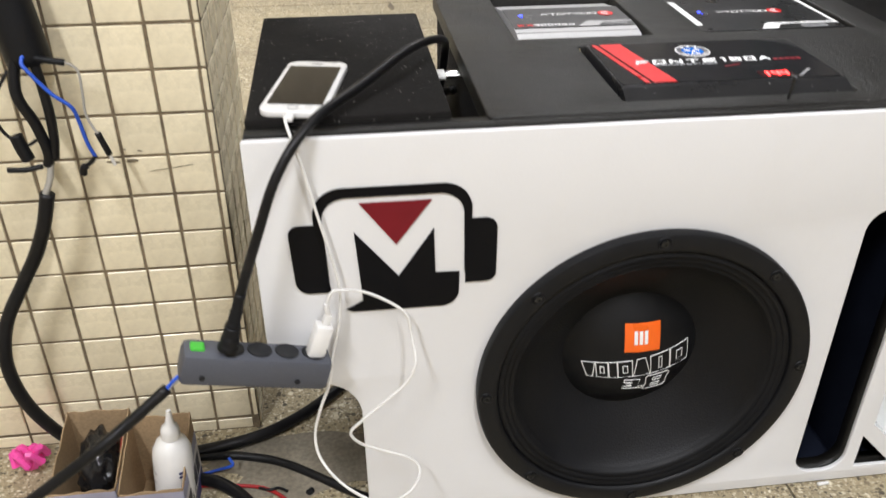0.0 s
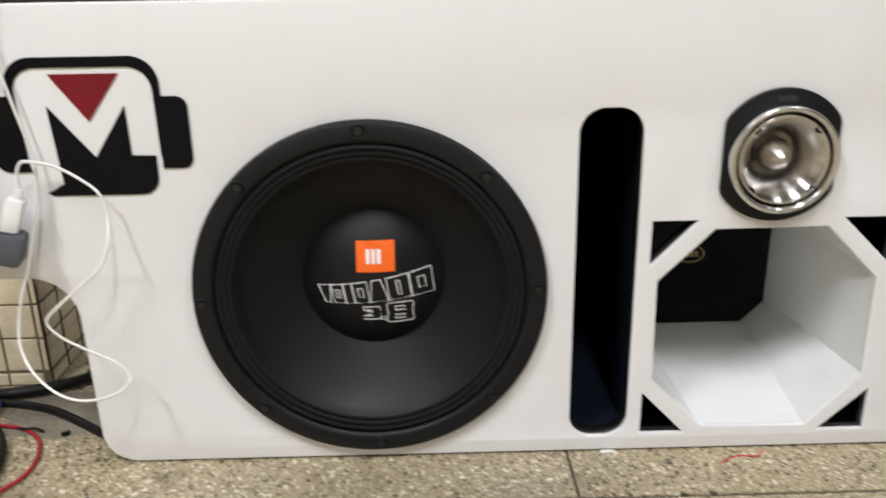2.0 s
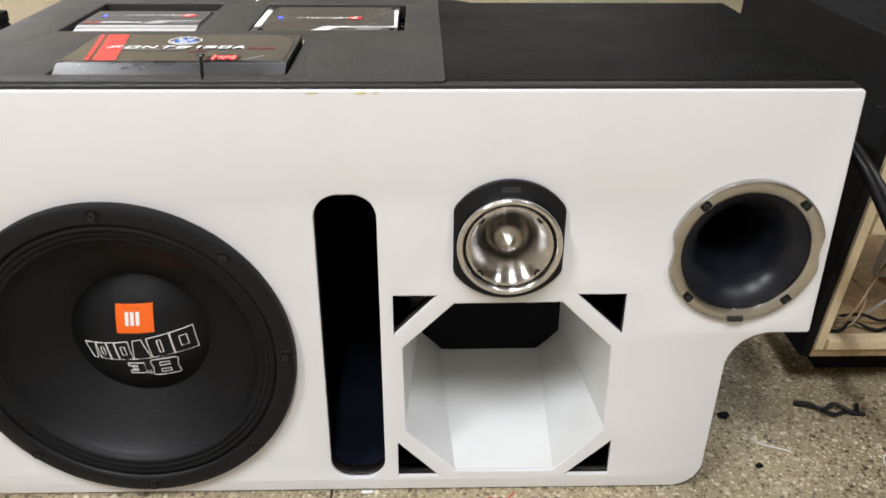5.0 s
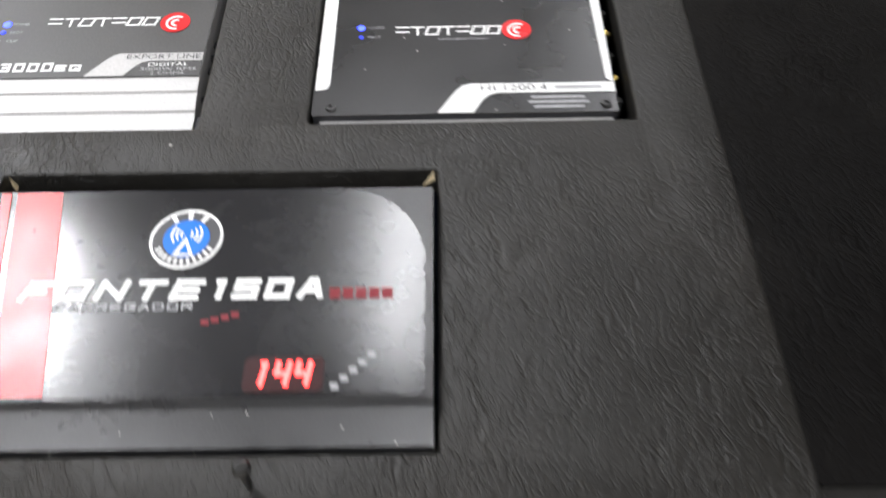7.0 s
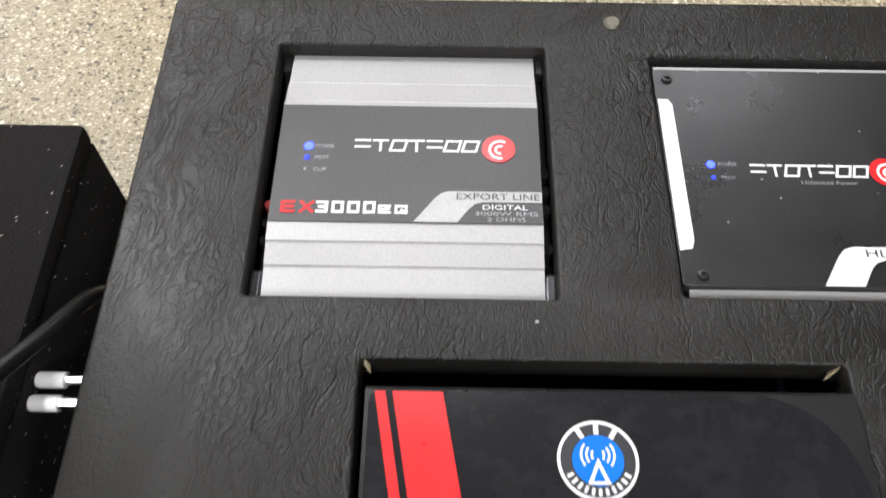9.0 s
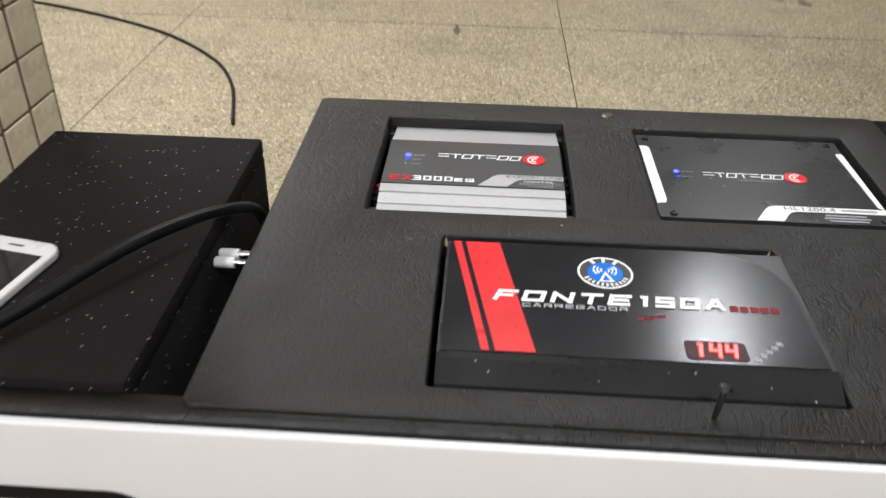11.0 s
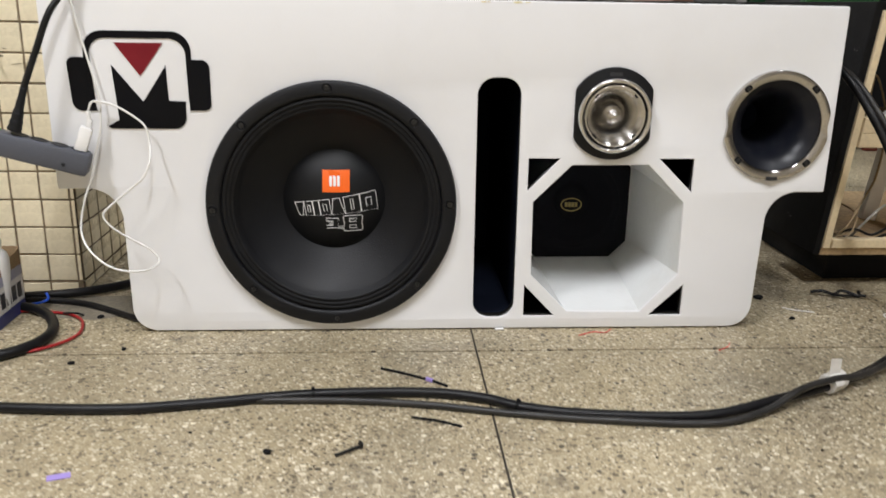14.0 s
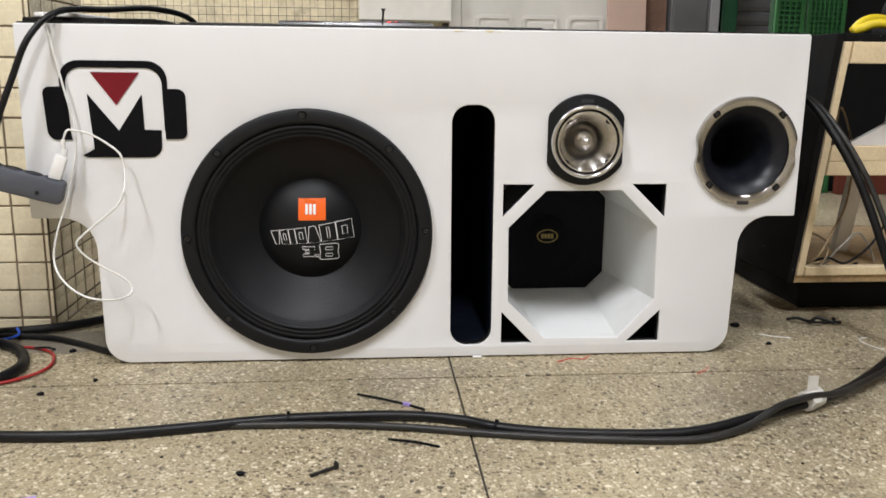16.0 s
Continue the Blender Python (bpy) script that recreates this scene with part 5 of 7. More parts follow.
strip = thing("power_strip", -0.005, -0.05, 0.28, "slate grey four-way power strip hanging from its cords", "power strip")
MS = pose(-0.081, -0.070, 0.307, 0, 17.0, 10.5)
strip_holes = [circle(x, 0.0175, 0.0098, 24) for x in (0.047, 0.0745, 0.102, 0.130)]
part("case", box(0.0, 0.149, 0.0, 0.034, 0.0, 0.036, 0.0065, MS), STRIP_GREY, strip, smooth=True)
for k, hole in enumerate(strip_holes):
    c = Vector((0.047 + 0.0277 * k, 0.0175, 0))
    part("socket", lathe([(0.0124, 0.0361), (0.0120, 0.0371), (0.0110, 0.0369), (0.0102, 0.0364), (0.0, 0.0363)], 24, MS @ Matrix.Translation(c)), SOCKET_DARK, strip, smooth=True)
part("switch", box(0.007, 0.021, 0.010, 0.024, 0.0345, 0.0385, 0.002, MS), GREEN_PLASTIC, strip, "green rocker switch")
part("screw_hole", lathe([(0, 0.0002), (0.003, 0.0002), (0.003, 0.0008)], 12, MS @ pose(0.115, -0.0002, 0.012, 90, 0, 0)), SOCKET_DARK, strip)
part("screw_hole", lathe([(0, 0.0002), (0.003, 0.0002), (0.003, 0.0008)], 12, MS @ pose(0.021, -0.0002, 0.012, 90, 0, 0)), SOCKET_DARK, strip)

charger = thing("usb_charger", 0.047, -0.044, 0.31, "small white phone charger plugged into the strip", "charger")
part("body", box(0.1205, 0.1385, 0.0090, 0.0250, 0.0372, 0.0790, 0.0030, MS @ pose(0.0, 0, 0, 0, 3, 0)), WHITE_PLASTIC, charger, smooth=True)
part("usb_plug", box(0.1265, 0.1345, 0.0145, 0.0210, 0.0790, 0.0910, 0.0012, MS @ pose(0.0, 0, 0, 0, 3, 0)), WHITE_PLASTIC, charger, smooth=True)

usb = thing("usb_cable", 0.09, -0.02, 0.12, "thin white phone cable hanging in loops before the panel", "cable")
part("lead", tube([(0.0430, 0.0280, 0.5420), (0.0410, 0.0140, 0.5425), (0.0425, 0.002, 0.5400), (0.0465, -0.006, 0.5290), (0.054, -0.010, 0.500), (0.0620, -0.0100, 0.460), (0.0690, -0.0105, 0.4270), (0.0750, -0.0105, 0.3980), (0.0790, -0.0110, 0.3700), (0.0770, -0.0140, 0.3330), (0.0680, -0.0200, 0.2950), (0.0610, -0.0280, 0.2590), (0.0500, -0.0310, 0.2290),
                   (0.0420, -0.0330, 0.1960), (0.0450, -0.0430, 0.1720), (0.0620, -0.0590, 0.1520), (0.0900, -0.0740, 0.1360), (0.1190, -0.0780, 0.1290), (0.1440, -0.0600, 0.1260), (0.1545, -0.0400, 0.1330), (0.1430, -0.0360, 0.1500), (0.1140, -0.0410, 0.1700), (0.0900, -0.0470, 0.1900),
                   (0.0805, -0.0490, 0.2080), (0.0930, -0.0480, 0.2230), (0.1180, -0.0450, 0.2440), (0.1420, -0.0420, 0.2650), (0.1520, -0.0380, 0.2880), (0.1500, -0.0220, 0.3120), (0.1450, -0.0200, 0.3370), (0.1290, -0.0180, 0.3520), (0.1030, -0.0190, 0.3680), (0.0800, -0.0220, 0.3740), (0.0710, -0.0245, 0.3730), (0.0650, -0.0254, 0.357), (0.0662, -0.0250, 0.348)], 0.00165, 8, 6), WHITE_CABLE, usb, smooth="all")
part("phone_plug", box(-0.0042, 0.0042, -0.0835, -0.0700, 0.0015, 0.0062, 0.0012, MP), WHITE_PLASTIC, usb, smooth=True)
part("usb_sleeve", tube([(0.0657, -0.0250, 0.361), (0.0652, -0.0253, 0.354), (0.0663, -0.0249, 0.3475)], 0.0030, 10), WHITE_PLASTIC, usb, smooth="all")

feed = thing("supply_cable", -0.25, -0.14, 0.2, "frayed black supply cable leading to the power strip", "cable")
part("sheath", tube([(-0.092, -0.066, 0.303), (-0.128, -0.082, 0.279), (-0.172, -0.100, 0.252), (-0.26, -0.11, 0.19), (-0.36, -0.08, 0.09), (-0.44, -0.02, 0.025), (-0.55, 0.04, 0.0125), (-0.70, 0.05, 0.0125)], 0.0058, 12), CABLE, feed, smooth="all")
part("core", tube([(-0.093, -0.0665, 0.3025), (-0.086, -0.062, 0.3085), (-0.078, -0.058, 0.314)], 0.0018, 8), BLUE_WIRE, feed, "blue bare core")
part("core", tube([(-0.093, -0.0665, 0.3005), (-0.086, -0.061, 0.3045), (-0.078, -0.058, 0.309)], 0.0016, 8), GREY_WIRE, feed)


# ---- the pair of tube cartons ----
def carton(x0, x1, y0, y1, front, rear, label):
    t = thing("glue_carton", (x0 + x1) / 2, (y0 + y1) / 2, 0, label, "carton", "open cartons")
    d = 0.0014
    rnd = random.Random(int(-x0 * 1000))

    def panel(name, a, b, h0, h1, material):
        """An upright card from a to b, its torn top running from h0 to h1."""
        bm = bmesh.new()
        n = 9
        side = Vector((a[1] - b[1], b[0] - a[0], 0)).normalized() * d
        low, high, low2, high2 = [], [], [], []
        for k in range(n + 1):
            u = k / n
            p = Vector((a[0] + (b[0] - a[0]) * u, a[1] + (b[1] - a[1]) * u, 0.0006))
            top = Vector((p.x, p.y, h0 + (h1 - h0) * u + rnd.uniform(-0.0022, 0.0022)))
            low.append(bm.verts.new(p)), high.append(bm.verts.new(top)), low2.append(bm.verts.new(p + side)), high2.append(bm.verts.new(top + side))
        for k in range(n):
            bm.faces.new((low[k], low[k + 1], high[k + 1], high[k])), bm.faces.new((low2[k + 1], low2[k], high2[k], high2[k + 1]))
            bm.faces.new((high[k], high[k + 1], high2[k + 1], high2[k])), bm.faces.new((low[k + 1], low[k], low2[k], low2[k + 1]))
        bm.faces.new((low[0], high[0], high2[0], low2[0])), bm.faces.new((low[-1], low2[-1], high2[-1], high[-1]))
        return part(name, bm, material, t)

    panel("front_card", (x0, y0), (x1, y0), front, front, CARDBOARD)
    panel("right_card", (x1, y0), (x1, y1), front, rear, CARDBOARD)
    panel("back_card", (x1, y1), (x0, y1), rear, rear, CARDBOARD)
    panel("left_card", (x0, y1), (x0, y0), rear, front, CARDBOARD)
    part("base_card", box(x0 + d, x1 - d, y0 + d, y1 - d, 0.001, 0.003), CARDBOARD, t)
    e = 0.0006
    for z0, z1, material in ((0.001, 0.0225, CARD_NAVY), (0.0226, 0.066, CARD_WHITE), (0.0661, front - 0.003, CARD_LILAC)):
        part("front_print", box(x0, x1 + e, y0 - e, y0 - 0.0001, z0, z1), material, t)
        part("side_print", box(x1 + 0.0001, x1 + e, y0 - e, y1, z0, z1), material, t)
    w = x1 - x0
    part("red_square", box(x0 + w * 0.28, x0 + w * 0.68, y0 - 2.2 * e, y0 - 1.2 * e, 0.034, 0.061), PRINT_RED, t, "red printed square")
    part("square_mark", sheet([circle(x0 + w * 0.5, 0.047, 0.008, 20), circle(x0 + w * 0.5, 0.047, 0.0055, 20)], 0.0, 0.0004, 0, pose(0, y0 - 2.4 * e, 0, 90, 0, 0)), CARD_WHITE, t)
    part("square_mark", sheet([rect(x0 + w * 0.34, x0 + w * 0.62, 0.0455, 0.0485)], 0.0, 0.0004, 0, pose(0, y0 - 2.4 * e, 0, 90, 0, 0)), CARD_WHITE, t)
    part("writing_bar", box(x0 + w * 0.34, x0 + w * 0.72, y0 - 2.2 * e, y0 - 1.2 * e, 0.0275, 0.0305), PRINT_GREY, t)
    for k in range(4):
        yy = y0 + 0.014 + k * 0.021
        part("writing_bar", box(x1 + 1.2 * e, x1 + 2.0 * e, yy, yy + 0.016, 0.030, 0.056), PRINT_DARK, t)
    return t


carton(-0.1955, -0.121, 0.010, 0.112, 0.086, 0.113, "open lilac and white carton holding a glue bottle")
carton(-0.2745, -0.1985, 0.016, 0.130, 0.090, 0.114, "open lilac and white carton holding a black pouch")
bottle = thing("glue_bottle", -0.142, 0.05, 0.004, "white plastic glue bottle with a nozzle cap", "bottle")
MB = pose(-0.1455, 0.052, 0.004, -2, 5, 0)
part("body", lathe([(0, 0), (0.0195, 0), (0.0235, 0.004), (0.0235, 0.090), (0.0225, 0.106), (0.0180, 0.117), (0.0100, 0.123), (0.0090, 0.130)], 36, MB), WHITE_PLASTIC, bottle, smooth=True)
part("cap", lathe([(0.0110, 0.124), (0.0112, 0.134), (0.0098, 0.140), (0.0052, 0.145), (0.0038, 0.156), (0.0028, 0.164), (0, 0.1645)], 28, MB), WHITE_PLASTIC, bottle, smooth=True)
for k, w in enumerate((0.007, 0.005)):
    part("writing_bar", box(-0.004, w - 0.002, -0.0240, -0.0234, 0.082 - 0.006 * k, 0.0855 - 0.006 * k, 0, MB @ pose(0, 0, 0, 0, 0, 35)), CARD_NAVY, bottle)
pouch = thing("black_pouch", -0.225, 0.075, 0.004, "shiny crumpled black plastic pouch stuffed in a carton", "pouch")
bm = bmesh.new()
bmesh.ops.create_icosphere(bm, subdivisions=4, radius=1.0)
for v in bm.verts:
    k = noise.noise(v.co * 2.6) * 0.20 + noise.noise(v.co * 6.0) * 0.16
    v.co = Vector((v.co.x * 0.025, v.co.y * 0.041, v.co.z * 0.050)) * (1 + k)
bm.transform(pose(-0.232, 0.078, 0.066, 0, 10, 8))
part("skin", bm, surface("shiny_black_film", (0.012, 0.012, 0.013), 0.16, vary=0.2, scale=40, bump=0.0006, bump_scale=90), pouch, smooth="all")
red_lead = thing("red_wire_end", -0.196, 0.09, 0.1, "short red wire end sticking out of a carton", "wire")
part("wire", tube([(-0.212, 0.085, 0.06), (-0.204, 0.088, 0.095), (-0.1985, 0.092, 0.112), (-0.1965, 0.088, 0.121), (-0.2005, 0.082, 0.116)], 0.0014, 8), RED_WIRE, red_lead, smooth="all")

# ---- cables on the pillar and the floor ----
conduit = thing("cable_conduit", -0.23, 0.17, 0.40, "black conduit on the pillar with frayed wires hanging out", "conduit")
bm = bmesh.new()
add_tube(bm, [(-0.262, 0.178, 2.6), (-0.258, 0.176, 1.4), (-0.246, 0.172, 0.78), (-0.233, 0.170, 0.65), (-0.222, 0.168, 0.555)], 0.0225, 18)
part("duct", bm, RUBBER, conduit, smooth="all")
for name, pts, r, material in (
        ("blue_core", [(-0.214, 0.160, 0.528), (-0.222, 0.144, 0.514), (-0.216, 0.140, 0.503), (-0.200, 0.140, 0.4803), (-0.185, 0.143, 0.4644), (-0.182, 0.147, 0.4486), (-0.1793, 0.150, 0.4203), (-0.175, 0.152, 0.4027)], 0.0021, BLUE_WIRE),
        ("blue_tail", [(-0.1745, 0.152, 0.404), (-0.180, 0.152, 0.397), (-0.1893, 0.152, 0.391)], 0.0024, CABLE),
        ("blue_tip", [(-0.1870, 0.152, 0.3925), (-0.1900, 0.152, 0.389), (-0.1919, 0.153, 0.3825)], 0.0042, CABLE),
        ("grey_sleeve", [(-0.212, 0.152, 0.514), (-0.196, 0.150, 0.5115), (-0.183, 0.150, 0.509)], 0.0036, RUBBER),
        ("grey_core", [(-0.185, 0.150, 0.5092), (-0.1765, 0.151, 0.505), (-0.1723, 0.152, 0.4968), (-0.1735, 0.154, 0.4762), (-0.176, 0.156, 0.4521), (-0.1727, 0.157, 0.4366), (-0.1682, 0.158, 0.4256)], 0.0014, GREY_WIRE),
        ("grey_tail", [(-0.1690, 0.158, 0.4275), (-0.1655, 0.159, 0.4140), (-0.1621, 0.160, 0.4010)], 0.0034, CABLE),
        ("bare_tip", [(-0.1623, 0.160, 0.4018), (-0.1605, 0.160, 0.3950), (-0.1587, 0.160, 0.3880)], 0.0019, TAPE),
        ("black_core", [(-0.230, 0.155, 0.52), (-0.236, 0.146, 0.480), (-0.226, 0.148, 0.445), (-0.222, 0.152, 0.410), (-0.226, 0.154, 0.395)], 0.0058, CABLE),
        ("second_black_core", [(-0.215, 0.156, 0.52), (-0.210, 0.150, 0.470), (-0.212, 0.152, 0.430), (-0.218, 0.154, 0.402)], 0.0052, CABLE),
        ("loop", [(-0.243, 0.158, 0.50), (-0.262, 0.150, 0.470), (-0.262, 0.150, 0.440), (-0.245, 0.152, 0.420), (-0.230, 0.153, 0.425)], 0.0018, CABLE),
        ("spur", [(-0.268, 0.152, 0.392), (-0.250, 0.150, 0.392), (-0.232, 0.153, 0.394)], 0.0030, CABLE),
        ("connector", [(-0.250, 0.151, 0.432), (-0.247, 0.150, 0.418), (-0.243, 0.150, 0.404)], 0.0072, RUBBER),
        ("drop_core", [(-0.222, 0.153, 0.402), (-0.228, 0.152, 0.378), (-0.240, 0.150, 0.355)], 0.0036, GREY_WIRE)):
    part(name, tube([(x, y, z + 0.05) for x, y, z in pts], r, 10), material, conduit, smooth="all")

drop = thing("floor_cable", -0.3, 0.12, 0, "thick black cable dropping from the pillar and behind the box", "cable")
part("sheath", tube([(-0.234, 0.151, 0.412), (-0.246, 0.150, 0.375), (-0.263, 0.150, 0.338), (-0.288, 0.150, 0.297), (-0.318, 0.145, 0.245), (-0.330, 0.140, 0.190), (-0.322, 0.138, 0.130), (-0.297, 0.140, 0.075), (-0.262, 0.145, 0.030), (-0.215, 0.148, 0.0115), (-0.150, 0.147, 0.011), (-0.085, 0.158, 0.011), (-0.03, 0.178, 0.011),
                       (0.03, 0.222, 0.011), (0.10, 0.30, 0.011), (0.17, 0.40, 0.011)], 0.0080, 14), CABLE, drop, smooth="all")
second = thing("floor_cable", -0.05, 0.11, 0, "thin black cable curving under the box end", "cable")
part("sheath", tube([(-0.30, 0.146, 0.006), (-0.20, 0.140, 0.006), (-0.126, 0.142, 0.006), (-0.075, 0.138, 0.006), (-0.02, 0.120, 0.006), (0.03, 0.088, 0.006), (0.075, 0.055, 0.006), (0.11, 0.035, 0.006)], 0.0056, 12), CABLE, second, smooth="all")
third = thing("floor_cable", -0.07, 0.03, 0, "black and red battery leads curling on the floor", "cable")
part("black_lead", tube([(-0.125, 0.100, 0.009), (-0.095, 0.088, 0.009), (-0.060, 0.055, 0.009), (-0.034, 0.005, 0.009), (-0.028, -0.040, 0.009), (-0.045, -0.085, 0.009), (-0.090, -0.120, 0.009), (-0.20, -0.15, 0.009), (-0.40, -0.16, 0.009)], 0.0085, 12), CABLE, third, smooth="all")
part("red_lead", tube([(-0.125, 0.092, 0.004), (-0.085, 0.088, 0.004), (-0.040, 0.078, 0.004), (-0.008, 0.052, 0.004), (0.008, 0.015, 0.004), (0.010, -0.025, 0.004), (-0.010, -0.062, 0.004), (-0.05, -0.090, 0.004), (-0.12, -0.105, 0.004), (-0.25, -0.08, 0.004)], 0.0025, 10), RED_WIRE, third, "red lead", smooth="all")
part("blue_lead", tube([(-0.125, 0.105, 0.010), (-0.098, 0.110, 0.012), (-0.080, 0.108, 0.020), (-0.084, 0.112, 0.030)], 0.0022, 8), BLUE_WIRE, third, "blue wire end", smooth="all")
part("frayed_end", tube([(-0.045, 0.078, 0.005), (-0.030, 0.070, 0.008), (-0.020, 0.074, 0.006), (-0.008, 0.068, 0.005)], 0.0018, 8), CABLE, third, smooth="all")
ribbon = thing("pink_ribbon", -0.345, 0.148, 0, "crumpled bright pink ribbon lying on the cables", "ribbon")
bm = bmesh.new()
for k in range(7):
    a = k * 0.9
    bm2 = [(-0.345 + 0.006 * math.cos(a), 0.148 + 0.006 * math.sin(a), 0.014), (-0.345 + 0.018 * math.cos(a + 0.5), 0.148 + 0.014 * math.sin(a + 0.5), 0.030 + 0.003 * k), (-0.345 + 0.022 * math.cos(a + 1.2), 0.148 + 0.016 * math.sin(a + 1.2), 0.016 + 0.002 * k)]
    add_tube(bm, bm2, 0.0052, 6, 5)
part("fold", bm, PINK_FILM, ribbon, smooth=True)

main_cable = thing("battery_cable", 0.64, -0.27, 0, "long thick black twin cable snaking across the floor", "cable")
part("sheath", tube([(-0.45, -0.20, 0.0074), (-0.20, -0.245, 0.0074), (0.0, -0.276, 0.0074), (0.15, -0.286, 0.0074), (0.255, -0.274, 0.0074), (0.40, -0.250, 0.0074), (0.55, -0.248, 0.0074), (0.635, -0.268, 0.0074), (0.685, -0.296, 0.0074), (0.77, -0.319, 0.0074), (0.92, -0.328, 0.0074), (1.04, -0.290, 0.011),
                       (1.135, -0.250, 0.012), (1.22, -0.205, 0.014), (1.335, -0.110, 0.016), (1.40, -0.05, 0.03), (1.405, -0.035, 0.08), (1.372, -0.02, 0.175), (1.338, 0.015, 0.285), (1.305, 0.055, 0.365), (1.275, 0.105, 0.425), (1.265, 0.20, 0.45)], 0.0070, 14), CABLE, main_cable, smooth="all")
part("second_sheath", tube([(0.33, -0.262, 0.0053), (0.45, -0.266, 0.0053), (0.56, -0.282, 0.0053), (0.68, -0.312, 0.0053), (0.80, -0.334, 0.0053), (0.93, -0.345, 0.0053), (1.01, -0.318, 0.009), (1.07, -0.288, 0.024), (1.13, -0.262, 0.026), (1.20, -0.226, 0.018), (1.34, -0.126, 0.018), (1.415, -0.06, 0.03),
                              (1.418, -0.04, 0.08), (1.385, -0.03, 0.174), (1.350, 0.005, 0.283), (1.316, 0.045, 0.362), (1.286, 0.098, 0.420), (1.28, 0.2, 0.44)], 0.0050, 12), TAUPE_CABLE, main_cable, smooth="all")
for x, y, dx, dy in ((0.405, -0.2495, 0.002, 0.0002), (0.680, -0.2935, 0.0018, -0.001)):
    part("cable_tie", tube([(x - dx, y - dy, 0.0080), (x, y, 0.0080), (x + dx, y + dy, 0.0080)], 0.0079, 14, 2), MATT_BLACK, main_cable, smooth=True)
    part("tie_head", box(-0.0022, 0.0022, -0.0025, 0.0025, 0.0, 0.0026, 0.0006, pose(x, y, 0.0150)), MATT_BLACK, main_cable)
bm = bmesh.new()
add_tube(bm, [(1.124, -0.256, 0.0155), (1.136, -0.250, 0.016), (1.150, -0.243, 0.017)], 0.0140, 14, 4)
for v in bm.verts:
    v.co += Vector((noise.noise(v.co * 90), noise.noise(v.co * 70 + Vector((3, 0, 0))), noise.noise(v.co * 80 + Vector((0, 5, 0))))) * 0.003
part("tape_wrap", bm, TAPE, main_cable, "whitish tape wrap", smooth=True)
part("tape_tail", box(1.128, 1.143, -0.252, -0.2508, 0.028, 0.052, 0, None), TAPE, main_cable)

# ---- the open cabinet under repair at the right ----
bench = thing("open_cabinet", 1.64, 0.42, 0, "black felt cabinet standing open with a raw pine frame", "cabinet")
RX0, RX1, RB, RT = 1.331, 2.05, 0.072, 0.538


def sloped(bm):
    """Tips the front of the cabinet forward towards its top."""
    for v in bm.verts:
        v.co.y += -0.05 * (v.co.z - RB) / (RT - RB) * (1 - (v.co.y - 0.19) / 0.55)
        v.co.x += -0.0125 + 0.0225 * (v.co.z - RB) / (RT - RB)
    return bm


part("left_side", sloped(box(RX0, RX0 + 0.014, 0.190, 0.70, RB, RT, 0.002)), CARPET, bench, "black felt side")
part("right_side", sloped(box(RX1 - 0.014, RX1, 0.190, 0.70, RB, RT, 0.002)), CARPET, bench)
part("top_board", sloped(box(RX0 + 0.0145, RX1 - 0.0145, 0.1905, 0.70, RT - 0.014, RT, 0.002)), CARPET, bench)
part("bottom_board", sloped(box(RX0 + 0.0145, RX1 - 0.0145, 0.1905, 0.70, RB, RB + 0.014)), PLYWOOD, bench)
for n_, a, b, c, d in (("left_post", RX0 + 0.0145, RX0 + 0.028, RB + 0.0145, RT - 0.0145), ("right_post", RX1 - 0.031, RX1 - 0.0145, RB + 0.0145, RT - 0.0145), ("top_rail", RX0 + 0.0315, RX1 - 0.0315, RT - 0.052, RT - 0.0145),
                       ("bottom_rail", RX0 + 0.0315, RX1 - 0.0315, RB + 0.0145, RB + 0.032), ("middle_rail", RX0 + 0.0315, RX1 - 0.0315, 0.310, 0.338), ("lower_middle_rail", RX0 + 0.0315, RX1 - 0.0315, 0.283, 0.3095)):
    part(n_, sloped(box(a, b, 0.186, 0.206, c, d, 0.0015)), PINE, bench, "raw pine")
part("shelf", sloped(box(RX0 + 0.0315, RX1 - 0.0315, 0.2065, 0.42, 0.316, 0.330)), PLYWOOD, bench)
part("white_bracket", sheet([[(1.495, 0.332), (1.62, 0.332), (1.62, 0.50), (1.575, 0.50), (1.565, 0.375), (1.497, 0.338)]], -0.012, 0.0, 0.001, pose(-0.05, 0.235, 0, 90, 0, 0)), WHITE_PLASTIC, bench, "white bracket")
part("white_leg", box(-0.016, 0.016, 0.40, 0.42, RB + 0.016, 0.283, 0.002, pose(1.535, 0, 0, 0, 8, 0)), WHITE_PLASTIC, bench)
# black block: the cabinet's foot, widened to stand for the shade below it
part("foot_and_shade", box(1.385, 2.02, 0.262, 0.64, 0.0, RB - 0.0005, 0.003), MATT_BLACK, bench, "black foot, widened to fill the shade under the cabinet")
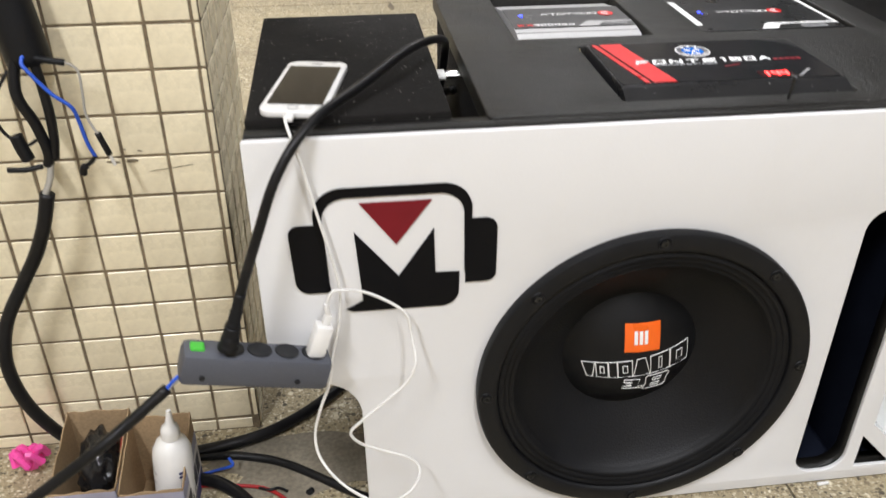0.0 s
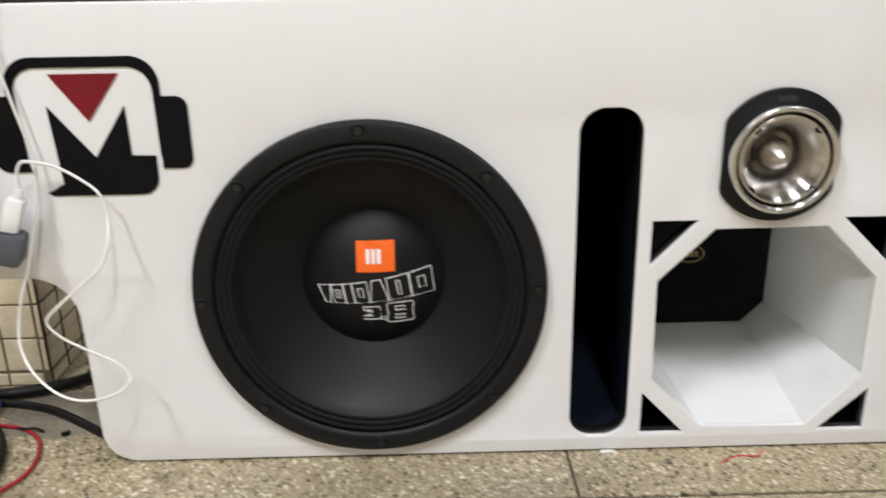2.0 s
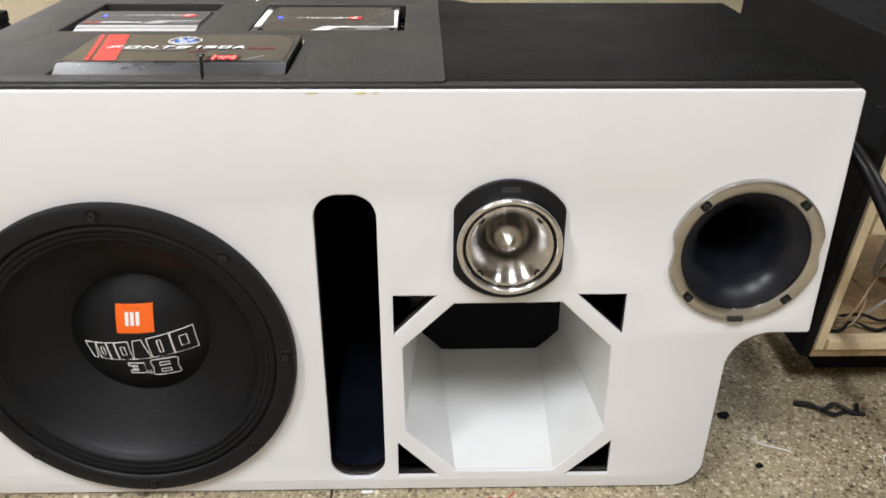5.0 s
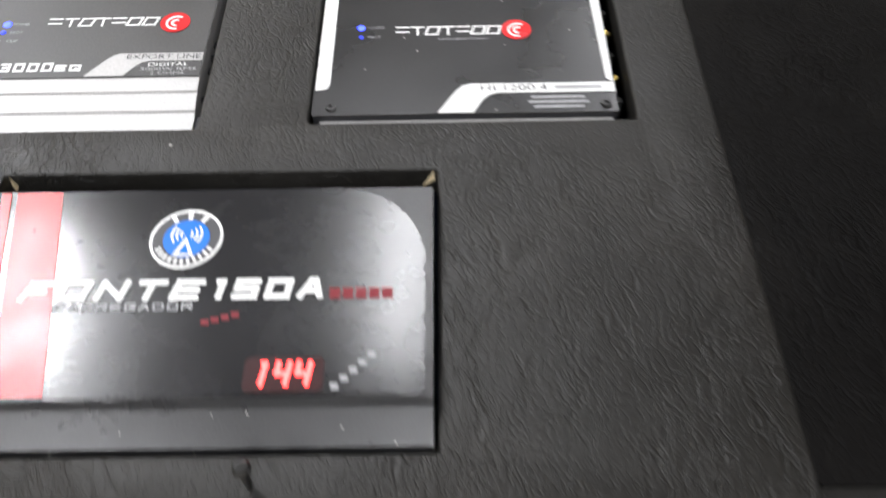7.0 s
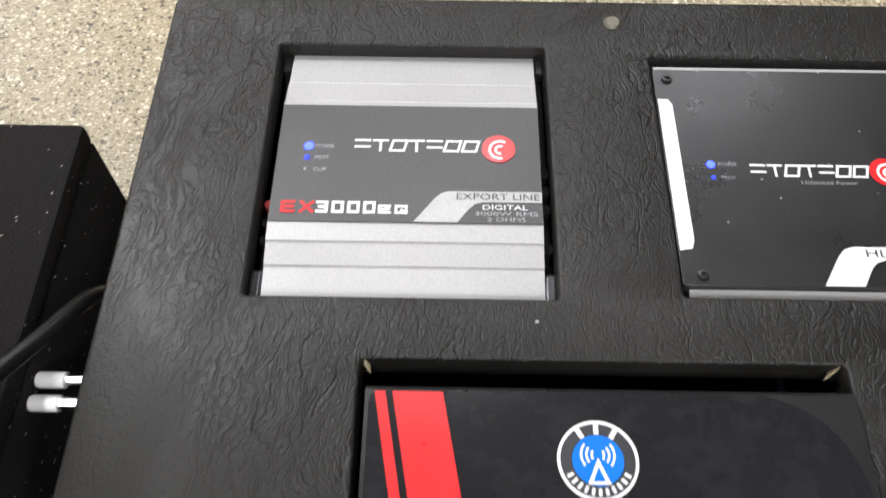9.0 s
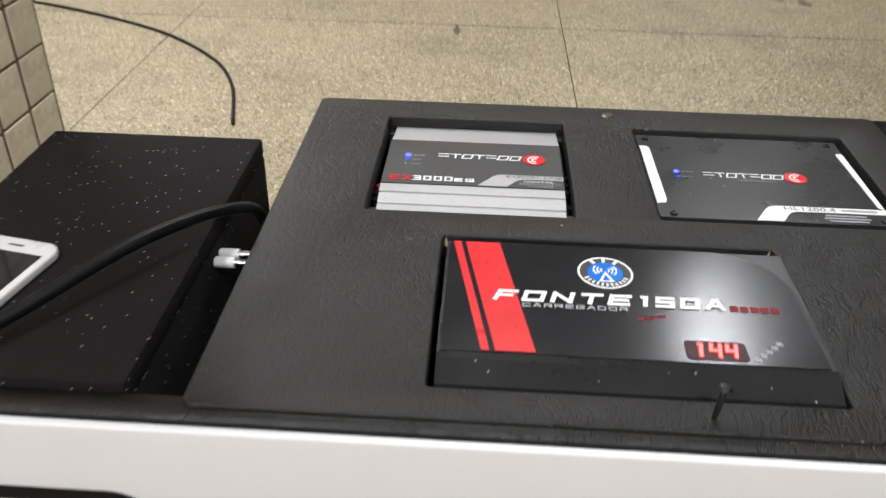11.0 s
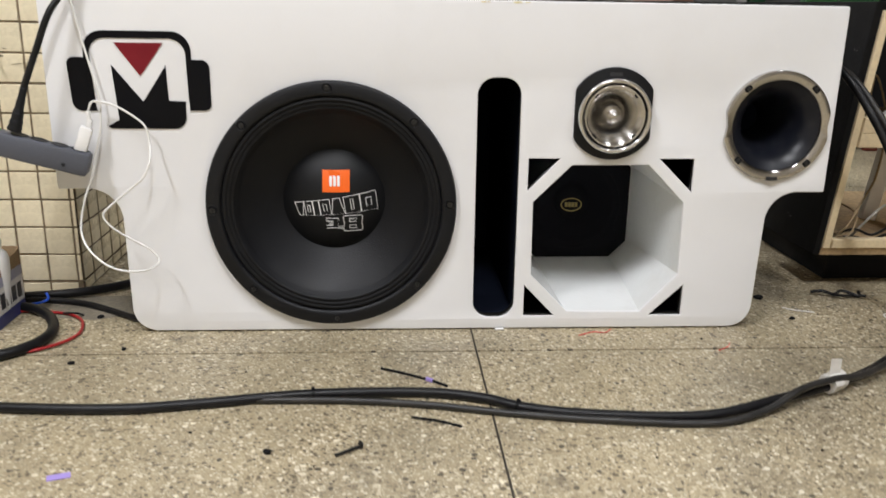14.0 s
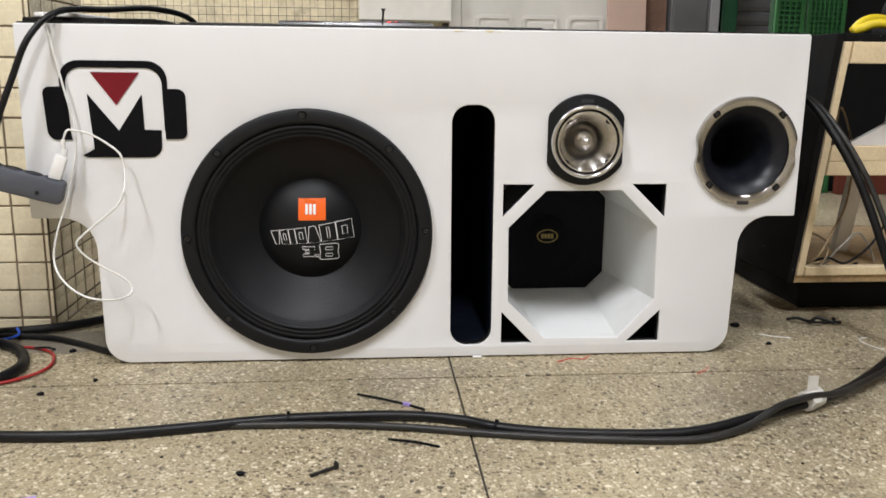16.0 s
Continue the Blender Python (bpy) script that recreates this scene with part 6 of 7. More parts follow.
for k, (pts, r, material) in enumerate((
        ([(1.37, 0.26, RB + 0.017), (1.41, 0.24, RB + 0.022), (1.44, 0.27, RB + 0.06), (1.41, 0.31, RB + 0.075), (1.39, 0.28, RB + 0.03), (1.43, 0.24, RB + 0.018)], 0.0018, TAN_WIRE),
        ([(1.385, 0.25, RB + 0.018), (1.40, 0.23, RB + 0.045), (1.435, 0.25, RB + 0.09), (1.475, 0.28, RB + 0.14), (1.49, 0.30, RB + 0.24), (1.46, 0.31, RB + 0.33), (1.43, 0.27, RB + 0.262)], 0.0022, TAN_WIRE),
        ([(1.36, 0.24, RB + 0.017), (1.39, 0.23, RB + 0.019), (1.42, 0.25, RB + 0.021), (1.45, 0.23, RB + 0.019), (1.50, 0.26, RB + 0.021)], 0.0028, CABLE),
        ([(1.43, 0.26, RB + 0.018), (1.45, 0.24, RB + 0.06), (1.49, 0.25, RB + 0.085), (1.53, 0.27, RB + 0.05), (1.55, 0.28, RB + 0.018)], 0.0024, GREY_WIRE),
        ([(1.40, 0.27, RB + 0.019), (1.43, 0.25, RB + 0.035), (1.47, 0.25, RB + 0.024), (1.51, 0.24, RB + 0.06), (1.55, 0.26, RB + 0.10)], 0.0026, CABLE))):
    w = thing("loose_wire", pts[0][0], pts[0][1], RB + 0.014, "loose thin wire curled inside the open cabinet", "wire", "wires in the cabinet")
    part("strand", tube(pts, r, 8), material, w, smooth="all")

tool = thing("cable_crimper", 1.45, 0.24, RT, "yellow-handled hand tool lying on the black cabinet", "tool")
part("handle", tube([(1.425, 0.235, RT + 0.009), (1.440, 0.232, RT + 0.014), (1.462, 0.228, RT + 0.022), (1.500, 0.224, RT + 0.020)], 0.0085, 12), YELLOW, tool, "yellow grip", smooth="all")
part("second_handle", tube([(1.432, 0.250, RT + 0.010), (1.452, 0.256, RT + 0.026), (1.480, 0.262, RT + 0.034), (1.515, 0.262, RT + 0.030)], 0.0080, 12), YELLOW, tool, "yellow grip", smooth="all")
part("jaw", tube([(1.49, 0.226, RT + 0.020), (1.54, 0.235, RT + 0.017), (1.60, 0.24, RT + 0.012)], 0.009, 10), STEEL, tool, smooth="all")
sack = thing("black_bag", 1.62, 0.3, RT, "black cloth bag slumped on the cabinet top", "bag")
bm = bmesh.new()
bmesh.ops.create_icosphere(bm, subdivisions=4, radius=1.0)
for v in bm.verts:
    v.co = Vector((v.co.x * 0.13, v.co.y * 0.12, max(v.co.z, -0.35) * 0.075)) * (1 + 0.16 * noise.noise(v.co * 2.5))
bm.transform(pose(1.66, 0.30, RT + 0.027))
part("cloth", bm, MATT_BLACK, sack, smooth="all")

# ---- far end of the workshop ----
def wheel(x, y, r, width, lean, alloy, label):
    t = thing("car_wheel", x, y, 0, label, "wheel", "wheels by the wall")
    m = pose(x, y, r * math.cos(radians(lean)) + 0.002, 90 - lean, 0, 0)
    h = width / 2
    ri = r * 0.62
    tyre = [(ri, -h * 0.8), (ri + 0.015, -h * 0.92), (r * 0.84, -h), (r * 0.94, -h * 0.93), (r * 0.985, -h * 0.80)]
    for k in range(4):
        g = -h * 0.62 + k * h * 0.41
        tyre += [(r, g - h * 0.13), (r, g + h * 0.13), (r - 0.007, g + h * 0.16), (r - 0.007, g + h * 0.24)]
    tyre += [(r * 0.985, h * 0.80), (r * 0.94, h * 0.93), (r * 0.84, h), (ri + 0.015, h * 0.92), (ri, h * 0.8)]
    part("tyre", lathe(tyre, 96, m), TYRE, t, smooth=True)
    metal = ALLOY if alloy else WHEEL_STEEL
    rim = part("rim", lathe([(ri + 0.003, h * 0.83), (ri + 0.001, h * 0.88), (ri - 0.010, h * 0.86), (ri - 0.018, h * 0.60), (ri - 0.03, 0.0), (ri - 0.03, -h * 0.8)], 96, m), metal, t, smooth=True)
    part("barrel", lathe([(ri - 0.03, -h * 0.2), (0, -h * 0.25)], 48, m), MATT_BLACK, t)
    if alloy:
        for k in range(5):
            mm = m @ pose(0, 0, 0, 0, 0, 18 + 72 * k)
            for s in (-1, 1):
                out = [(0.035, s * 0.004), (0.05, s * 0.030), (ri - 0.02, s * 0.075), (ri - 0.014, s * 0.040), (0.09, s * 0.012)]
                part("spoke", sheet([out if s > 0 else out[::-1]], h * 0.30, h * 0.68, 0.006, mm), ALLOY, rim, smooth="plate")
        part("hub", lathe([(0.062, h * 0.35), (0.06, h * 0.70), (0.045, h * 0.76), (0.028, h * 0.74), (0.0, h * 0.72)], 40, m), ALLOY, t, smooth=True)
    else:
        part("disc", lathe([(ri - 0.02, h * 0.15), (ri * 0.80, h * 0.10), (ri * 0.62, h * 0.38), (ri * 0.45, h * 0.42), (ri * 0.34, h * 0.30), (ri * 0.26, h * 0.30)], 72, m), WHEEL_STEEL, t, smooth=True)
        for k in range(8):
            a = radians(45 * k)
            part("vent", lathe([(0, 0.0), (0.022, 0.0), (0.024, -0.003)], 14, m @ pose(ri * 0.70 * math.cos(a), ri * 0.70 * math.sin(a), h * 0.27)), MATT_BLACK, t)
        part("hub", lathe([(ri * 0.26, h * 0.28), (ri * 0.25, h * 0.52), (ri * 0.18, h * 0.58), (0, h * 0.58)], 36, m), ALLOY, t, smooth=True)
    for k in range(5):
        a = radians(72 * k)
        part("lug_nut", lathe([(0.0, h * 0.62), (0.008, h * 0.62), (0.010, h * 0.58), (0.010, h * 0.30)], 6, m @ pose(0.052 * math.cos(a), 0.052 * math.sin(a), 0.012)), STEEL, t)
    return t


wheel(-0.88, 4.60, 0.385, 0.24, 7, False, "dusty black tyre on a dull steel wheel against the wall")
wheel(0.285, 4.62, 0.385, 0.24, 7, True, "black tyre on a silver five-spoke alloy wheel against the wall")

door = tagged(new("door_1"), "white panelled door at the back of the workshop", "door", kind="structure")
door.matrix_world = pose(1.75, 4.88, 0)
part("left_jamb", box(1.10, 1.185, 4.83, 4.9185, 0, 2.12, 0.004), DOOR_WHITE, door)
part("right_jamb", box(2.305, 2.40, 4.83, 4.9185, 0, 2.12, 0.004), DOOR_WHITE, door)
part("head_jamb", box(1.186, 2.304, 4.83, 4.9185, 2.04, 2.12, 0.004), DOOR_WHITE, door)
leaf = part("leaf", box(1.19, 2.30, 4.865, 4.912, 0.008, 2.035, 0.003), DOOR_WHITE, door, "white door leaf")
for c in range(3):
    xa = 1.295 + c * 0.335
    for za, zb in ((0.26, 0.86), (1.0, 1.55), (1.65, 1.93)):
        part("panel_moulding", sheet([fillet(rect(xa, xa + 0.265, za, zb), 0.03, 5), fillet(rect(xa + 0.022, xa + 0.243, za + 0.022, zb - 0.022), 0.022, 5)], 0.0, 0.012, 0.004, pose(0, 4.8648, 0, 90, 0, 0)), DOOR_WHITE, leaf, smooth="plate")
        part("raised_panel", sheet([fillet(rect(xa + 0.05, xa + 0.215, za + 0.05, zb - 0.05), 0.015, 5)], 0.0, 0.010, 0.004, pose(0, 4.8648, 0, 90, 0, 0)), DOOR_WHITE, leaf, smooth="plate")
part("hinge", box(2.296, 2.316, 4.82, 4.829, 0.82, 0.92, 0.002), STEEL, door)

shelf_box = thing("wall_cupboard", 0.77, 4.8, 0.80, "white cupboard hung low on the tiled back wall", "cupboard")
part("body", box(0.462, 1.095, 4.62, 4.9035, 0.80, 1.5, 0.006), DOOR_WHITE, shelf_box)
# grey strip paints the shade along the cupboard's underside
part("shaded_edge", box(0.47, 0.82, 4.63, 4.90, 0.775, 0.7995, 0.01), PRINT_GREY, shelf_box)

bin_ = thing("plastic_bin", 1.845, 3.97, 0, "tapered mint green plastic bin with a white rim", "bin")
bm = bmesh.new()
rings = []
for w, z in ((0.195, 0.0), (0.20, 0.01), (0.243, 0.315), (0.236, 0.316), (0.19, 0.02)):
    rings.append([bm.verts.new((1.845 + p.x, 4.07 + p.y, z + 0.001)) for p in fillet(rect(-w, w, -w * 0.85, w * 0.85), 0.05, 6)])
for a, b in zip(rings, rings[1:]):
    for k in range(len(a)):
        bm.faces.new((a[k], a[(k + 1) % len(a)], b[(k + 1) % len(a)], b[k]))
bm.faces.new(rings[0]), bm.faces.new(rings[-1])
part("bucket", bm, MINT, bin_, smooth=True)
part("rim", sheet([[(1.845 + p.x, 4.07 + p.y) for p in fillet(rect(-0.252, 0.252, -0.216, 0.216), 0.055, 6)], [(1.845 + p.x, 4.07 + p.y) for p in fillet(rect(-0.228, 0.228, -0.192, 0.192), 0.045, 6)]], 0.30, 0.375, 0.006), DOOR_WHITE, bin_, "white rim", smooth="plate")
part("bag", sheet([[(1.845 + p.x, 4.07 + p.y) for p in fillet(rect(-0.227, 0.227, -0.191, 0.191), 0.045, 6)]], 0.335, 0.345), WHITE_PLASTIC, bin_)


def leaning_board(name, x0, x1, y, h, material, label, lean=6):
    t = thing(name, (x0 + x1) / 2, y, 0, label, "board")
    part("sheet", box(x0, x1, -0.012, 0.012, 0.0, h, 0.002, pose(0, y, 0.002, -lean, 0, 0)), material, t)
    return t


leaning_board("pink_board", 2.16, 2.43, 4.45, 1.25, PINK_WOOD, "pale pink board leaning by the door", 5)
leaning_board("brown_board", 2.445, 2.63, 4.62, 1.3, BROWN_WOOD, "brown veneered board leaning against the wall", 4)
locker = thing("steel_locker", 2.80, 4.75, 0, "grey steel locker with a recessed door", "locker")
part("body", box(2.645, 3.00, 4.62, 4.9155, 0.0, 1.8, 0.006), GREY_STEEL, locker)
part("door", box(2.66, 2.90, 4.605, 4.6195, 0.05, 1.75, 0.004), GREY_STEEL, locker)
part("edge_strip", box(2.925, 2.99, 4.60, 4.6195, 0.0, 1.8, 0.004), PRINT_GREY, locker)
gate = thing("green_post", 3.09, 4.75, 0, "dark green painted steel post", "post")
part("post", box(3.03, 3.15, 4.66, 4.80, 0.0, 2.5, 0.01), GREEN_PAINT, gate)
shutter = tagged(new("shutter_door"), "dark grey slatted roller shutter, closed", "shutter", kind="structure")
shutter.matrix_world = pose(3.3, 4.88, 0)
for k in range(22):
    part("slat", extrusion([(4.885, 0.02 + 0.10 * k), (4.870, 0.05 + 0.10 * k), (4.868, 0.085 + 0.10 * k), (4.885, 0.115 + 0.10 * k), (4.90, 0.115 + 0.10 * k), (4.90, 0.02 + 0.10 * k)], 3.16, 3.62), GREY_STEEL, shutter)
white_post = thing("white_post", 3.5, 4.45, 0, "white painted square post", "post")
part("post", box(3.41, 3.52, 4.42, 4.52, 0.0, CEIL - 0.001, 0.006), DOOR_WHITE, white_post)


def crate(x0, x1, y, z0, z1, label):
    """A green lattice panel standing upright."""
    t = thing("lattice_panel", (x0 + x1) / 2, y, 0, label, "crate", "green lattice panels")
    part("border", sheet([rect(x0, x1, z0, z1), rect(x0 + 0.012, x1 - 0.012, z0 + 0.012, z1 - 0.012)], 0.0, 0.014, 0.002, pose(0, y, 0, 90, 0, 0)), GREEN_MESH, t)
    bm = bmesh.new()
    nx, nz = int((x1 - x0 - 0.024) / 0.018), int((z1 - z0 - 0.024) / 0.018)
    for k in range(1, nx):
        xx = x0 + 0.012 + (x1 - x0 - 0.024) * k / nx
        add_box(bm, xx - 0.0028, xx + 0.0028, y - 0.010, y - 0.004, z0 + 0.012, z1 - 0.012)
    for k in range(1, nz):
        zz = z0 + 0.012 + (z1 - z0 - 0.024) * k / nz
        add_box(bm, x0 + 0.012, x1 - 0.012, y - 0.009, y - 0.005, zz - 0.0028, zz + 0.0028)
    tagged(part("lattice", bm, GREEN_MESH, t), kind="stuff")
    part("lining", box(x0 + 0.004, x1 - 0.004, y + 0.001, y + 0.006, z0 + 0.004, z1 - 0.004), GREEN_PAINT, t)
    part("leg", box(x0, x0 + 0.03, y + 0.007, y + 0.04, 0.0, z1 - 0.01), GREEN_PAINT, t)
    part("leg", box(x1 - 0.03, x1, y + 0.007, y + 0.04, 0.0, z1 - 0.01), GREEN_PAINT, t)
    return t


crate(2.068, 2.182, 1.88, 0.004, 0.95, "green plastic lattice panel standing on edge")
crate(2.200, 2.352, 1.89, 0.004, 0.95, "green plastic lattice panel standing on edge")
leaning_board("black_board", 2.365, 2.72, 1.93, 0.95, MATT_BLACK, "black board leaning beside green lattice panels", 3)
leaning_board("red_brown_plank", 2.36, 2.66, 1.84, 0.075, surface("red_brown_paint", (0.12, 0.025, 0.014), 0.5, vary=0.15, scale=6), "low red-brown plank standing on edge", 2)

# a thin cable on the back floor
back_cable = thing("floor_cable", -0.9, 2.3, 0, "thin dark cable lying in a curve on the floor", "cable")
part("sheath", tube([(-1.9, 2.45, 0.005), (-1.4, 2.52, 0.005), (-1.10, 2.46, 0.005), (-0.67, 2.245, 0.005), (-0.42, 2.02, 0.005), (-0.298, 1.817, 0.005), (-0.22, 1.55, 0.005)], 0.0048, 8), CABLE, back_cable, smooth="all")
far_cable = thing("floor_cable", -1.2, 4.2, 0, "dark cable lying in a loop below the wheels", "cable")
part("sheath", tube([(-2.2, 4.10, 0.007), (-1.56, 4.17, 0.007), (-1.2, 4.10, 0.007), (-0.98, 4.19, 0.007), (-1.05, 4.33, 0.007), (-1.6, 4.36, 0.007)], 0.007, 8), CABLE, far_cable, smooth="all")
pipe = thing("steel_pipe", -1.35, 4.72, 0, "short pale pipe lying at the foot of the wall", "pipe")
part("pipe", tube([(-1.75, 4.74, 0.03), (-1.2, 4.76, 0.03)], 0.028, 14, 1), GREY_WIRE, pipe, smooth=True)


# ---- old stains on the back floor ----
STAIN = surface("dried_oil_stain", (0.15, 0.122, 0.08), 0.55, vary=0.3, scale=9, grain=0.25, grain_scale=60)


def floor_stain(x, y, w, d, seed):
    """A thin irregular film of dried oil."""
    t = tagged(new("floor_stain"), "dark dried oil stain on the speckled floor", "stain", "floor stains")
    t.matrix_world = pose(x, y, 0)
    rim = []
    for k in range(36):
        a = 2 * math.pi * k / 36
        r = 1 + 0.75 * noise.noise(Vector((math.cos(a) * 1.6, math.sin(a) * 1.6, seed * 3.7)))
        rim.append((x + w * r * math.cos(a), y + d * r * math.sin(a)))
    part("film", sheet([rim], 0.0002, 0.0007), STAIN, t)


for k, (x, y, w, d) in enumerate(((2.15, 3.60, 0.085, 0.075), (2.08, 3.48, 0.04, 0.03), (2.47, 3.48, 0.05, 0.03), (1.57, 3.74, 0.05, 0.025), (1.87, 3.56, 0.022, 0.03), (1.55, 2.81, 0.024, 0.03), (1.47, 2.84, 0.016, 0.016), (0.30, 2.35, 0.010, 0.05), (2.10, 3.32, 0.03, 0.02))):
    floor_stain(x, y, w, d, k)

# grey film beside the pillar: dirt, with the shade there painted in
GRIME_SHADE = surface("grey_grime_and_shade", (0.235, 0.205, 0.155), 0.75, vary=0.25, scale=14, grain=0.2, grain_scale=160, dirt=(0.06, 0.052, 0.04), dirt_amount=0.4, dirt_scale=22)
corner = tagged(new("floor_grime_shade"), "smooth grey film of grime and painted shade on the floor beside the pillar", "stain", "floor stains")
corner.matrix_world = pose(0.02, 0.12, 0)
part("film", sheet([[(0.02 + 0.125 * (1 + 0.5 * noise.noise(Vector((math.cos(k / 6) * 2, math.sin(k / 6) * 2, 9.1)))) * math.cos(k / 6), 0.120 + 0.062 * (1 + 0.5 * noise.noise(Vector((math.cos(k / 6) * 2, math.sin(k / 6) * 2, 9.1)))) * math.sin(k / 6)) for k in range(37)]], 0.0002, 0.0006), GRIME_SHADE, corner)


# ---- litter on the floor ----
def litter(name, points, r, material, label, category="litter", sides=6):
    t = thing(name, points[0][0], points[0][1], 0, label, category, "floor litter")
    part("piece", tube(points, r, sides), material, t, smooth="all")
    return t


litter("cable_tie", [(0.496, -0.160, 0.004), (0.52, -0.170, 0.003), (0.544, -0.184, 0.0025), (0.568, -0.20, 0.0025), (0.59, -0.220, 0.003)], 0.0018, MATT_BLACK, "cut black cable tie on the floor", "cable tie")
litter("cable_tie", [(0.537, -0.310, 0.002), (0.57, -0.322, 0.003), (0.601, -0.337, 0.002)], 0.0016, MATT_BLACK, "cut black cable tie on the floor", "cable tie")
loose_screw = thing("loose_screw", 0.46, -0.394, 0, "dark screw lying on the floor", "screw")
part("shank", tube([(0.444, -0.405, 0.003), (0.472, -0.385, 0.003)], 0.0021, 10, 1), STEEL, loose_screw, smooth=True)
part("head", lathe([(0, 0.002), (0.0035, 0.0018), (0.0052, 0.0), (0.002, -0.003), (0, -0.003)], 16, pose(0.4735, -0.384, 0.0052, 90, 0, -54)), STEEL, loose_screw, smooth=True)
for x, y, s in ((0.362, -0.393, 0.0055), (0.039, -0.125, 0.0050), (0.021, 0.066, 0.0060), (0.100, -0.073, 0.0045), (1.214, 0.036, 0.0055), (1.199, 0.142, 0.0085), (0.26, -0.34, 0.0022), (0.83, -0.42, 0.002), (0.95, -0.15, 0.002), (0.30, -0.16, 0.002), (1.04, -0.41, 0.002), (1.02, -0.05, 0.0018)):
    t = thing("dirt_crumb", x, y, 0, "small dark crumb of dirt on the floor", "litter", "floor litter")
    bm = bmesh.new()
    bmesh.ops.create_icosphere(bm, subdivisions=2, radius=1.0)
    for v in bm.verts:
        v.co = Vector((v.co.x * s, v.co.y * s * 0.8, v.co.z * s * 0.55)) * (1 + 0.45 * noise.noise(v.co * 1.8 + Vector((x * 40, y * 40, 0))))
    bm.transform(pose(x, y, s * 0.45, 0, 0, x * 900))
    part("crumb", bm, MATT_BLACK, t, smooth=True)
tag = thing("paper_scrap", 0.566, -0.1985, 0, "tiny bluish scrap of tape caught on a cable tie", "paper")
part("tape", box(-0.006, 0.006, -0.0022, 0.0022, 0.0003, 0.0052, 0.0006, pose(0.566, -0.1985, 0, 0, 0, -40)), PURPLE_PAPER, tag)
scrap = thing("paper_scrap", 0.135, -0.437, 0, "small lilac scrap of paper on the floor", "paper")
part("paper", box(-0.0125, 0.0125, -0.006, 0.006, 0.0003, 0.0010, 0, pose(0.135, -0.437, 0, 0, 0, 18)), PURPLE_PAPER, scrap)
litter("wire_scrap", [(1.312, 0.166, 0.006), (1.33, 0.158, 0.010), (1.350, 0.150, 0.006), (1.368, 0.156, 0.011), (1.392, 0.140, 0.006), (1.402, 0.158, 0.008)], 0.0034, CABLE, "twisted offcut of black wire on the floor", "wire")
litter("wire_scrap", [(1.345, 0.150, 0.006), (1.36, 0.136, 0.008), (1.385, 0.146, 0.005), (1.405, 0.136, 0.007)], 0.0030, CABLE, "twisted offcut of black wire on the floor", "wire")
litter("thread", [(1.222, 0.092, 0.002), (1.232, 0.078, 0.003), (1.250, 0.072, 0.002), (1.268, 0.062, 0.003)], 0.0011, WHITE_CABLE, "pale thread on the floor", "thread")
litter("thread", [(1.40, -0.01, 0.002), (1.385, 0.02, 0.003), (1.39, 0.05, 0.002), (1.41, 0.06, 0.002)], 0.0011, WHITE_CABLE, "pale thread on the floor", "thread")
litter("thread", [(0.820, -0.033, 0.0012), (0.845, -0.018, 0.0012), (0.868, -0.020, 0.0012), (0.88, -0.006, 0.0012)], 0.0008, PRINT_RED, "thin red thread on the floor", "thread")
litter("thread", [(1.03, -0.10, 0.0012), (1.05, -0.085, 0.0012), (1.06, -0.07, 0.0012)], 0.0007, PRINT_RED, "thin red thread on the floor", "thread")
litter("plastic_bit", [(0.684, -0.006, 0.003), (0.699, -0.005, 0.003)], 0.0025, WHITE_PLASTIC, "white bit of plastic at the foot of the panel", "litter")

# ---- wall tiles, piece by piece ----
PITCH = 0.0509
front_tile = tile_mesh(0.0502 - 0.0036, PITCH - 0.0036)
side_tile = tile_mesh(PITCH - 0.0034, PITCH - 0.0034)
spots = []
base_z = 0.0226
PITCH_X = 0.0502
low_tile = tile_mesh(PITCH_X - 0.0034, 0.0170)
side_spots = []
rnd = random.Random(5)


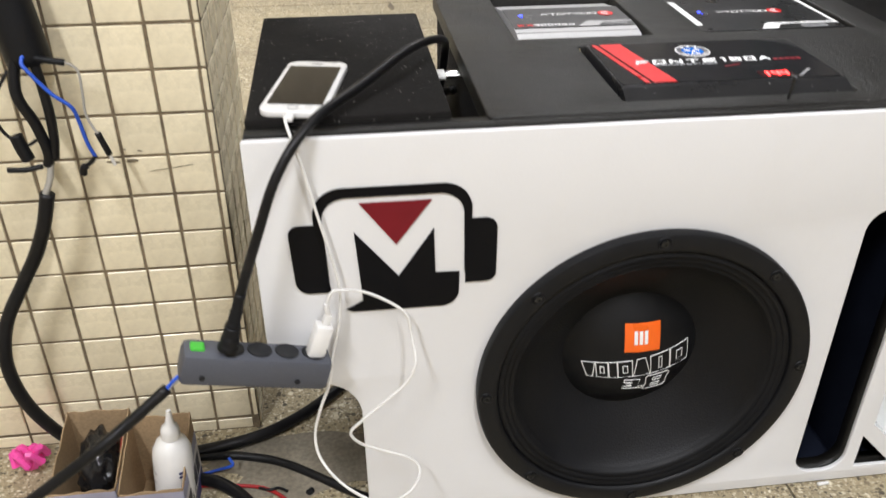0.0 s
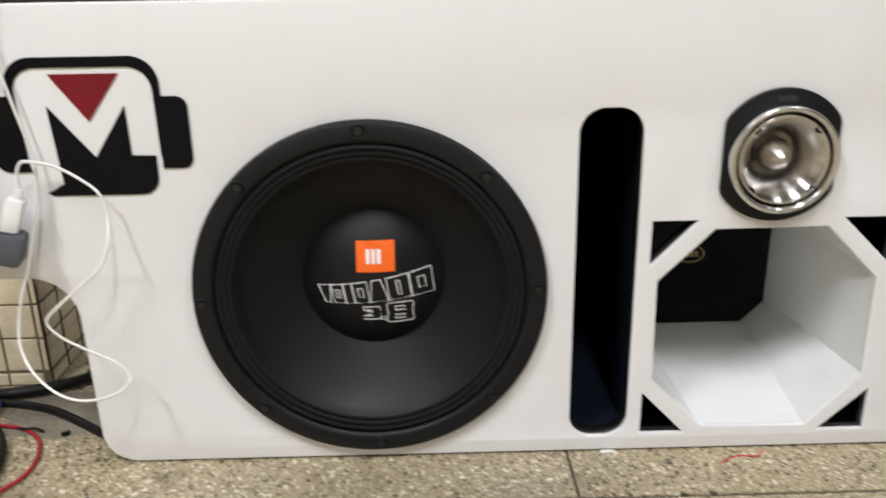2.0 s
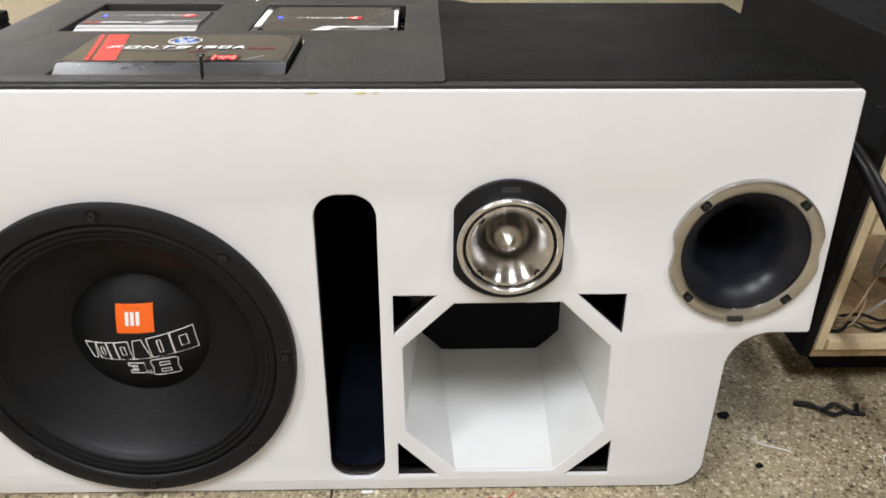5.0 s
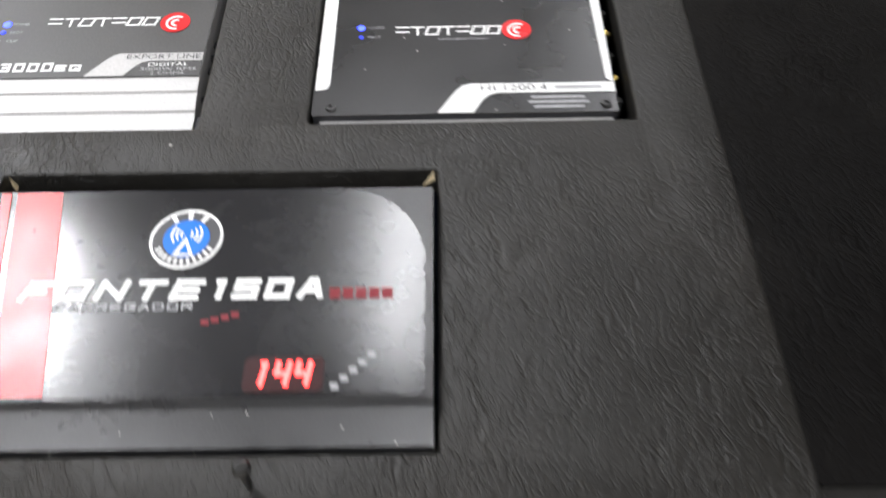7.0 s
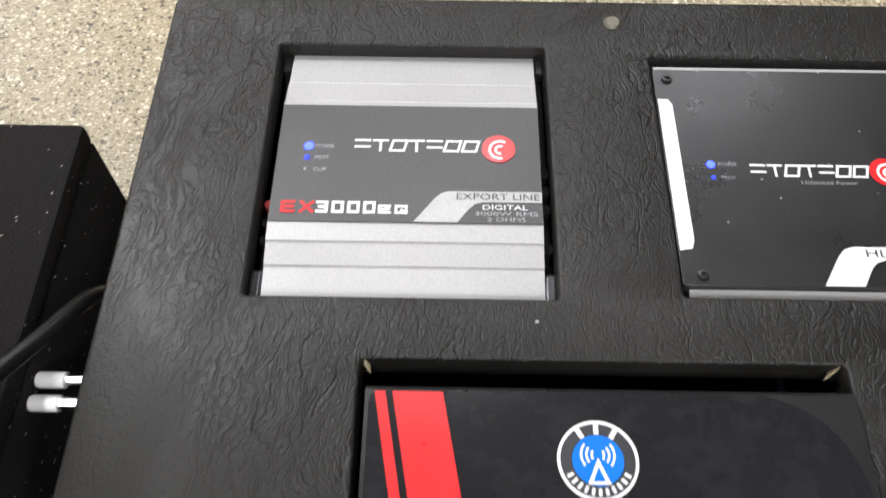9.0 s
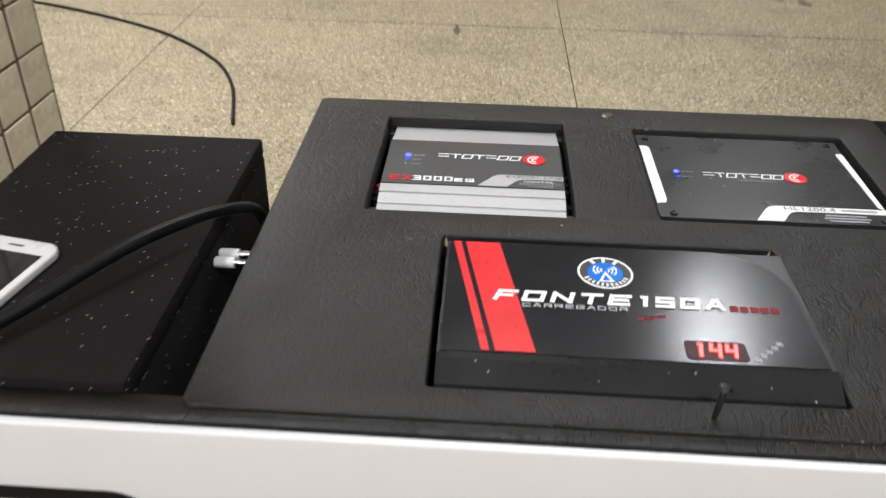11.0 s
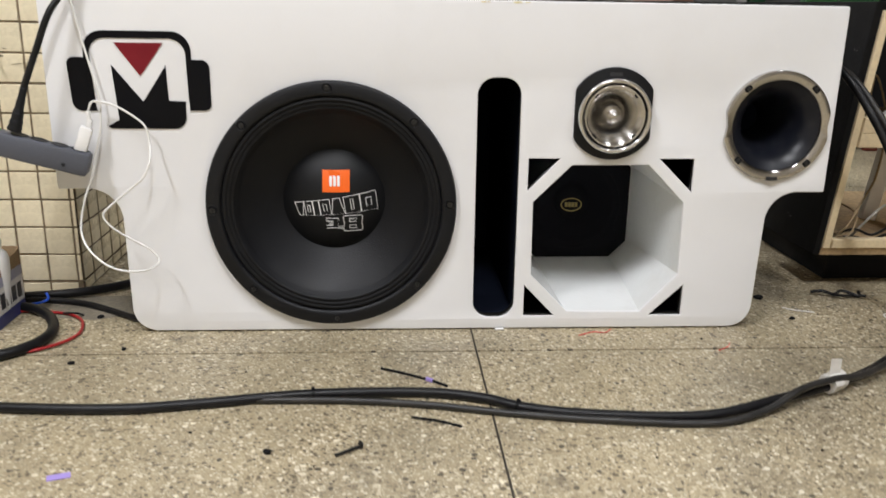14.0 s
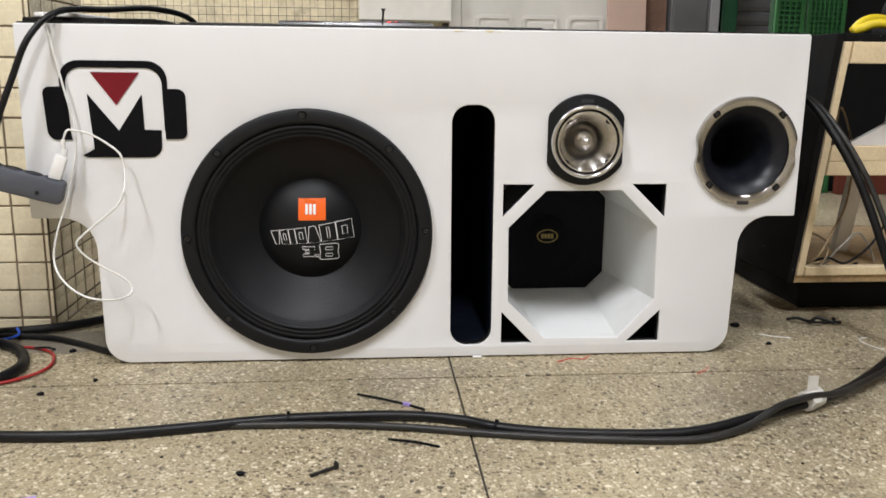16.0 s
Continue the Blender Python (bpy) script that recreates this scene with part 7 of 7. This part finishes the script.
def settled(m):
    return m @ pose(rnd.uniform(-0.0004, 0.0004), rnd.uniform(-0.0003, 0.0003), rnd.uniform(-0.0004, 0.0004), rnd.uniform(-0.4, 0.4), 0, rnd.uniform(-0.4, 0.4))


for row in range(56):
    z = base_z + PITCH * (row + 0.5)
    for col in range(25):
        x = PX - 0.0080 - PITCH_X * (col + 0.5)
        spots.append((settled(pose(x, PY0, z)), col < 9 and row < 21))
    for col in range(5):
        y = PY0 + 0.004 + PITCH * (col + 0.5) + 0.003 * col
        side_spots.append((settled(pose(PX, y, z, 0, 0, 90)), row < 20 and col < 5))
tiles(pillar, spots, front_tile)
tiles(pillar, side_spots, side_tile)
edge_tile = tile_mesh(0.0056, PITCH - 0.0036)
tiles(pillar, [(pose(PX - 0.0034, PY0, base_z + PITCH * (row + 0.5)), row < 20) for row in range(56)], edge_tile)
tiles(pillar, [(pose(PX - 0.0080 - PITCH_X * (col + 0.5), PY0, 0.0108), col < 9) for col in range(25)] + [(pose(PX, PY0 + 0.004 + (PITCH + 0.003) * (col + 0.5), 0.0108, 0, 0, 90), True) for col in range(5)], low_tile)

# soot marks on the tiles by the plug
for sx, sz, wide, tall, tilt in ((-0.1705, 0.4245, 0.0075, 0.0014, 6), (-0.1495, 0.4250, 0.0070, 0.0019, -3), (-0.1577, 0.4392, 0.0034, 0.0009, -8), (-0.1390, 0.4370, 0.0030, 0.0008, 4), (-0.1080, 0.4135, 0.0240, 0.0003, -7)):
    rim = [(wide * (1 + 0.4 * noise.noise(Vector((k * 0.9, sx * 40, 2)))) * math.cos(2 * math.pi * k / 18), tall * (1 + 0.6 * noise.noise(Vector((k * 0.9, sx * 40, 7)))) * math.sin(2 * math.pi * k / 18)) for k in range(18)]
    part("soot_mark", sheet([rim], 0.0, 0.0008, 0, pose(sx, 0.1974, sz, 90, tilt, 0)), SOOT, pillar, "brown soot mark")

back_tile = tile_mesh(0.0520, 0.0520)
spots = []
for row in range(52):
    for col in range(62):
        spots.append((settled(pose(1.03 - 0.0555 * col, Y1 - 0.0125, 0.030 + 0.0555 * row)), row < 9 and 3 < col < 36))
tiles(wall_north, spots, back_tile)
